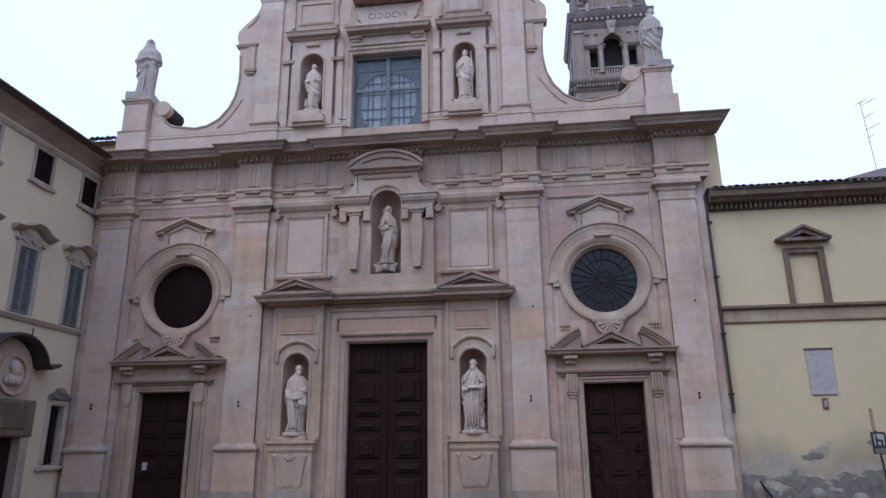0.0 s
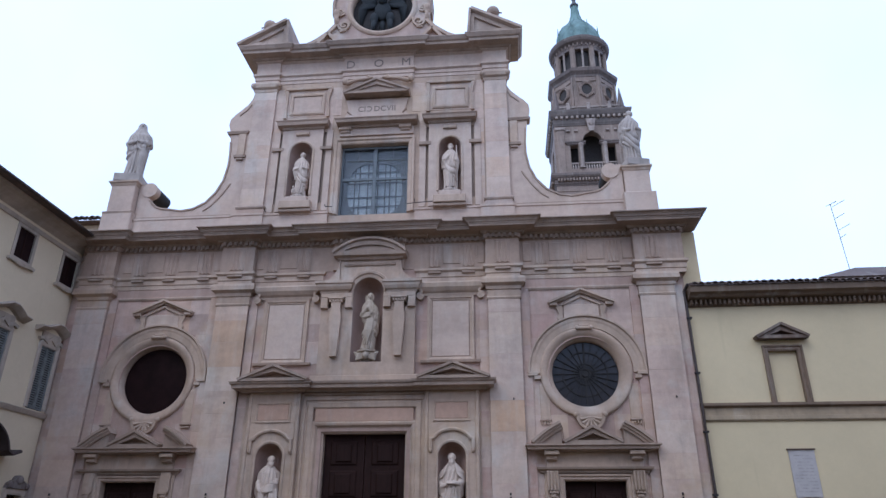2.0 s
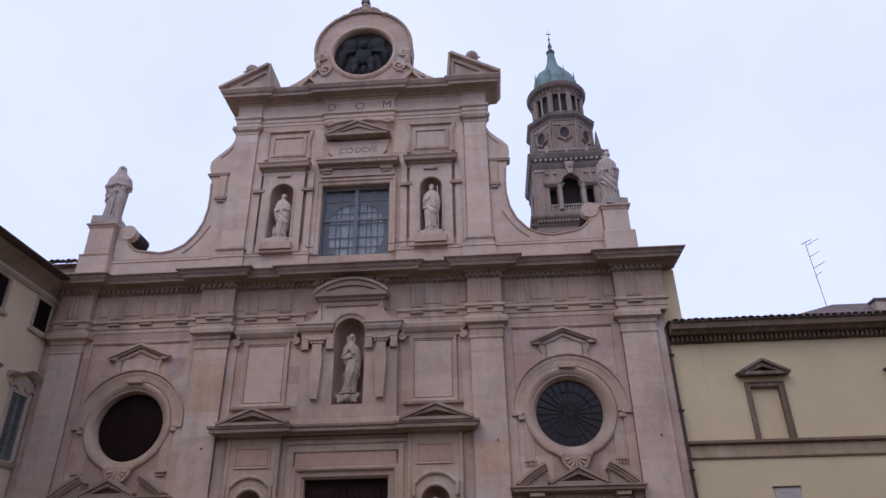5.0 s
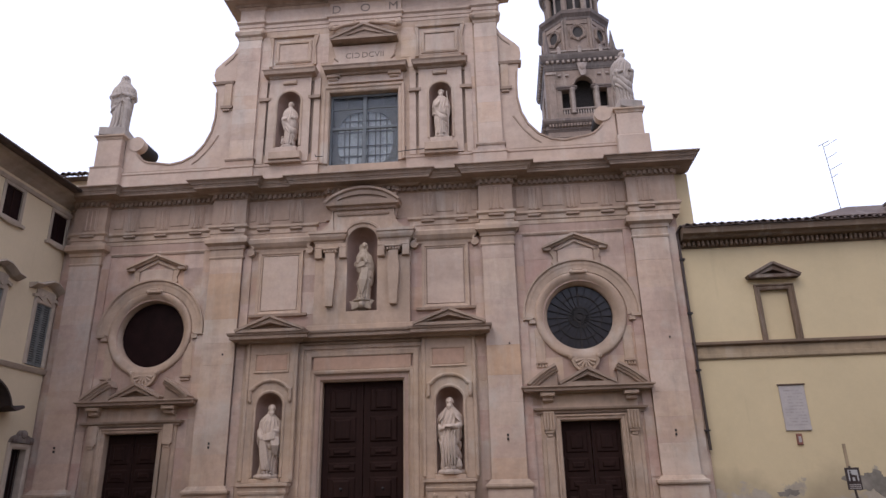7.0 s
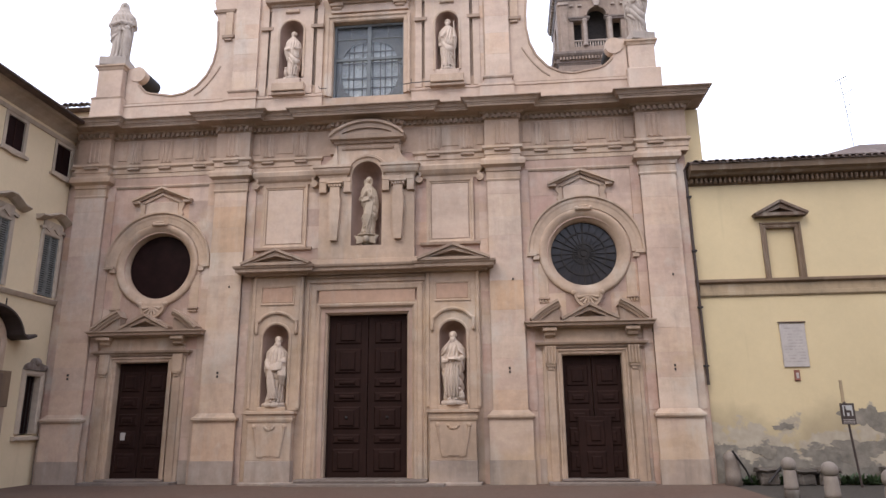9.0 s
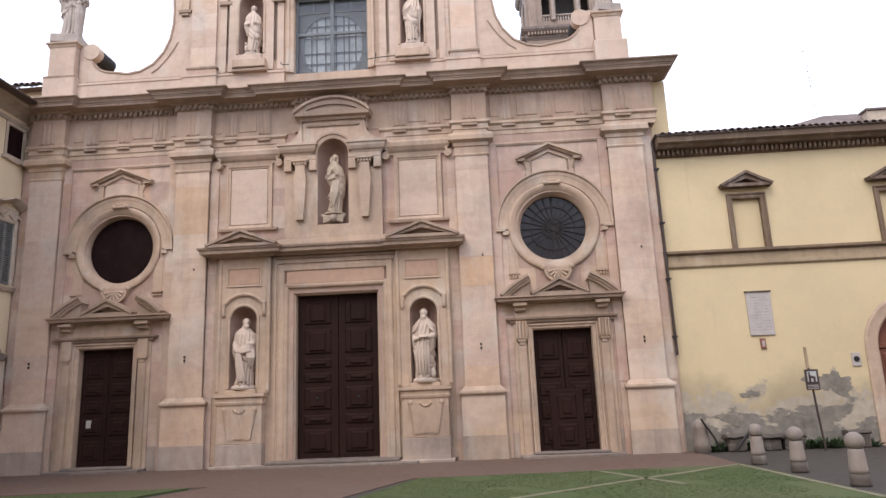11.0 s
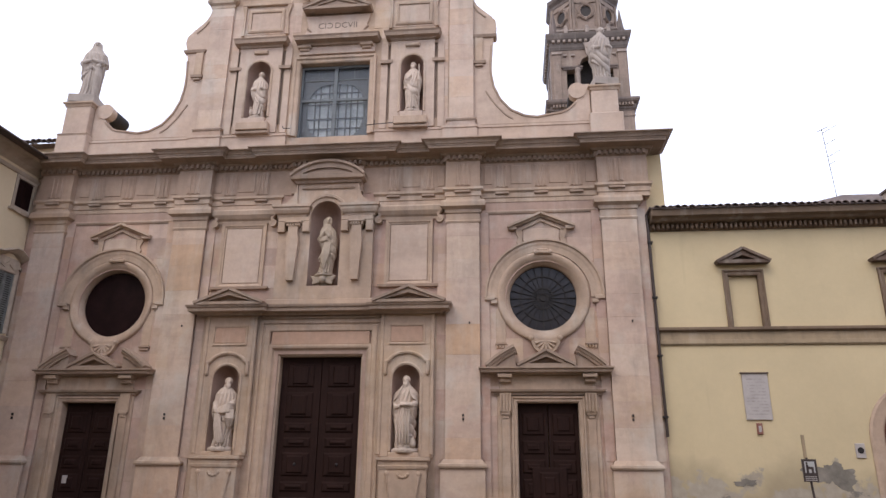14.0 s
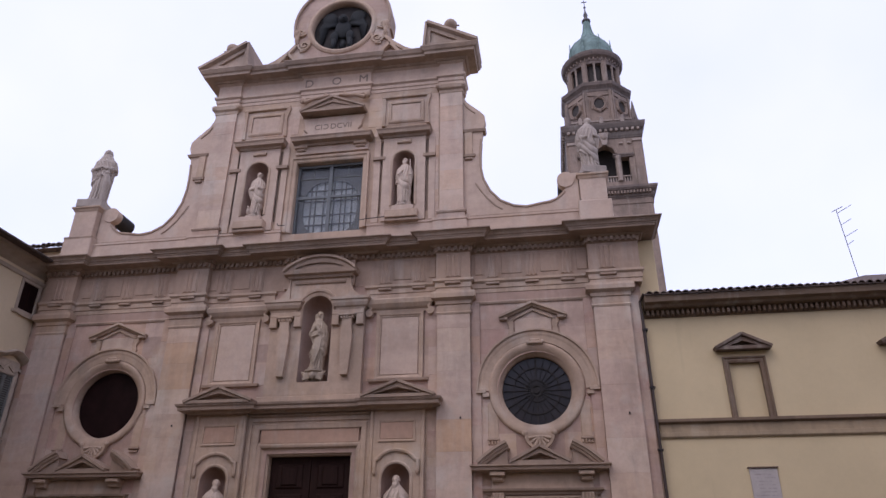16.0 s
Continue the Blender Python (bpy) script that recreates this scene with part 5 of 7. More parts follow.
# ---------------------------------------------------------------- broken pediment and crowning roundel
for e in (-1, 1):
    bm = bmesh.new()
    lo, hi = (e * 5.70, 20.52), (e * 3.74, 21.66)
    tri = [(e * 5.62, 20.46), (e * 3.66, 20.46), (e * 3.70, 21.2), (e * 3.74, 21.66)]
    inner = [(e * 4.95, 20.68), (e * 3.86, 20.68), (e * 3.88, 21.32)]
    if e > 0:
        tri, inner = tri[::-1], inner[::-1]
    plate(bm, tri, [inner], -0.82, 0.5)
    plate(bm, inner, [], -0.72, 0.48)
    sweep_face(bm, [lo, hi] if e < 0 else [hi, lo], [(0.09, -0.98), (0.09, 0.55), (-0.03, 0.55), (-0.07, -0.84), (-0.02, -0.98)])
    sweep_face(bm, [(e * 3.72, 21.7), (e * 3.64, 20.5)] if e < 0 else [(e * 3.64, 20.5), (e * 3.72, 21.7)], [(0.05, -0.94), (0.05, 0.55), (-0.04, 0.55), (-0.04, -0.94)])
    pf = part("broken_pediment", bm, M_CORN_HIGH, church, "half of a broken stone pediment")
    bm = bmesh.new()
    blob(bm, (e * 4.62, -0.45, 21.80), (0.27, 0.27, 0.27), 18)
    tube(bm, [(e * 4.62, -0.45, 21.0), (e * 4.62, -0.45, 21.62)], [0.24, 0.12], 12)
    tube(bm, [(e * 4.82, -0.5, 21.74), (e * 4.98, -0.5, 21.72)], 0.03, 8)
    part("stone_ball", bm, M_CORN, pf, "", True)

OCZ = 22.60
side = [(2.05, 22.75), (2.0, 22.3), (1.92, 21.95), (2.1, 21.6), (2.45, 21.25), (2.85, 20.95), (3.25, 20.75), (3.3, 20.45)]
outline = [*arc(0.03, 22.85, 2.04, 0, 180, 40), *[(0.03 - x, z) for x, z in side], *[(0.03 + x, z) for x, z in side[::-1]]]
rd = part("crowning_roundel", one(lambda m: plate(m, outline, [circle(0.03, OCZ, 1.28, 56)], -0.30, 0.35)), M_SLAB, church, "scrolled stone gable with a round opening")
part("roundel_ring", one(lambda m: sweep_face(m, circle(0.03, OCZ, 1.27, 64), [(0.0, 0.3), (0.0, -0.34), (-0.05, -0.40), (-0.13, -0.41), (-0.17, -0.36), (-0.20, -0.36), (-0.22, -0.28), (-0.22, 0.3)], True)), M_TRIM, rd, "", True)
part("roundel_coping", one(lambda m: sweep_face(m, [(0.03 + 1.98, 22.3), *arc(0.03, 22.85, 2.02, 0, 180, 44), (0.03 - 1.98, 22.3)], [(0.02, -0.40), (0.02, 0.45), (-0.08, 0.45), (-0.10, -0.34), (-0.06, -0.42)])), M_CORN, rd)
part("roundel_back", one(lambda m: plate(m, circle(0.03, OCZ, 1.262, 48), [], -0.08, 0.2)), M_SUNK, rd)
for e in (-1, 1):
    bm = bmesh.new()
    for x, cz, r, a0, way in ((1.55, 21.70, 0.26, 20, -1), (1.74, 22.42, 0.20, 200, 1)):
        curl = []
        for k in range(34):
            u = k / 33
            w = radians(a0 + way * 560 * u)
            q = r * (1 - 0.82 * u)
            curl.append((0.03 + e * (x + q * math.cos(w)), cz + q * math.sin(w)))
        sweep_face(bm, curl, [(0.035, -0.40), (0.035, -0.2), (-0.035, -0.2), (-0.035, -0.40)])
        blob(bm, (0.03 + e * x, -0.34, cz), (0.06, 0.08, 0.06), 10)
    blob(bm, (0.03 + e * 1.92, -0.28, 22.38), (0.17, 0.22, 0.26), 12)
    blob(bm, (0.03 + e * 1.90, -0.26, 22.05), (0.12, 0.20, 0.24), 12)
    for k in range(4):
        tube(bm, [(0.03 + e * (1.78 + 0.05 * k), -0.42, 22.46 - 0.05 * k), (0.03 + e * (1.84 + 0.04 * k), -0.40, 22.15), (0.03 + e * (1.86 + 0.02 * k), -0.36, 21.85)], [0.05, 0.045, 0.02], 8)
    sweep_face(bm, [(0.03 + e * 1.30, 21.95), (0.03 + e * 1.34, 21.66), (0.03 + e * 1.5, 21.44), (0.03 + e * 1.72, 21.42)], [(0.04, -0.38), (0.04, -0.2), (-0.04, -0.2), (-0.04, -0.38)])
    sweep_face(bm, [(0.03 + e * 1.88, 21.75), (0.03 + e * 2.2, 21.35), (0.03 + e * 2.7, 20.95), (0.03 + e * 3.15, 20.72)], [(0.07, -0.42), (0.07, 0.36), (-0.07, 0.36), (-0.07, -0.42)])
    part("roundel_scroll", bm, M_TRIM, rd)
    bm = bmesh.new()
    for a, c in (((e * 2.65, 20.62), (e * 2.15, 21.28)), ((e * 2.15, 21.28), (e * 1.6, 20.62))):
        sweep_face(bm, [a, c], [(0.06, -0.50), (0.06, -0.2), (-0.06, -0.2), (-0.06, -0.50)])
    part("gablet", bm, M_TRIM, rd)
bm = bmesh.new()
for k in range(9):
    a = radians(20 + 17.5 * k)
    blob(bm, (0.03 + 0.62 * math.cos(a), -0.22, 24.80 + 0.34 * math.sin(a)), (0.16, 0.2, 0.14), 10)
for x, z, r in ((-0.85, 24.72, 0.2), (0.9, 24.72, 0.2), (0.03, 25.0, 0.27), (-0.18, 24.98, 0.22), (0.24, 24.98, 0.22), (0.03, 25.28, 0.2), (-0.42, 24.92, 0.2), (0.48, 24.92, 0.2)):
    blob(bm, (x, -0.2, z), (r, r * 0.9, r), 12)
tube(bm, [(0.03, -0.2, 25.2), (0.03, -0.2, 25.46)], [0.20, 0.16], 10)
cr = part("crest", bm, M_CORN, rd, "carved leafy crest", True)
part("cross_socket", one(block, -0.15, 0.21, -0.38, -0.02, 25.44, 25.66, 0.03), M_LEAD, cr)
bm = bmesh.new()
tube(bm, [(0.03, -0.2, 25.3), (0.03, -0.2, 26.75)], 0.032, 8)
tube(bm, [(-0.47, -0.2, 26.05), (0.53, -0.2, 26.05)], 0.030, 8)
for p in ((-0.5, 26.05), (0.56, 26.05), (0.03, 26.8)):
    blob(bm, (p[0], -0.2, p[1]), (0.065, 0.065, 0.065), 8)
tagged(part("iron_cross", bm, M_IRON), "thin dark iron cross on the crest of the church front", "cross")

# body of the church behind its front
bm = bmesh.new()
plate(bm, [(-10.4, 0), (10.4, 0), (10.4, 10.6), (5.0, 12.0), (5.0, 15.5), (0, 17.5), (-5.0, 15.5), (-5.0, 12.0), (-10.4, 10.6)], [], 0.95, 44)
part("nave_body", bm, M_YELLOW_CLEAN, church)
part("end_wall", one(block, 10.662, 11.28, 0.12, 0.9, 0.0, 12.0, 0.01), M_YELLOW_CLEAN, church, "yellow plastered end of the front wall")
pipe = bmesh.new()
tube(pipe, [(10.66, -0.12, 2.86), (10.62, -0.12, 9.2), (10.60, -0.12, 9.75), (10.72, -0.3, 9.95)], 0.045, 10)
dp = part("drainpipe", pipe, M_COPPER)
tagged(dp, "thin dark copper drainpipe down the church corner", "drainpipe")
for z in (3.4, 5.2, 7.0, 8.8):
    part("pipe_clip", one(box, 10.56, 10.72, -0.20, 0.12, z, z + 0.05), M_IRON, dp)


# ---------------------------------------------------------------- statues
def figure(seed, h, turn=0.0, lean=0.0, veil=False, beard=False, arms="folded", extra="", base=True, wide=1.0, hem=0.30):
    """A robed standing figure, carved in one block; local, facing -y, feet at z 0."""
    r = random.Random(seed)
    bm = bmesh.new()
    foot = {"square": 0.11, "winged": 0.155}.get(base, 0.06) * h if base else 0.0
    body = h - foot
    if base:
        w = 0.17 * h * wide
        if base == "square":
            box(bm, -w * 0.95, w * 0.95, -w * 0.95, w * 0.95, 0.0, foot)
        elif base == "winged":
            lathe(bm, 0, 0, [(w * 0.45, 0), (w * 0.6, foot * 0.3), (w * 0.75, foot * 0.75), (w * 1.0, foot * 0.85), (w * 1.0, foot)], 16)
        else:
            lathe(bm, 0, 0.01 * h, [(w * 1.05, 0), (w * 1.08, foot * 0.5), (w * 0.95, foot * 0.95), (w * 0.4, foot)], 10)
    neck = ((0.835, 0.088, 0.066), (0.86, 0.050, 0.048), (0.90, 0.042, 0.044))
    if veil:
        neck = ((0.835, 0.098, 0.078), (0.87, 0.074, 0.070), (0.92, 0.064, 0.068), (0.96, 0.056, 0.060), (0.985, 0.036, 0.040), (0.997, 0.008, 0.010))
    levels = ((0.0, 0.135, 0.120), (0.03, 0.138, 0.122), (0.12, 0.126, 0.108), (0.25, 0.128, 0.104), (0.38, 0.136, 0.106), (0.47, 0.144, 0.106), (0.55, 0.152, 0.104), (0.61, 0.154, 0.102), (0.68, 0.148, 0.098), (0.74, 0.140, 0.092), (0.79, 0.122, 0.080), *neck)
    top = levels[-1][0]
    n, m = 96, 96
    ph = [r.uniform(0, 6.28) for _ in range(8)]
    slant = r.choice((-1, 1))

    def ridge(a):
        """Sharp valleys between rounded folds."""
        return abs(math.sin(a / 2)) ** 0.6 - 0.62

    def step(v):
        v = min(1.0, max(0.0, v))
        return v * v * (3 - 2 * v)

    rings = []
    for j in range(m + 1):
        f = top * j / m
        for (f0, a0, b0), (f1, a1, b1) in zip(levels, levels[1:]):
            if f0 <= f <= f1 + 1e-9:
                k = step((f - f0) / (f1 - f0))
                rx, ry = (a0 + (a1 - a0) * k) * body * wide, (b0 + (b1 - b0) * k) * body
                break
        sway = lean * body * 0.045 * math.sin(math.pi * min(1, f / 0.8))
        ring = []
        for i in range(n):
            t = 2 * math.pi * i / n
            u, front = math.cos(t), max(0.0, -math.sin(t))
            edge = hem + 0.13 * slant * u + 0.02 * math.sin(5 * t + ph[6])
            over = step((f - edge) / 0.018)
            fade = step((0.83 - f) / 0.10)
            q = 0.26 * (1 - over) * ridge(15 * t + ph[0] + 1.8 * math.sin(4.5 * f + ph[1])) * (0.55 + 0.45 * step((0.4 - f) / 0.3))
            q += 0.09 * (1 - over) * ridge(27 * t + ph[2] + 5 * f * slant)
            hang = step((0.60 - f) / 0.22)
            q += 0.20 * over * hang * ridge(46 * (f - 0.17 * slant * u) + 1.6 * u * slant + ph[3] + 1.8 * math.sin(3 * t))
            q += 0.17 * over * fade * (1 - hang) * ridge(17 * t + 22 * f * slant + ph[4])
            q += 0.16 * over * (1 - front) * fade * ridge(11 * t + ph[5])
            q += 0.13 * (over - 0.6) * fade
            knee = 0.16 * math.exp(-((f - 0.30) / 0.09) ** 2) * max(0.0, math.cos(t + math.pi / 2 - 0.5 * lean)) ** 3
            g = 1 + q * 1.35 + knee
            ring.append(bm.verts.new((rx * g * u + sway, ry * g * math.sin(t), foot + f * body)))
        rings.append(ring)
    for a, b in zip(rings, rings[1:]):
        for i in range(n):
            bm.faces.new((a[i], a[(i + 1) % n], b[(i + 1) % n], b[i]))
    bm.faces.new(rings[0][::-1]), bm.faces.new(rings[-1])
    z = lambda f: foot + f * body
    hx = turn * 0.018 * body
    out = -0.028 * body if veil else -0.012 * body
    blob(bm, (hx, out, z(0.928)), (0.042 * body, 0.050 * body, 0.060 * body), 18)
    blob(bm, (hx * 1.7, out - 0.046 * body, z(0.925)), (0.010 * body, 0.014 * body, 0.020 * body), 8)
    for e in (-1, 1):
        blob(bm, (hx * 1.5 + e * 0.017 * body, out - 0.038 * body, z(0.946)), (0.015 * body, 0.012 * body, 0.007 * body), 8)
    if not veil:
        blob(bm, (hx, 0.006 * body, z(0.948)), (0.050 * body, 0.054 * body, 0.054 * body), 16)
        for k in range(9):
            a = radians(-10 + 25 * k)
            blob(bm, (hx + 0.046 * body * math.cos(a), 0.006 * body - 0.012 * body * abs(math.sin(a)), z(0.938 + 0.05 * math.sin(a))), (0.016 * body, 0.03 * body, 0.016 * body), 8)
    if beard:
        for k in (-1, 0, 1):
            tube(bm, [(hx + k * 0.016 * body, out - 0.028 * body, z(0.908)), (hx + k * 0.018 * body, out - 0.050 * body, z(0.868)), (hx + k * 0.008 * body, out - 0.056 * body, z(0.825 - 0.01 * (k == 0)))], [0.022 * body, 0.021 * body, 0.006 * body], 8)
    S = 0.118 * body * wide
    poses = {"folded": (((1.10, -.055, .60), (.75, -.115, .585), (.25, -.130, .615)), ((-1.10, -.055, .585), (-.7, -.115, .565), (-.1, -.132, .590))),
             "book": (((1.10, -.055, .60), (.85, -.115, .575), (.42, -.135, .590)), ((-1.12, -.050, .58), (-.95, -.105, .545), (-.55, -.132, .560))),
             "open": (((1.14, -.050, .62), (1.25, -.095, .585), (1.30, -.115, .570)), ((-1.10, -.055, .60), (-.75, -.115, .605), (-.25, -.125, .665))),
             "mantle": (((1.10, -.050, .62), (.95, -.105, .60), (.40, -.135, .610)), ((-1.15, -.045, .60), (-1.10, -.095, .53), (-.95, -.125, .485))),
             "prayer": (((1.05, -.055, .60), (.62, -.115, .625), (.12, -.135, .715)), ((-1.05, -.055, .60), (-.62, -.115, .625), (-.10, -.135, .715)))}
    for pts in poses[arms]:
        p3 = [(x * S, y * body, z(f)) for x, y, f in pts]
        tube(bm, p3, [0.042 * body, 0.038 * body, 0.024 * body], 14)
        blob(bm, p3[0], (0.044 * body, 0.046 * body, 0.052 * body), 12)
        blob(bm, p3[-1], (0.021 * body, 0.021 * body, 0.026 * body), 10)
        e = p3[1]
        for k in range(3):
            o = (k - 1) * 0.022 * body
            tube(bm, [(e[0] + o, e[1] + 0.008 * body, e[2]), (e[0] * 1.02 + o, e[1] + 0.022 * body, e[2] - 0.07 * body), (e[0] * 1.0 + o * 0.6, e[1] + 0.045 * body, e[2] - (0.15 + 0.03 * k) * body)], [0.026 * body, 0.020 * body, 0.005 * body], 8)
    for e in (-1, 1):
        blob(bm, (e * 0.055 * body, -0.125 * body, foot + 0.012 * body), (0.026 * body, 0.045 * body, 0.018 * body), 10)
    if extra == "book":
        v = box(bm, -S * 0.5, S * 0.55, -0.158 * body, -0.132 * body, z(0.575), z(0.635))
        bmesh.ops.rotate(bm, verts=v, cent=(0, -0.14 * body, z(0.60)), matrix=Matrix.Rotation(radians(-25), 3, "X"))
    if extra == "cape":
        # shoulder cape, parted in front into two points
        inner, outer = [], []
        for k in range(25):
            a = radians(-62 + 304 * k / 24)
            c, q = math.cos(a), math.sin(a)
            drop = 0.60 + 0.135 * max(0.0, -q) ** 2.2 + 0.008 * math.sin(9 * a)
            inner.append(bm.verts.new((0.062 * body * c, -0.01 * body + 0.062 * body * q, z(0.865))))
            outer.append((bm.verts.new((0.150 * body * c * wide, 0.118 * body * q, z(0.5 * (drop + 0.865)))), bm.verts.new((0.188 * body * c * wide, 0.150 * body * q, z(drop))), bm.verts.new((0.165 * body * c * wide, 0.128 * body * q, z(drop)))))
        for k in range(24):
            for p0, p1, q0, q1 in ((inner[k], inner[k + 1], outer[k][0], outer[k + 1][0]), (outer[k][0], outer[k + 1][0], outer[k][1], outer[k + 1][1]), (outer[k][1], outer[k + 1][1], outer[k][2], outer[k + 1][2]), (outer[k][2], outer[k + 1][2], inner[k], inner[k + 1])):
                bm.faces.new((p0, p1, q1, q0))
        for k in (0, 24):
            bm.faces.new((inner[k], *outer[k]))
        for k in range(5):
            tube(bm, [((k - 2) * 0.035 * body, -0.115 * body, z(0.52)), ((k - 2.4) * 0.045 * body, -0.128 * body, z(0.34)), ((k - 2.2) * 0.04 * body, -0.122 * body, z(0.06))], [0.012 * body, 0.022 * body, 0.014 * body], 8)
        v = box(bm, -S * 0.45, S * 0.5, -0.155 * body, -0.130 * body, z(0.565), z(0.615))
        bmesh.ops.rotate(bm, verts=v, cent=(0, -0.14 * body, z(0.59)), matrix=Matrix.Rotation(radians(-35), 3, "X"))
        lathe(bm, S * 1.05, -0.10 * body, [(0.03 * body, foot), (0.045 * body, z(0.04)), (0.035 * body, z(0.10)), (0.008 * body, z(0.15))], 10)
    if extra == "staff":
        tube(bm, [(S * 1.30, -0.10 * body, foot), (S * 1.28, -0.12 * body, z(0.60)), (S * 1.15, -0.10 * body, z(0.90))], 0.010 * body, 8)
    if extra == "child":
        blob(bm, (S * 1.0, -0.12 * body, z(0.50)), (0.038 * body, 0.038 * body, 0.045 * body), 12)
        tube(bm, [(S * 1.0, -0.11 * body, z(0.47)), (S * 1.05, -0.10 * body, z(0.34)), (S * 1.0, -0.09 * body, z(0.18)), (S * 0.95, -0.09 * body, z(0.0))], [0.042 * body, 0.056 * body, 0.044 * body, 0.04 * body], 12)
        tube(bm, [(S * 0.85, -0.13 * body, z(0.44)), (S * 0.4, -0.14 * body, z(0.50))], [0.022 * body, 0.016 * body], 8)
    if "cherub" in extra:
        blob(bm, (0, -0.11 * body, foot * 0.45), (0.056 * body, 0.06 * body, 0.062 * body), 14)
        blob(bm, (0, -0.09 * body, foot * 0.62), (0.064 * body, 0.06 * body, 0.05 * body), 12)
        for e in (-1, 1):
            for k in range(6):
                tube(bm, [(e * 0.04 * body, -0.09 * body, foot * (0.62 - 0.06 * k)), (e * (0.13 + 0.006 * k) * body, -0.10 * body, foot * (0.62 - 0.10 * k)), (e * (0.205 - 0.016 * k) * body, -0.08 * body, foot * (0.86 - 0.15 * k))], [0.024 * body, 0.026 * body, 0.008 * body], 8)
    if extra == "mantle":
        # cloak gathered over one forearm, its end hanging at the side
        for k in range(5):
            tube(bm, [(S * 1.15, -0.07 * body, z(0.66 - 0.03 * k)), (S * 0.55, (-0.125 - 0.006 * k) * body, z(0.60 - 0.026 * k)), (-S * 0.25, (-0.135 - 0.003 * k) * body, z(0.545 - 0.016 * k)), (-S * 1.0, -0.10 * body, z(0.515 - 0.012 * k))], [0.022 * body, 0.026 * body, 0.022 * body, 0.012 * body], 8)
        for k in range(4):
            tube(bm, [(S * (0.35 + 0.24 * k), -0.13 * body, z(0.52)), (S * (0.42 + 0.22 * k), -0.145 * body, z(0.40)), (S * (0.55 + 0.14 * k), -0.115 * body, z(0.28 - 0.02 * (k % 2)))], [0.020 * body, 0.032 * body, 0.008 * body], 8)
        for k in range(4):
            tube(bm, [(-S * (0.55 + 0.16 * k), -0.12 * body, z(0.50)), (-S * (0.30 + 0.20 * k), -0.125 * body, z(0.28)), (S * (0.25 - 0.3 * k), -0.125 * body, z(0.05))], [0.014 * body, 0.024 * body, 0.014 * body], 8)
    if "sash" in extra:
        for k in range(3):
            tube(bm, [(-S * 1.25, -0.04 * body, z(0.575 + 0.02 * k)), (-S * 0.5, -0.118 * body, z(0.545 + 0.024 * k)), (S * 0.3, -0.125 * body, z(0.57 + 0.022 * k)), (S * 1.25, -0.05 * body, z(0.525 + 0.02 * k))], [0.012 * body, 0.022 * body, 0.022 * body, 0.010 * body], 8)
        for k in range(5):
            tube(bm, [(S * (1.0 - 0.24 * k), -0.10 * body, z(0.53)), (S * (0.75 - 0.26 * k), -0.125 * body, z(0.32)), (-S * (0.1 + 0.2 * k), -0.115 * body, z(0.04 + 0.05 * k))], [0.014 * body, 0.022 * body, 0.010 * body], 8)
        for e in (-1, 1):
            tube(bm, [(e * 0.04 * body, -0.02 * body, z(0.95)), (e * 0.052 * body, -0.01 * body, z(0.89)), (e * 0.045 * body, -0.03 * body, z(0.83))], [0.026 * body, 0.028 * body, 0.012 * body], 8)
    if extra == "dog":
        blob(bm, (-S * 1.0, -0.08 * body, z(0.08)), (0.035 * body, 0.045 * body, 0.075 * body), 12)
        blob(bm, (-S * 1.02, -0.10 * body, z(0.155)), (0.026 * body, 0.038 * body, 0.03 * body), 10)
    return bm


def statue(x, y, z, yaw, label, mat, **kw):
    tmp = part("statue", figure(**kw), mat, None, "", True)
    fuse = tmp.modifiers.new("fuse", "REMESH")
    fuse.mode, fuse.voxel_size, fuse.use_smooth_shade = "VOXEL", 0.0105, True
    me = bpy.data.meshes.new_from_object(tmp.evaluated_get(bpy.context.evaluated_depsgraph_get()))
    bpy.data.objects.remove(tmp)
    me.materials.clear()
    me.materials.append(mat)
    ob = tagged(new("statue", me), label)
    ob.matrix_basis = pose(x, y, z, 0, 0, yaw)
    return tagged(ob, category="statue", group="statues of the church front")


statue(-2.85, -0.06, 2.36, 18, "white marble bearded figure holding drapery in a lower niche", M_STATUE, seed=11, h=2.26, turn=1.0, lean=0.6, beard=True, arms="mantle", extra="mantle", wide=1.0, hem=0.34)
statue(2.93, -0.06, 2.36, -6, "white marble bearded figure in a cape with a book, lower niche", M_STATUE, seed=23, h=2.30, turn=-0.3, lean=-0.5, beard=True, arms="book", extra="cape", wide=1.06, hem=0.24)
statue(0.08, -0.05, 7.58, 0, "weathered marble praying figure on a winged head, central niche", M_STATUE_MID, seed=5, h=2.44, lean=0.9, turn=0.8, arms="prayer", extra="cherub sash", base="winged", wide=0.82, hem=0.36)
statue(-2.79, -0.12, 13.76, 12, "white marble robed figure in an upper niche", M_STATUE, seed=31, h=2.02, turn=0.6, lean=0.6, arms="book", extra="dog", wide=0.90, hem=0.26)
statue(2.88, -0.12, 13.76, -4, "white marble robed figure with a staff in an upper niche", M_STATUE, seed=47, h=2.12, beard=True, lean=-0.4, arms="open", extra="staff", wide=0.90, hem=0.32)
statue(-9.56, 0.0, 14.72, 8, "grey stone veiled figure with a child on the corner pedestal", M_STATUE_HIGH, seed=61, h=2.86, lean=0.4, turn=0.8, veil=True, arms="folded", extra="child", wide=1.06, hem=0.44, base="square")
statue(9.55, 0.06, 14.52, 14, "grey stone draped figure on the corner pedestal", M_STATUE_HIGH, seed=73, h=2.55, lean=-0.6, turn=1.2, arms="book", wide=1.0, hem=0.18, base="square")

# dark bronze bird in the roundel
bm = bmesh.new()
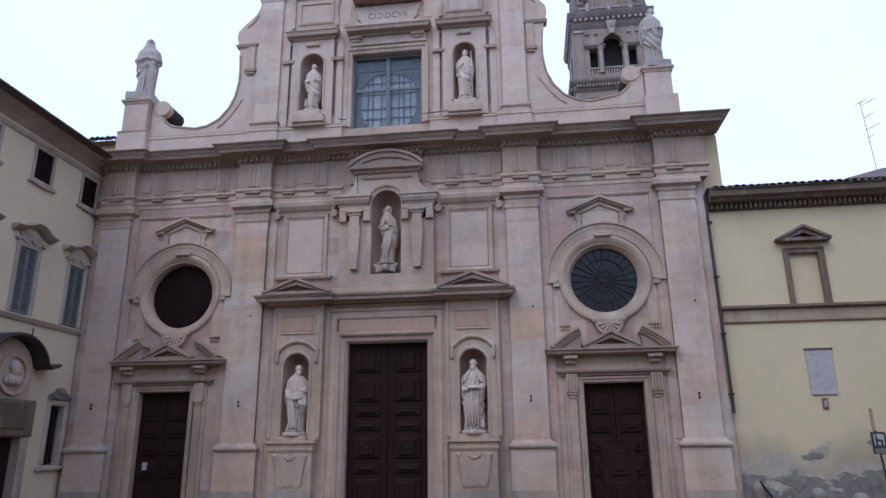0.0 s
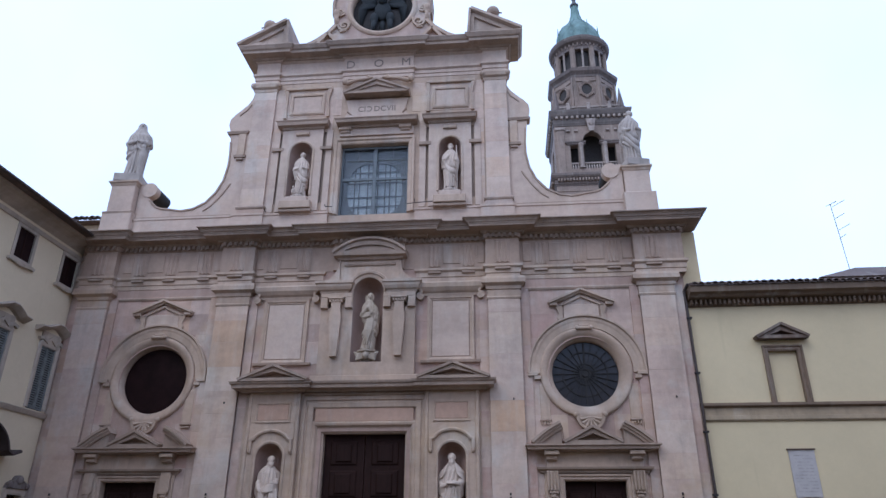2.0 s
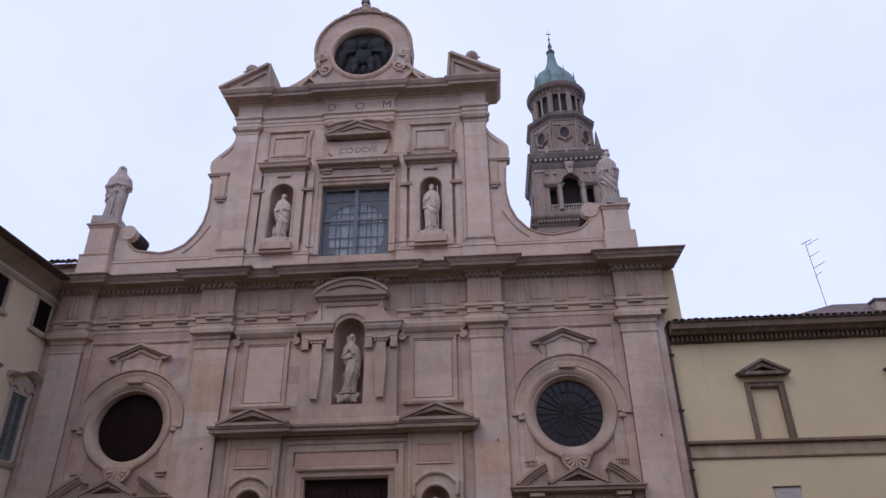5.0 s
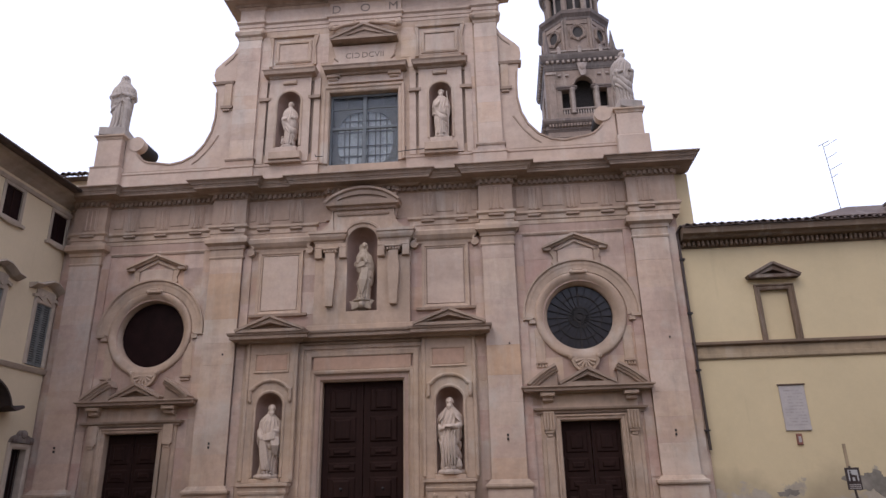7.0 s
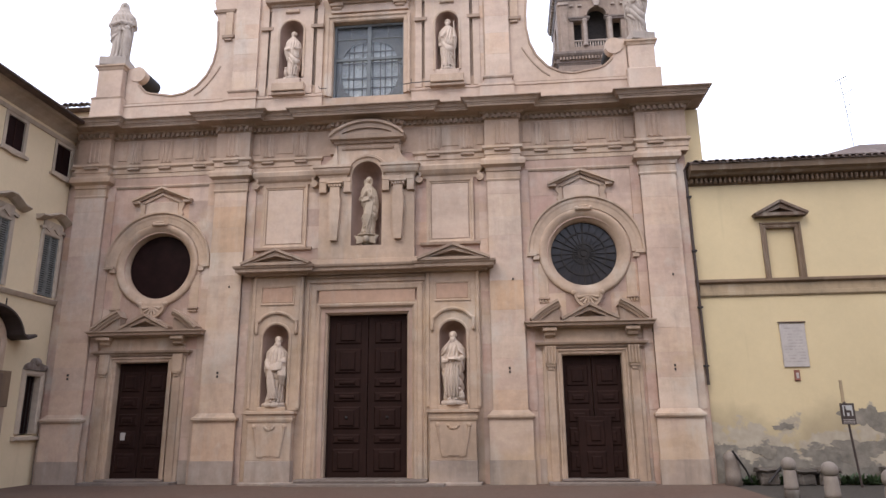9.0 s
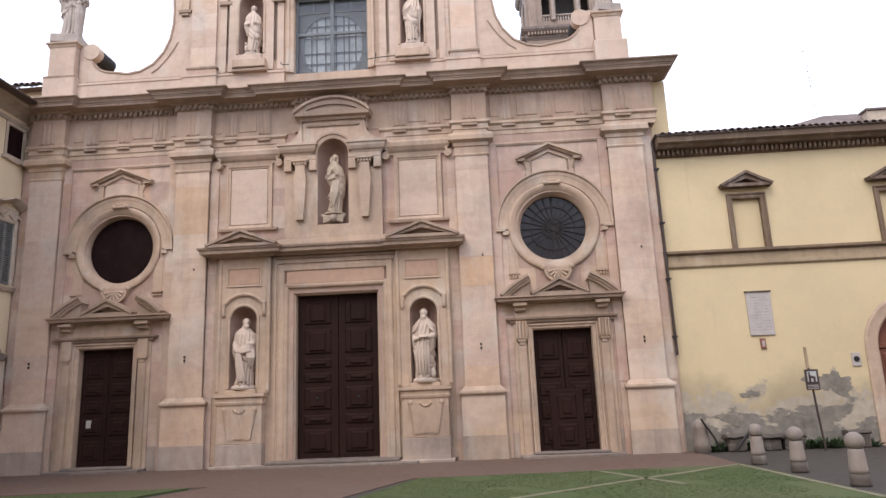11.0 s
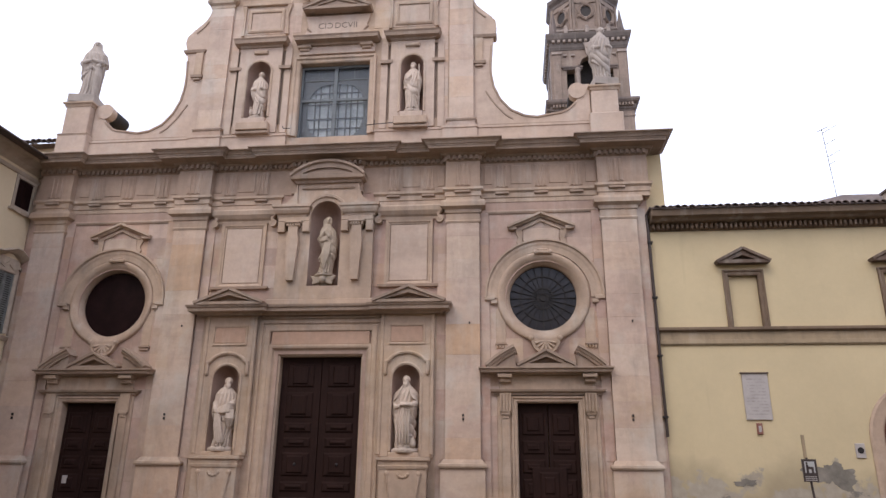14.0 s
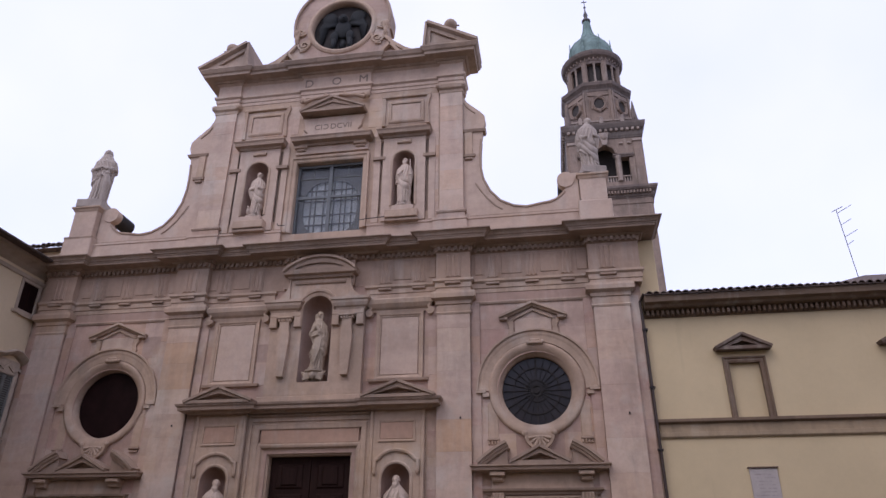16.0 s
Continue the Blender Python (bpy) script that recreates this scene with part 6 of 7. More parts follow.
blob(bm, (0.03, -0.16, 22.55), (0.36, 0.14, 0.50), 16)
blob(bm, (0.03, -0.28, 23.02), (0.20, 0.16, 0.22), 14)
tube(bm, [(0.03, -0.34, 23.02), (0.14, -0.46, 22.94)], [0.09, 0.02], 8)
for e in (-1, 1):
    blob(bm, (0.03 + e * 0.62, -0.14, 23.18), (0.34, 0.12, 0.36), 14)
    for k in range(7):
        tube(bm, [(0.03 + e * 0.30, -0.16, 22.85), (0.03 + e * (0.60 + 0.06 * k), -0.17, 23.30 - 0.10 * k), (0.03 + e * (0.70 + 0.03 * k), -0.13, 22.72 - 0.16 * k)], [0.14, 0.12, 0.05], 8, 0.5)
    blob(bm, (0.03 + e * 0.34, -0.22, 22.10), (0.18, 0.12, 0.30), 12)
    tube(bm, [(0.03 + e * 0.34, -0.20, 21.95), (0.03 + e * 0.36, -0.20, 21.62), (0.03 + e * 0.46, -0.24, 21.46)], [0.14, 0.10, 0.05], 10)
tube(bm, [(0.03, -0.10, 22.1), (0.03, -0.10, 21.55)], [0.10, 0.14], 10, 0.4)
tagged(part("bird_sculpture", bm, M_BRONZE, None, "dark bronze spread-winged bird sculpture in the round opening", True), category="sculpture")

# ---------------------------------------------------------------- bell tower
TX, TY = 15.08, 49.9
tower = thing("bell_tower", "tall stone bell tower with arcaded belfry and green copper dome", "bell tower", (TX, TY, 0))


def square(half):
    return [(TX - half, TY - half), (TX + half, TY - half), (TX + half, TY + half), (TX - half, TY + half)]


def ngon(r, n, turn=0.0):
    return [(TX + r * math.cos(radians(turn) + 2 * math.pi * i / n), TY + r * math.sin(radians(turn) + 2 * math.pi * i / n)) for i in range(n)]


def storey(bm, plan, z0, z1):
    lo, hi = [[bm.verts.new((x, y, z)) for x, y in plan] for z in (z0, z1)]
    n = len(plan)
    for i in range(n):
        bm.faces.new((lo[i], lo[(i + 1) % n], hi[(i + 1) % n], hi[i]))
    bm.faces.new(lo[::-1]), bm.faces.new(hi)


def ledge(bm, plan, prof):
    sweep_plan(bm, plan, prof, True)


part("shaft", one(storey, square(4.4), 0, 39.7), M_TOWER, tower)
bm = bmesh.new()
ledge(bm, square(4.4), [(-0.2, 39.2), (0.05, 39.2), (0.12, 39.35), (0.20, 39.4), (0.20, 39.9), (0.50, 40.1), (0.62, 40.3), (0.62, 40.55), (-0.2, 40.8)])
low = part("lower_cornice", bm, M_TOWER_DARK, tower)
bm = bmesh.new()
for k in range(26):
    x = TX - 4.35 + 8.7 * (k + 0.5) / 26
    box(bm, x - 0.09, x + 0.09, TY - 4.95, TY - 4.5, 39.62, 39.95)
    y = TY - 4.35 + 8.7 * (k + 0.5) / 26
    box(bm, TX - 4.95, TX - 4.5, y - 0.09, y + 0.09, 39.62, 39.95)
tagged(part("dentils", bm, M_TOWER, low), kind="stuff")
part("string_course", one(ledge, square(4.4), [(-0.2, 38.5), (0.08, 38.5), (0.08, 38.7), (-0.2, 38.7)]), M_TOWER, tower)

# belfry: front face with a three-part arched opening
FY = TY - 4.2
bel_holes = [arch_outline(TX - 1.05, TX + 1.05, 41.5, 45.2), [(TX - 2.55, 41.5), (TX - 1.65, 41.5), (TX - 1.65, 44.6), (TX - 2.55, 44.6)], [(TX + 1.65, 41.5), (TX + 2.55, 41.5), (TX + 2.55, 44.6), (TX + 1.65, 44.6)]]
part("belfry_front", one(lambda m: plate(m, [(TX - 4.2, 40.6), (TX + 4.2, 40.6), (TX + 4.2, 47.7), (TX - 4.2, 47.7)], bel_holes, FY, FY + 0.8)), M_TOWER, tower)
for e in (-1, 1):
    bm = bmesh.new()
    plate(bm, [(-4.2 + 0.8, 40.6), (4.2, 40.6), (4.2, 47.7), (-3.4, 47.7)], [arch_outline(-1.05, 1.05, 41.5, 45.2), [(-2.55, 41.5), (-1.65, 41.5), (-1.65, 44.6), (-2.55, 44.6)], [(1.65, 41.5), (2.55, 41.5), (2.55, 44.6), (1.65, 44.6)]], 0, 0.8)
    bmesh.ops.rotate(bm, verts=bm.verts[:], cent=(0, 0, 0), matrix=Matrix.Rotation(radians(90), 3, "Z"))
    bmesh.ops.translate(bm, verts=bm.verts[:], vec=(TX - 3.4 if e < 0 else TX + 4.2, TY, 0))
    part("belfry_side", bm, M_TOWER, tower)
part("belfry_back", one(box, TX - 3.4, TX + 3.4, TY + 3.4, TY + 4.2, 40.6, 47.7), M_TOWER, tower)
# Added solid behind the arches, its dark colour standing for the shade inside.
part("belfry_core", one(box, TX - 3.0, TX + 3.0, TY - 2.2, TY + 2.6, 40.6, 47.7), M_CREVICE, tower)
for x in (TX - 1.34, TX + 1.34):
    bm = bmesh.new()
    lathe(bm, x, FY - 0.05, [(0.30, 41.5), (0.30, 41.7), (0.23, 41.78), (0.20, 44.2), (0.24, 44.35), (0.32, 44.6), (0.32, 44.75)], 14)
    part("column", bm, M_TOWER_PALE, tower)
for x0, x1 in ((TX - 2.8, TX - 1.05), (TX + 1.05, TX + 2.8)):
    bm = bmesh.new()
    run(bm, x0, x1, [(-0.1, 44.62), (0.15, 44.62), (0.18, 44.75), (0.28, 44.85), (0.28, 45.0), (-0.1, 45.05)], FY)
    part("impost", bm, M_TOWER_DARK, tower)
bm = bmesh.new()
sweep_face(bm, arc(TX, 45.2, 1.05, 0, 180, 24), [(0.0, FY + 0.1), (0.0, FY - 0.12), (-0.22, FY - 0.16), (-0.26, FY - 0.1), (-0.26, FY + 0.1)])
part("arch_band", bm, M_TOWER, tower)
bm = bmesh.new()
plate(bm, [(14.82, 46.25), (15.34, 46.25), (15.64, 47.9), (14.52, 47.9)], [], FY - 0.4, FY + 0.1)
blob(bm, (15.1, FY - 0.35, 47.4), (0.42, 0.25, 0.5), 12)
part("keystone", bm, M_TOWER_PALE, tower)
for x0, x1 in ((TX - 2.53, TX - 1.67), (TX - 1.0, TX + 1.0), (TX + 1.67, TX + 2.53)):
    bm = bmesh.new()
    n = max(3, round((x1 - x0) / 0.27))
    for k in range(n):
        x = x0 + (x1 - x0) * (k + 0.5) / n
        lathe(bm, x, FY + 0.1, [(0.07, 41.5), (0.10, 41.75), (0.05, 42.0), (0.07, 42.15)], 8)
    box(bm, x0 - 0.05, x1 + 0.05, FY, FY + 0.2, 42.15, 42.28)
    part("balustrade", bm, M_TOWER_PALE, tower)
for x in (TX - 3.6, TX + 3.6):
    part("corner_strip", one(block, x - 0.45, x + 0.45, FY - 0.12, FY, 40.8, 46.9, 0.03), M_TOWER, tower)
    part("corner_cap", one(block, x - 0.55, x + 0.55, FY - 0.25, FY, 46.6, 46.95, 0.05), M_TOWER_PALE, tower)
part("side_strip", one(box, TX - 4.32, TX - 4.2, TY - 4.2, TY - 3.3, 40.8, 46.9), M_TOWER, tower)
for x in (12.4, 13.3, 16.9, 17.8):
    part("small_bracket", one(block, x - 0.2, x + 0.2, FY - 0.22, FY, 46.35, 46.6, 0.05), M_TOWER_PALE, tower)
bm = bmesh.new()
ledge(bm, square(4.2), [(-0.3, 47.2), (0.06, 47.2), (0.10, 47.4), (0.14, 47.5), (0.14, 48.1), (0.36, 48.35), (0.44, 48.5), (0.54, 48.9), (0.56, 49.15), (-0.3, 49.4)])
main = part("main_cornice", bm, M_TOWER_DARK, tower)
for k in range(14):
    d = -4.2 + 8.4 * (k + 0.5) / 14
    for q in (0, 1):
        bm = bmesh.new()
        if q == 0:
            block(bm, TX + d - 0.15, TX + d + 0.15, TY - 4.62, TY - 4.2, 48.05, 48.42, 0.06)
        else:
            box(bm, TX - 4.62, TX - 4.2, TY + d - 0.15, TY + d + 0.15, 48.05, 48.42)
        part("modillion", bm, M_TOWER_PALE, main)
# balustrade round the terrace, with corner obelisks
bm = bmesh.new()
for k in range(24):
    d = -3.6 + 7.2 * (k + 0.5) / 24
    for x, y in ((TX + d, TY - 3.75), (TX - 3.75, TY + d), (TX + 3.75, TY + d)):
        lathe(bm, x, y, [(0.08, 49.35), (0.12, 49.6), (0.06, 49.9), (0.08, 50.0)], 6)
for x0, x1, y0, y1 in ((-3.85, 3.85, -3.87, -3.63), (-3.87, -3.63, -3.6, 3.6), (3.63, 3.87, -3.6, 3.6)):
    box(bm, TX + x0, TX + x1, TY + y0, TY + y1, 50.0, 50.2)
part("terrace_balustrade", bm, M_TOWER_PALE, tower)
for d in (-2.4, 0.0, 2.4):
    bm = bmesh.new()
    block(bm, TX + d - 0.22, TX + d + 0.22, TY - 4.0, TY - 3.6, 49.3, 50.35, 0.03)
    blob(bm, (TX + d, TY - 3.8, 50.5), (0.22, 0.2, 0.24), 10)
    part("balustrade_post", bm, M_TOWER_PALE, tower)
for x, y in ((-3.75, -3.75), (3.75, -3.75), (3.75, 3.75), (-3.75, 3.75)):
    bm = bmesh.new()
    lathe(bm, TX + x, TY + y, [(0.55, 49.3), (0.55, 49.9), (0.42, 50.0), (0.05, 52.6)], 4)
    part("obelisk", bm, M_TOWER_DARK, tower)

# octagon with round windows
OA = 3.72
octo = ngon(OA / math.cos(radians(22.5)), 8, 22.5)
drum = part("octagon", one(storey, octo, 49.2, 54.9), M_TOWER, tower)
for k in (4, 5, 6, 7, 0):
    a = radians(45 * k)
    bm = bmesh.new()
    rot = Matrix.Rotation(a + math.pi / 2, 3, "Z")

    def turned(b, rot=rot, a=a):
        bmesh.ops.rotate(b, verts=b.verts[:], cent=(0, 0, 0), matrix=rot)
        bmesh.ops.translate(b, verts=b.verts[:], vec=(TX + OA * math.cos(a), TY + OA * math.sin(a), 0))
        return b

    sweep_face(bm, circle(0, 52.6, 0.62, 24, 0.80), [(0.02, 0.1), (0.02, -0.2), (-0.08, -0.26), (-0.16, -0.18), (-0.26, -0.26), (-0.32, -0.12), (-0.32, 0.1)], True)
    blob(bm, (0, -0.16, 53.62), (0.26, 0.14, 0.2), 10)
    blob(bm, (0, -0.14, 51.55), (0.22, 0.12, 0.22), 10)
    for e in (-1, 1):
        blob(bm, (e * 0.8, -0.1, 52.1), (0.16, 0.12, 0.3), 8)
        block(bm, e * 1.40 - 0.14, e * 1.40 + 0.14, -0.16, 0, 50.0, 54.5, 0.03)
        block(bm, e * 1.02 - 0.05, e * 1.02 + 0.05, -0.07, 0, 50.6, 53.4, 0.02)
    block(bm, -1.2, -0.45, -0.12, 0, 53.8, 54.0, 0.02)
    block(bm, 0.45, 1.2, -0.12, 0, 53.8, 54.0, 0.02)
    part("round_window", turned(bm), M_TOWER, drum)
    part("dark_pane", turned(one(lambda m: plate(m, circle(0, 52.6, 0.61, 24, 0.79), [], -0.03, 0.05))), M_CREVICE, drum)
bm = bmesh.new()
ledge(bm, octo, [(-0.3, 54.5), (0.06, 54.5), (0.10, 54.8), (0.25, 55.0), (0.42, 55.2), (0.50, 55.6), (-0.3, 56.2)])
part("octagon_cornice", bm, M_TOWER_DARK, drum)

# round lantern
# Dark solid drum: the shade between the piers is in its colour.
bm = bmesh.new()
storey(bm, ngon(2.6, 32), 55.8, 60.2)
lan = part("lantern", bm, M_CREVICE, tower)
part("lantern_base", one(ledge, ngon(3.2, 32), [(-0.6, 55.6), (0.12, 55.6), (0.12, 56.3), (0.0, 56.5), (-0.6, 56.5)]), M_TOWER, lan)
for k in range(8):
    a = radians(22.5 + 45 * k)
    c, s = math.cos(a), math.sin(a)
    bm = bmesh.new()
    lathe(bm, TX + 3.05 * c, TY + 3.05 * s, [(0.40, 56.3), (0.36, 56.5), (0.36, 59.3), (0.44, 59.6)], 10)
    part("pier", bm, M_TOWER, lan)
    a = radians(45 * k)
    c, s = math.cos(a), math.sin(a)
    bm = bmesh.new()
    lathe(bm, TX + 3.1 * c, TY + 3.1 * s, [(0.2, 56.4), (0.13, 56.6), (0.12, 59.0), (0.2, 59.25)], 10)
    part("lantern_column", bm, M_TOWER_PALE, lan)
bm = bmesh.new()
ledge(bm, ngon(3.15, 40), [(-0.5, 59.3), (0.05, 59.3), (0.08, 59.6), (0.14, 59.7), (0.14, 60.0), (0.55, 60.3), (0.68, 60.6), (0.72, 60.9), (-0.5, 61.3)])
part("lantern_cornice", bm, M_TOWER_DARK, lan)
bm = bmesh.new()
for k in range(40):
    a = 2 * math.pi * k / 40
    box(bm, TX + 3.35 * math.cos(a) - 0.08, TX + 3.35 * math.cos(a) + 0.08, TY + 3.35 * math.sin(a) - 0.08, TY + 3.35 * math.sin(a) + 0.08, 59.75, 60.1)
tagged(part("dentils", bm, M_TOWER, lan), kind="stuff")
# copper dome
prof = [(3.05, 60.7), (3.0, 61.2), (2.78, 61.4), (2.74, 62.4), (2.66, 63.2), (2.44, 64.0), (2.0, 64.8), (1.42, 65.4), (1.02, 65.85), (0.76, 66.5), (0.56, 67.3), (0.44, 68.2), (0.36, 68.9)]
dome = part("dome", one(lathe, TX, TY, prof, 32), M_VERDIGRIS, tower, "ribbed green copper dome", True)
for k in range(8):
    a = radians(22.5 + 45 * k)
    c, s = math.cos(a), math.sin(a)
    part("rib", one(tube, [(TX + r * 1.01 * c, TY + r * 1.01 * s, z) for r, z in prof[2:]], 0.10, 8), M_VERDIGRIS, dome)
    bm = bmesh.new()
    lathe(bm, TX + 2.75 * c, TY + 2.75 * s, [(0.28, 61.2), (0.26, 62.4), (0.2, 62.9), (0.08, 63.3), (0.1, 63.5), (0.03, 64.5)], 8)
    part("dome_finial", bm, M_VERDIGRIS, dome)
part("spire", one(lathe, TX, TY, [(0.36, 68.8), (0.58, 69.0), (0.58, 69.2), (0.30, 69.5), (0.22, 69.9), (0.30, 70.2), (0.10, 70.9), (0.06, 71.4), (0.17, 71.6), (0.05, 71.8), (0.03, 73.2)], 14), M_LEAD, tower)
part("spire_cross", one(box, TX - 0.35, TX + 0.35, TY - 0.04, TY + 0.04, 72.55, 72.65), M_IRON, tower)

tower.location = (TX + 0.3, TY, -0.3)  # the whole tower

# ---------------------------------------------------------------- yellow building beside the church
yb = thing("yellow_building", "yellow plastered building with flaking base and tiled roof", "building", (18, 0.1, 0))
YB = 0.07
WX = (13.40, 17.98, 22.56)
AX, AR = 17.93, 1.22  # portal middle and clear radius
yh = [[(c - 0.48, 6.05), (c + 0.48, 6.05), (c + 0.48, 7.78), (c - 0.48, 7.78)] for c in WX]
yh.append(arch_outline(AX - AR - 0.06, AX + AR + 0.06, 0.0, 2.85))
part("wall", one(lambda m: plate(m, [(10.67, 0), (27.0, 0), (27.0, 9.54), (10.67, 9.54)], yh, YB, 0.6)), M_YELLOW, yb)
for c in WX:
    bw = part("blind_window", one(block, c - 0.5, c + 0.5, YB + 0.12, 0.4, 6.02, 7.8, 0.01), M_YELLOW_CLEAN, yb, "walled-up window with a brown stone frame")
    bm = bmesh.new()
    sweep_face(bm, [(c - 0.44, 6.12), (c - 0.44, 7.74), (c + 0.44, 7.74), (c + 0.44, 6.12)], [(0.0, YB + 0.12), (0.0, YB - 0.03), (0.05, YB - 0.05), (0.10, YB - 0.04), (0.13, YB - 0.08), (0.17, YB - 0.08), (0.17, YB + 0.02)])
    part("window_frame", bm, M_FRAME, bw)
    bm = bmesh.new()
    pediment(bm, c - 0.78, c + 0.78, 8.10, 8.52, -0.24, YB + 0.02, 0.12)
    part("pediment", bm, M_BROWN_TRIM, bw)
for z0, z1, o in ((5.97, 6.10, 0.15), (5.56, 5.72, 0.08)):
    bm = bmesh.new()
    run(bm, 10.74, 26.9, [(-0.05, z0), (o * 0.5, z0), (o, z0 + 0.05), (o, z1), (-0.05, z1 + 0.03)], YB)
    part("string_course", bm, M_FRAME if z0 > 5.9 else M_OCHRE_TRIM, yb)
part("string_band", one(block, 10.74, 26.9, YB - 0.04, YB + 0.02, 5.72, 5.98, 0.005), M_OCHRE_TRIM, yb)
bm = bmesh.new()
sweep_plan(bm, [(10.70, YB), (27.0, YB)], [(-0.05, 9.24), (0.03, 9.24), (0.05, 9.28), (0.06, 9.30), (0.06, 9.44), (0.36, 9.48), (0.42, 9.55), (0.56, 9.60), (0.58, 9.80), (-0.05, 9.86)])
ev = part("eaves_cornice", bm, M_FRAME, yb, "dark projecting eaves cornice with small brackets")
for k in range(108):
    x = 10.72 + 16.2 * (k + 0.5) / 108
    part("eaves_bracket", one(block, x - 0.042, x + 0.042, YB - 0.20, YB - 0.05, 9.28, 9.45, 0.02), M_FRAME, ev)
bm = bmesh.new()
storey(bm, [(10.72, -0.56), (27, -0.56), (27, 9.0), (10.72, 9.0)], 9.80, 9.84)
for v in bm.verts:
    v.co.z += max(0, v.co.y + 0.56) * 0.30
yroof = part("roof", bm, M_TILE_JOINED, yb)


def tile_mesh():
    """One half-round clay tile, lying along y and rising with the roof."""
    bm = bmesh.new()
    n = 6
    rings = []
    for y, r in ((0.0, 0.105), (0.44, 0.085)):
        for q in (1.0, 0.82):
            rings.append([bm.verts.new((r * q * math.cos(math.pi * i / n), y, r * q * math.sin(math.pi * i / n) + y * 0.30)) for i in range(n + 1)])
    a, ai, b, bi = rings
    for i in range(n):
        bm.faces.new((a[i], a[i + 1], b[i + 1], b[i]))
        bm.faces.new((ai[i + 1], ai[i], bi[i], bi[i + 1]))
        bm.faces.new((a[i + 1], a[i], ai[i], ai[i + 1]))
    me = bpy.data.meshes.new("roof_tile")
    bm.to_mesh(me)
    bm.free()
    me.materials.append(M_TILE)
    return me


TILE = tile_mesh()
for row in range(3):
    for k in range(74):
        ob = new("roof_tile", TILE)
        ob.parent = yroof
        ob.location = (10.84 + k * 0.218 + rnd.uniform(-0.015, 0.015), -0.62 + row * 0.38 + rnd.uniform(-0.02, 0.02), 9.795 + row * 0.115 + rnd.uniform(-0.008, 0.012))
        ob.rotation_euler = (0, 0, rnd.uniform(-0.04, 0.04))
# grey cement repairs where the plaster has fallen
def r_phase(seed, f):
    return (seed * 2.399 + f * f * 1.713) % 6.283


def ragged(cx_, cz_, rx, rz, seed):
    out = []
    for k in range(150):
        a = 2 * math.pi * k / 150
        w = 1.0
        for f, amp in ((2, 0.22), (3, 0.18), (5, 0.14), (8, 0.11), (13, 0.05), (21, 0.035), (34, 0.02)):
            w += amp * math.sin(f * a + r_phase(seed, f))
        out.append((cx_ + rx * w * math.cos(a), max(0.05, cz_ + rz * w * math.sin(a))))
    return out


for k, (px, pz, rx, rz) in enumerate(((15.15, 1.85, 0.58, 0.34), (14.75, 0.90, 0.75, 0.30), (12.75, 1.62, 0.26, 0.10), (12.1, 0.92, 0.36, 0.16))):
    part("cement_patch", one(plate, ragged(px, pz, rx, rz, 40 + k), [], YB - 0.006 - 0.003 * k, YB + 0.01 + 0.002 * k), M_CEMENT, yb)
# portal
bm = bmesh.new()
sweep_face(bm, [(AX + AR, 0.0), *arc(AX, 2.85, AR, 0, 180, 28), (AX - AR, 0.0)], [(0.0, 0.3), (0.0, YB - 0.02), (-0.06, YB - 0.06), (-0.34, YB - 0.08), (-0.40, YB - 0.04), (-0.40, YB + 0.02)])
ap = part("arched_portal", bm, M_TRIM, yb, "round-arched stone gateway")
dl = part("gate_leaf", one(lambda m: plate(m, arch_outline(AX - AR - 0.02, AX + AR + 0.02, 0.02, 2.85), [], 0.30, 0.38)), M_DOOR_RED, ap, "reddish-brown wooden gate")
for e in (-1, 1):
    for z0, z1 in ((0.3, 1.3), (1.5, 2.7)):
        part("gate_panel", one(block, AX + e * 0.6 - 0.42, AX + e * 0.6 + 0.42, 0.26, 0.31, z0, z1, 0.04), M_DOOR_RED, ap)
part("gate_rail", one(block, AX - AR, AX + AR, 0.25, 0.31, 2.82, 2.98, 0.02), M_DOOR_RED, ap)
# wall fittings
pq = part("wall_plaque", one(block, 12.98, 13.72, YB - 0.05, YB, 3.36, 4.70, 0.01), M_PLAQUE)
tagged(pq, "pale marble plaque with faint engraved lines on the yellow wall", "plaque")
part("plaque_cap", one(block, 12.95, 13.75, YB - 0.09, YB, 4.70, 4.74, 0.01), M_BROWN_TRIM, pq)
for k in range(12):
    z = 4.52 - k * 0.092
    w = 0.26 if k == 0 else 0.30 - 0.05 * rnd.random()
    part("text_line", one(box, 13.35 - w, 13.35 + w, YB - 0.053, YB - 0.045, z, z + 0.03), M_LETTER, pq)
rb = part("enamel_tag", one(block, 13.24, 13.40, YB - 0.06, YB, 2.95, 3.27, 0.02), M_RED)
tagged(rb, "small red-brown enamel tag under the plaque", "tag")
part("tag_centre", one(block, 13.28, 13.36, YB - 0.066, YB - 0.05, 3.02, 3.19, 0.004), M_LETTER, rb)
bp = part("doorbell_plate", one(block, 15.86, 16.12, YB - 0.04, YB, 2.32, 2.72, 0.01), M_PLAQUE)
tagged(bp, "small grey entry plate beside the gateway", "entry plate")
part("button", one(lambda m: plate(m, circle(15.99, 2.53, 0.085, 18), [], YB - 0.055, YB - 0.03)), M_IRON, bp)

# higher roof with aerial behind
hb = thing("rear_building", "pale building with a dark low roof behind the yellow one", "building", (27, 20, 0))
part("wall", one(box, 23.4, 36, 16.5, 26, 0, 16.2), M_PALE_TRIM, hb)
bm = bmesh.new()
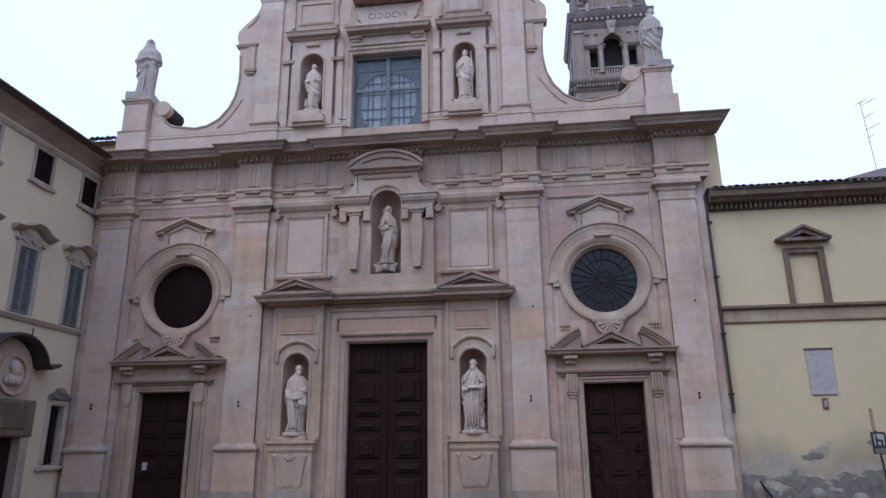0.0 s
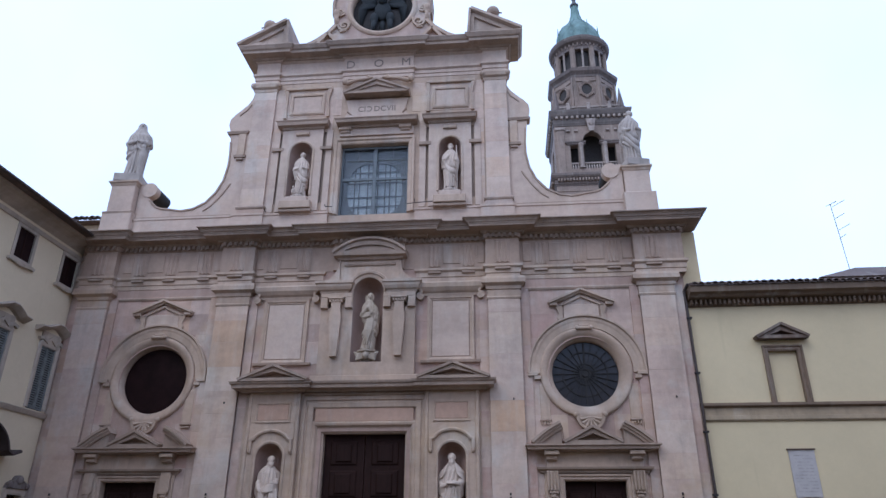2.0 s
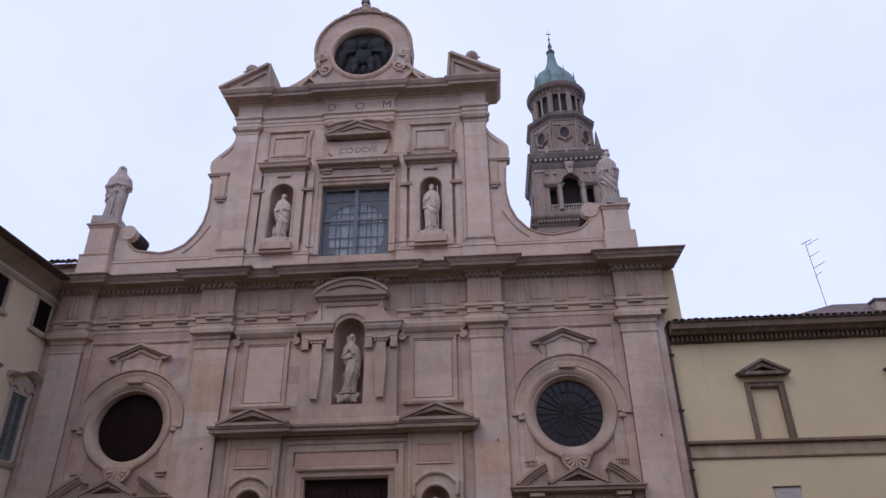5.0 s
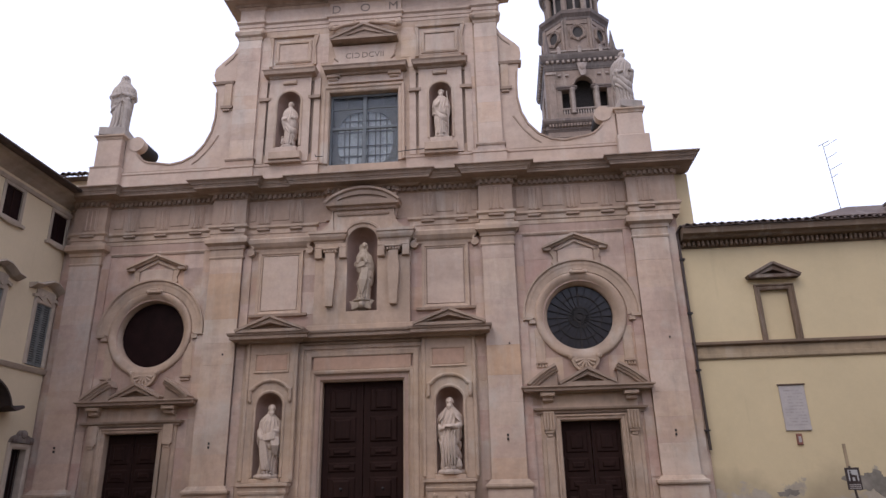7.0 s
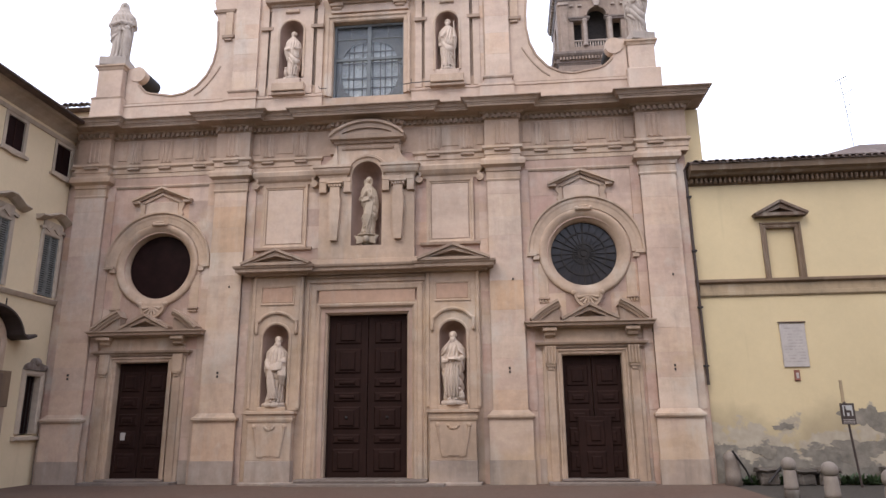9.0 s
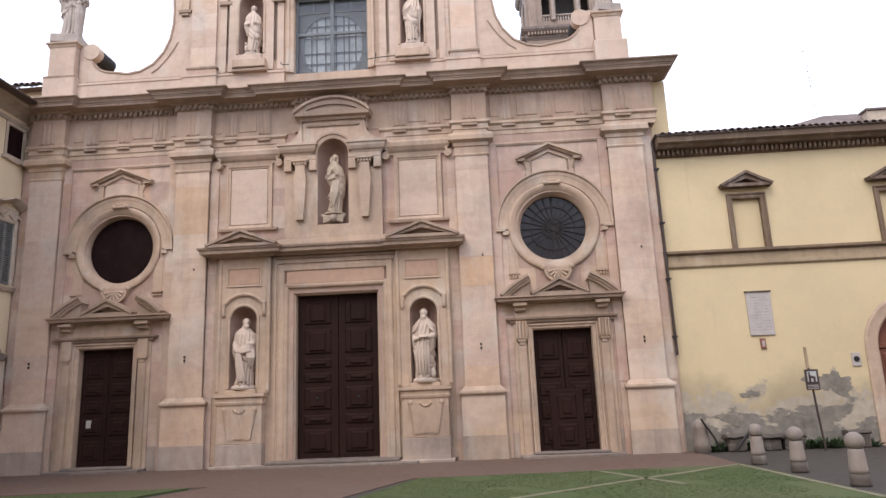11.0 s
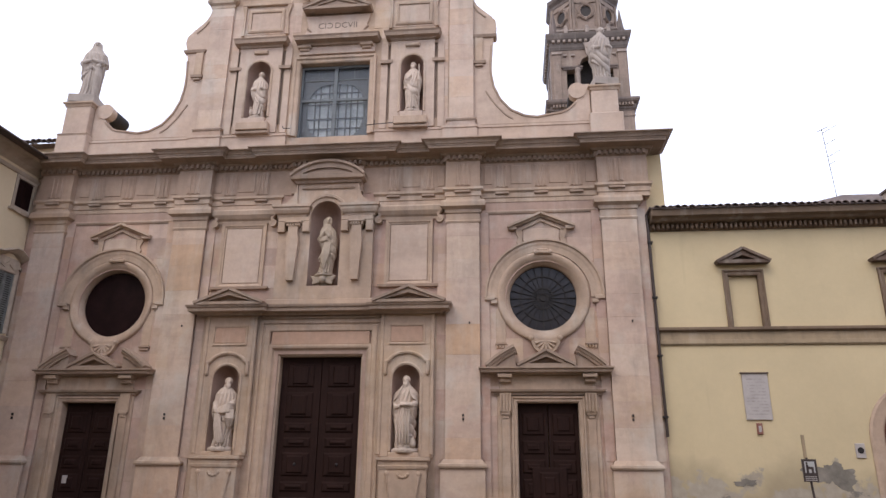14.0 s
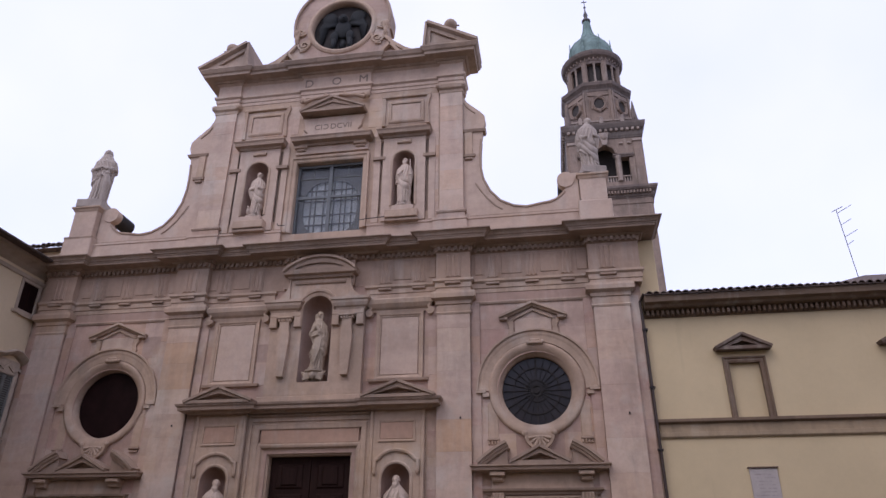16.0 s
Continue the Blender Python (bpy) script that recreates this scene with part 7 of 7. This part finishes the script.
v = [bm.verts.new(p) for p in ((22.6, 15.9, 16.15), (36.6, 15.9, 16.15), (36.6, 26.6, 16.15), (22.6, 26.6, 16.15), (25.3, 17.2, 17.15), (36.6, 17.2, 17.15), (36.6, 25, 17.15), (25.3, 25, 17.15))]
for f in ((0, 1, 5, 4), (1, 2, 6, 5), (2, 3, 7, 6), (3, 0, 4, 7), (4, 5, 6, 7), (3, 2, 1, 0)):
    bm.faces.new([v[i] for i in f])
part("roof", bm, M_TILE_JOINED, hb)
part("parapet", one(box, 27.0, 36, 15.8, 16.4, 16.15, 16.75), M_PALE_TRIM, hb)
part("parapet_coping", one(box, 26.9, 36, 15.7, 16.5, 16.75, 16.87), M_TILE_JOINED, hb)
bm = bmesh.new()
tube(bm, [(25.1, 17.4, 16.6), (24.85, 17.3, 21.4)], 0.020, 6)
an = part("aerial", bm, M_IRON)
tagged(an, "thin metal television aerial on a mast", "aerial")
for z, w in ((21.2, 0.75), (20.4, 0.55), (19.6, 0.7), (19.1, 0.35)):
    part("aerial_rod", one(tube, [(24.9, 17.3, z), (24.9 + w, 17.1, z + w * 0.5)], 0.016, 6), M_IRON, an)
part("aerial_rod", one(tube, [(24.6, 17.35, 21.3), (25.2, 17.2, 21.55)], 0.02, 6), M_IRON, an)

# ---------------------------------------------------------------- ochre house on the other side
oh = thing("ochre_house", "pale ochre plastered house with shuttered windows and deep eaves", "house", (-12, -8, 0))
LX = -10.8


def on_left(bm):
    """Turns a piece built facing -y, with x along the wall, so that it faces +x at the house wall."""
    for v in bm.verts:
        x, y, z = v.co
        v.co = (LX - y, x, z)
    return bm


def left(name, fn, mat, parent=oh, label="", smooth=False):
    bm = bmesh.new()
    fn(bm)
    return part(name, on_left(bm), mat, parent, label, smooth)


ROWS = [-0.70 - 2.37 * k for k in range(6)]  # window axes along the wall
lh = []
for c in ROWS:
    lh.append([(c - 0.36, 10.38), (c + 0.50, 10.38), (c + 0.50, 11.48), (c - 0.36, 11.48)])
    lh.append([(c - 0.40, 6.05), (c + 0.44, 6.05), (c + 0.44, 8.16), (c - 0.40, 8.16)])
lh.append([(-1.07, 1.56), (-0.31, 1.56), (-0.31, 3.47), (-1.07, 3.47)])
lh.append([(-4.46, 0.0), (-2.14, 0.0), (-2.14, 2.46), (-4.46, 2.46)])
left("wall", lambda m: plate(m, [(-16.0, 0), (-0.10, 0), (-0.10, 12.2), (-16.0, 12.2)], lh, 0.0, 0.5), M_OCHRE)
part("house_body", one(box, -20, LX - 0.51, -16, -0.1, 0, 12.2), M_OCHRE, oh)
for c in ROWS:
    w = left("attic_window", lambda m: sweep_face(m, [(c - 0.32, 10.42), (c + 0.46, 10.42), (c + 0.46, 11.44), (c - 0.32, 11.44)], [(0.0, 0.2), (0.0, -0.03), (-0.12, -0.03), (-0.12, 0.02)], True), M_PALE_TRIM, oh, "small square attic window with a pale surround")
    left("window_sill", lambda m: sweep_face(m, [(c - 0.54, 10.26), (c - 0.36, 10.28), (c - 0.12, 10.24), (c + 0.07, 10.23), (c + 0.26, 10.24), (c + 0.50, 10.28), (c + 0.68, 10.26)], [(0.05, 0.02), (0.05, -0.12), (-0.04, -0.10), (-0.04, 0.02)]), M_PALE_TRIM, w)
    left("dark_pane", lambda m: box(m, c - 0.32, c + 0.46, 0.035, 0.065, 10.42, 11.44), M_GLASS_DARK, w)
    left("pane_bar", lambda m: box(m, c + 0.05, c + 0.09, 0.015, 0.035, 10.42, 11.44), M_DOOR, w)
    w = left("shuttered_window", lambda m: sweep_face(m, [(c - 0.36, 6.08), (c - 0.36, 8.12), (c + 0.40, 8.12), (c + 0.40, 6.08)], [(0.0, 0.2), (0.0, -0.04), (0.05, -0.06), (0.14, -0.06), (0.16, -0.03), (0.16, 0.02)]), M_PALE_TRIM, oh, "tall window with closed grey louvred shutters")

    def hood(m):
        path = [(c - 0.86, 8.62), (c - 0.55, 8.66), (c - 0.30, 8.76), (c - 0.05, 8.88), (c + 0.20, 8.88), (c + 0.42, 8.78), (c + 0.62, 8.66), (c + 0.92, 8.62)]
        sweep_face(m, path, [(0.07, 0.02), (0.07, -0.30), (0.03, -0.32), (-0.03, -0.22), (-0.08, -0.12), (-0.10, 0.02)])
        low_path = [(c - 0.62, 8.32), (c - 0.42, 8.38), (c - 0.2, 8.28), (c, 8.44), (c + 0.24, 8.28), (c + 0.46, 8.38), (c + 0.66, 8.32)]
        sweep_face(m, low_path, [(0.05, 0.02), (0.05, -0.10), (-0.05, -0.10), (-0.05, 0.02)])

    left("wavy_hood", hood, M_PALE_TRIM, w)
    left("hood_field", lambda m: block(m, c - 0.46, c + 0.50, -0.05, 0.02, 8.12, 8.62, 0.01), M_PALE_TRIM, w)
    for a, b in ((c - 0.36, c + 0.01), (c + 0.03, c + 0.40)):
        sh = left("shutter", lambda m: sweep_face(m, [(a, 6.08), (b, 6.08), (b, 8.12), (a, 8.12)], [(0.0, 0.0), (0.0, 0.05), (0.05, 0.05), (0.05, 0.0)], True), M_SHUTTER, w)
        for k in range(26):
            z = 6.14 + k * 0.0745

            def slat(m):
                q = [m.verts.new(p) for p in ((a + 0.05, 0.045, z + 0.05), (b - 0.05, 0.045, z + 0.05), (b - 0.05, 0.0, z), (a + 0.05, 0.0, z), (a + 0.05, 0.045, z + 0.062), (b - 0.05, 0.045, z + 0.062), (b - 0.05, 0.0, z + 0.012), (a + 0.05, 0.0, z + 0.012))]
                for f in ((0, 1, 2, 3), (7, 6, 5, 4), (0, 4, 5, 1), (3, 2, 6, 7), (0, 3, 7, 4), (1, 5, 6, 2)):
                    m.faces.new([q[i] for i in f])

            if c > -6:
                left("slat", slat, M_SHUTTER, w)
    # Dark sheet that paints in the shade behind the slats.
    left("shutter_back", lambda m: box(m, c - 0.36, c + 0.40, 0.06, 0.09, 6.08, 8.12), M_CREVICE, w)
left("string_course", lambda m: run(m, -15.9, -0.11, [(-0.02, 5.84), (0.06, 5.84), (0.10, 5.90), (0.14, 5.98), (-0.02, 6.03)], 0.0), M_PALE_TRIM)
left("eaves_cornice", lambda m: run(m, -15.9, -0.11, [(-0.02, 11.55), (0.05, 11.55), (0.08, 11.62), (0.08, 11.68), (-0.02, 11.70), (0.0, 11.82), (0.18, 11.95), (0.38, 12.05), (0.52, 12.08), (0.55, 12.16), (-0.02, 12.24)], 0.0, 0.3), M_PALE_TRIM)
lr = part("roof", one(lambda m: sweep_plan(m, [(LX, -16.0), (LX, -0.9)], [(0.80, 12.17), (0.80, 12.27), (-4.5, 14.2), (-9.2, 12.4), (-9.2, 12.28)])), M_TILE_JOINED, oh)
part("gutter", one(tube, [(LX + 0.82, -16.0, 12.20), (LX + 0.82, -0.95, 12.20)], 0.06, 10), M_COPPER, oh)
part("rear_wing", one(box, -18, -11.05, 1.0, 8, 0, 13.6), M_OCHRE, oh)
bm = bmesh.new()
v = [bm.verts.new(p) for p in ((-18.4, 0.6, 13.6), (-10.9, 0.6, 13.6), (-10.9, 8.4, 13.6), (-18.4, 8.4, 13.6), (-16.0, 4.4, 15.6), (-13.4, 4.4, 15.6))]
for f in ((0, 1, 5, 4), (1, 2, 5), (2, 3, 4, 5), (3, 0, 4), (3, 2, 1, 0)):
    bm.faces.new([v[i] for i in f])
rw = part("rear_roof", bm, M_TILE_JOINED, oh)
for k in range(30):
    ob = new("roof_tile", TILE)
    ob.parent = rw
    ob.location = (-11.0 - k * 0.22, 0.52, 13.66 + rnd.uniform(-0.02, 0.03))
# small arched window low down
sw = left("low_window", lambda m: sweep_face(m, [(-1.02, 1.60), (-1.02, 3.42), (-0.36, 3.42), (-0.36, 1.60)], [(0.0, 0.25), (0.0, -0.06), (0.06, -0.09), (0.16, -0.09), (0.18, -0.04), (0.18, 0.02)]), M_PALE_TRIM, oh, "narrow dark window with a carved stone surround")
left("dark_pane", lambda m: box(m, -1.02, -0.36, 0.2, 0.23, 1.6, 3.42), M_GLASS_DARK, sw)
left("window_sill", lambda m: block(m, -1.32, -0.10, -0.16, 0.02, 1.40, 1.52, 0.02), M_PALE_TRIM, sw)


def crest(m):
    plate(m, [(-1.2, 3.60), (-0.2, 3.60), (-0.28, 3.76), (-0.45, 3.84), *arc(-0.69, 3.80, 0.2, 0, 180, 10), (-0.95, 3.84), (-1.12, 3.76)], [], -0.14, 0.02)
    for d in (-0.4, 0.4):
        blob(m, (-0.69 + d, -0.12, 3.70), (0.1, 0.08, 0.1), 8)
    blob(m, (-0.69, -0.14, 3.86), (0.13, 0.1, 0.13), 10)


left("carved_crest", crest, M_TOWER_DARK, sw)
for x in (-0.85, -0.69, -0.53):
    left("grille_bar", lambda m: tube(m, [(x, 0.05, 1.6), (x, 0.05, 3.42)], 0.014, 6), M_IRON, sw)
# side doorway with roundel and curved hood
PC = -3.3
sd = left("side_portal", lambda m: sweep_face(m, [(-4.4, 0.0), (-4.4, 2.4), (-2.2, 2.4), (-2.2, 0.0)], [(0.0, 0.3), (0.0, -0.08), (0.1, -0.12), (0.30, -0.12), (0.34, -0.04), (0.34, 0.02)]), M_TRIM, oh, "stone doorway with carved roundel under a curved hood")
left("door_leaf", lambda m: block(m, -4.4, -2.2, 0.2, 0.28, 0.02, 2.4, 0.01), M_DOOR, sd)
left("portal_frieze", lambda m: block(m, -4.7, -1.85, -0.18, 0.02, 2.42, 3.50, 0.03), M_FRAME, sd)
left("dark_tablet", lambda m: block(m, -4.3, -2.25, -0.22, -0.1, 2.62, 3.42, 0.03), M_BROWN_TRIM, sd)


def drum_hood(m):
    o = [*arc(PC, 4.35, 1.22, 0, 180, 24, 1.0)]
    sweep_face(m, [(PC + 1.75, 4.62), (PC + 1.42, 4.50), *o[2:-2], (PC - 1.42, 4.50), (PC - 1.75, 4.62)], [(-0.05, 0.02), (-0.05, -0.58), (-0.02, -0.62), (0.04, -0.62), (0.06, 0.02)])


left("curved_hood", drum_hood, M_HOOD, sd, "dark lead-covered curved hood")
left("roundel_wall", lambda m: plate(m, [(PC - 1.1, 3.45), (PC + 1.1, 3.45), *arc(PC, 4.35, 1.1, 0, 180, 20, 0.92)], [], -0.12, 0.02), M_TRIM, sd)
left("roundel_rim", lambda m: sweep_face(m, circle(PC + 0.28, 4.22, 0.52, 32), [(0.02, -0.1), (0.02, -0.2), (-0.10, -0.22), (-0.12, -0.1)], True), M_TRIM, sd)


def bust(m):
    blob(m, (PC + 0.28, -0.20, 4.38), (0.16, 0.14, 0.20), 14)
    blob(m, (PC + 0.28, -0.14, 4.04), (0.36, 0.12, 0.20), 14)
    blob(m, (PC + 0.28, -0.15, 4.46), (0.20, 0.13, 0.18), 12)
    for k in range(5):
        tube(m, [(PC + 0.05 + 0.11 * k, -0.22, 4.16), (PC + 0.08 + 0.09 * k, -0.24, 3.92)], [0.04, 0.05], 8)


bs = bmesh.new()
bust(bs)
bo = part("relief_bust", on_left(bs), M_STATUE, None, "white carved relief bust in a roundel over the doorway", True)
tagged(bo, category="relief")
left("lamp_spike", lambda m: tube(m, [(PC + 0.5, -0.4, 5.35), (PC + 0.5, -0.4, 5.62)], 0.02, 6), M_IRON, sd)

# ---------------------------------------------------------------- ground
def sheet(name, pts, z, mat, label, category):
    bm = bmesh.new()
    bm.faces.new([bm.verts.new((x, y, z)) for x, y in pts])
    ob = part(name, bm, mat)
    return tagged(ob, label, category, kind="structure")


sheet("ground", [(-600, -600), (600, -600), (600, 600), (-600, 600)], 0.0, M_ROAD, "worn grey cobbled square", "ground")
bm = bmesh.new()
plate(bm, [(-10.8, 0.0), (10.9, 0.0), (10.9, -3.9), (7.5, -4.15), (2.9, -4.5), (1.2, -9.0), (1.2, -26.0), (-3.8, -26.0), (-3.8, -9.0), (-1.9, -4.9), (-6.0, -5.2), (-10.8, -5.4)], [], 0.0, 0.02)
for v in bm.verts:
    v.co = (v.co.x, v.co.z, v.co.y)
tagged(part("paving", bm, M_PAVING), "reddish worn brick paving before the church", "paving", kind="structure")


def lawn(pts):
    bm = bmesh.new()
    plate(bm, pts, [], 0.0, 0.045)
    for v in bm.verts:
        v.co = (v.co.x, v.co.z, v.co.y)
    return tagged(part("lawn", bm, M_TURF), "short green lawn with worn patches", "lawn", kind="structure")


LAWN_R = [(3.1, -4.75), (7.4, -4.35), (10.6, -4.15), (11.0, -5.5), (11.1, -8.5), (11.0, -13.0), (1.7, -13.0), (1.7, -9.2)]
LAWN_L = [(-2.3, -5.15), (-6.5, -5.6), (-10.0, -5.9), (-10.0, -13.0), (-4.2, -13.0), (-4.2, -9.0)]
lawn(LAWN_R), lawn(LAWN_L)


def path_strip(a, b, w, z):
    d = Vector((b[0] - a[0], b[1] - a[1])).normalized()
    n = Vector((-d.y, d.x)) * w / 2
    bm = bmesh.new()
    count = max(1, int((Vector(b) - Vector(a)).length / 0.7))
    for k in range(count):
        p, q = Vector(a).lerp(Vector(b), k / count) + d * 0.01, Vector(a).lerp(Vector(b), (k + 1) / count) - d * 0.01
        j = rnd.uniform(-0.03, 0.03)
        lo = [(p.x + n.x, p.y + n.y + j), (p.x - n.x, p.y - n.y + j), (q.x - n.x, q.y - n.y + j), (q.x + n.x, q.y + n.y + j)]
        storey(bm, lo, 0.0, z)
    return bm


for a, b in (((10.8, -4.0), (6.2, -7.6)), ((7.35, -4.5), (8.6, -7.2)), ((6.2, -7.6), (2.2, -10.6)), ((10.75, -4.05), (11.15, -9.5))):
    tagged(part("stone_edging", path_strip(a, b, 0.15, 0.052), M_STRIP), "pale stone edging strip across the lawn", "edging", kind="structure")


def inside(x, y, poly):
    hit = False
    for (x0, y0), (x1, y1) in zip(poly, poly[1:] + poly[:1]):
        if (y0 > y) != (y1 > y) and x < (x1 - x0) * (y - y0) / (y1 - y0) + x0:
            hit = not hit
    return hit


gv, gf = [], []
g = np.random.RandomState(3)
for poly, count in ((LAWN_R, 60000), (LAWN_L, 20000)):
    xs, ys = [p[0] for p in poly], [p[1] for p in poly]
    for _ in range(count):
        x, y = g.uniform(min(xs), max(xs)), g.uniform(max(min(ys), -11.0), max(ys))
        if not inside(x, y, poly) or noise.noise((x * 0.8, y * 0.8, 3.0)) > 0.3:
            continue
        h, a, w = g.uniform(0.003, 0.010), g.uniform(0, 6.28), 0.020
        lx, ly = g.uniform(-0.07, 0.07, 2)
        k = len(gv)
        gv += [(x - w * math.cos(a), y - w * math.sin(a), 0.04), (x + w * math.cos(a), y + w * math.sin(a), 0.04), (x + lx, y + ly, 0.045 + h)]
        gf.append((k, k + 1, k + 2))
me = bpy.data.meshes.new("grass")
me.from_pydata(gv, [], gf)
me.materials.append(M_GRASS)
tagged(new("grass", me), "short uneven green grass blades", "grass", kind="stuff")

# ---------------------------------------------------------------- bollards, sign, stones and weeds along the yellow wall
bm = bmesh.new()
lathe(bm, 0, 0, [(0.166, 0.22), (0.160, 0.3), (0.140, 0.60), (0.130, 0.65), (0.10, 0.68)], 20)
shaft_me = part("bollard_shaft", bm, M_BOLLARD, None, "", True)
bol = thing("bollard", "round-headed weathered granite bollard on the road edge", "bollard", (11.30, -3.85, 0), "bollards along the road")
shaft_me.parent = bol
shaft_me.name = "shaft"
bm = bmesh.new()
lathe(bm, 0, 0, [(0.10, 0.66), (0.135, 0.68), (0.165, 0.73), (0.172, 0.79), (0.158, 0.86), (0.12, 0.92), (0.065, 0.955), (0.015, 0.965)], 20)
ft = part("foot", one(lathe, 0, 0, [(0.178, 0.0), (0.178, 0.06), (0.172, 0.12), (0.168, 0.222)], 20), M_ROUGH, None, "damp blackened foot", True)
ft.parent = bol
hd = part("head", bm, M_BOLLARD, None, "", True)
hd.parent = bol
for x, y, a in ((11.48, -5.62, 40), (11.58, -7.9, 110)):
    copy_thing(bol, pose(x, y, 0, 0, 0, a))

ws = thing("wheel_guard_stone", "low worn stone post with an iron rod by the church corner", "stone post", (10.95, -0.55, 0))
bm = bmesh.new()
lathe(bm, 10.98, -0.50, [(0.23, 0.0), (0.22, 0.3), (0.20, 0.66), (0.23, 0.72), (0.22, 0.84), (0.12, 0.93), (0.03, 0.95)], 14)
part("stone", bm, M_BOLLARD, ws, "", True)
part("rod", one(tube, [(10.95, -0.75, 0.98), (11.28, -0.72, 0.45), (11.42, -0.7, 0.1)], 0.03, 8), M_IRON, ws)
for x0, x1, h in ((11.75, 12.25, 0.5), (12.75, 13.25, 0.46), (13.35, 13.9, 0.48), (15.2, 15.75, 0.5)):
    bm = bmesh.new()
    block(bm, x0, x1, -0.50, -0.12, 0.0, h - 0.13, 0.04)
    block(bm, x0 - 0.06, x1 + 0.06, -0.55, -0.08, h - 0.13, h - 0.02, 0.05)
    bmesh.ops.subdivide_edges(bm, edges=bm.edges[:], cuts=2, use_grid_fill=True)
    for v in bm.verts:
        if v.co.z > 0.02:
            v.co += Vector(noise.noise_vector(v.co * 5.0)) * 0.045
    tagged(part("stone_block_seat", bm, M_ROUGH), "low weathered stone block against the yellow wall", "stone block", "stone blocks by the wall")
part("leaning_rod", one(tube, [(12.55, -0.5, 0.75), (12.2, -0.55, 0.4), (11.9, -0.6, 0.08)], 0.035, 8), M_IRON, None, "dark iron bar leaning near the wall")["category"] = "iron bar"

sg = thing("street_sign", "small brown information sign on a leaning post", "street sign", (14.2, -1.0, 0))
part("post", one(tube, [(14.22, -1.0, 0.0), (14.16, -0.98, 1.0), (14.10, -0.96, 2.3)], 0.032, 8), M_SIGN_DARK, sg)
part("wooden_slat", one(block, 14.05, 14.13, -0.94, -0.90, 2.2, 2.9, 0.006), M_OCHRE_TRIM, sg)
plate_ob = part("sign_plate", one(block, 13.93, 14.31, -1.04, -1.01, 1.68, 2.26, 0.006), M_SIGN_DARK, sg)
part("pictogram_field", one(block, 13.99, 14.25, -1.045, -1.035, 1.91, 2.20, 0.002), M_SIGN_WHITE, sg)
bm = bmesh.new()
box(bm, 14.02, 14.08, -1.052, -1.044, 1.90, 2.12)
box(bm, 14.07, 14.15, -1.052, -1.044, 2.00, 2.07)
box(bm, 14.15, 14.21, -1.052, -1.044, 1.90, 2.06)
box(bm, 14.02, 14.07, -1.052, -1.044, 2.13, 2.18)
part("pictogram", bm, M_SIGN_DARK, sg)
for k in range(3):
    part("text_line", one(box, 13.97, 14.27, -1.046, -1.038, 1.71 + k * 0.045, 1.73 + k * 0.045), M_LETTER, sg)


def weed(x, y, size, seed):
    r = random.Random(seed)
    bm = bmesh.new()
    for _ in range(60):
        a, el, l = r.uniform(0, 6.28), r.uniform(0.25, 1.4), size * r.uniform(0.5, 1.0)
        d = Vector((math.cos(a) * math.cos(el), math.sin(a) * math.cos(el), math.sin(el)))
        s = Vector((-math.sin(a), math.cos(a), 0)) * l * 0.13
        o = Vector((x + r.uniform(-0.12, 0.12) * size * 3, y + r.uniform(-0.1, 0.1), 0.0))
        p = [bm.verts.new(q) for q in (o, o + d * l * 0.55 + s, o + d * l + Vector((0, 0, -0.2 * l)), o + d * l * 0.55 - s)]
        bm.faces.new((p[0], p[1], p[2])), bm.faces.new((p[0], p[2], p[3]))
    tagged(part("weed", bm, M_LEAF), "dark green weeds growing at the wall foot", "weeds", "weeds along the wall")


for k, (x, s) in enumerate(((11.55, 0.42), (11.95, 0.45), (12.35, 0.5), (12.65, 0.45), (13.1, 0.3), (14.0, 0.42), (14.45, 0.5), (14.9, 0.42), (15.9, 0.35))):
    weed(x, -0.2, s, 100 + k)

# unseen walls added behind the camera: close the square, dim the lower church front
bm = bmesh.new()
box(bm, -45, 45, -40, -36, 0, 15)
tagged(part("wall_south", bm, M_OCHRE), "added plain ochre wall, out of view, closing the square", "wall", kind="structure")
bm = bmesh.new()
box(bm, 34, 38, -36, -2, 0, 13)
tagged(part("wall_east", bm, M_YELLOW_CLEAN), "added plain yellow wall, out of view, closing the square", "wall", kind="structure")
bm = bmesh.new()
box(bm, -22, -18, -36, -16.2, 0, 13)
tagged(part("wall_west", bm, M_OCHRE), "added plain ochre wall, out of view, closing the square", "wall", kind="structure")
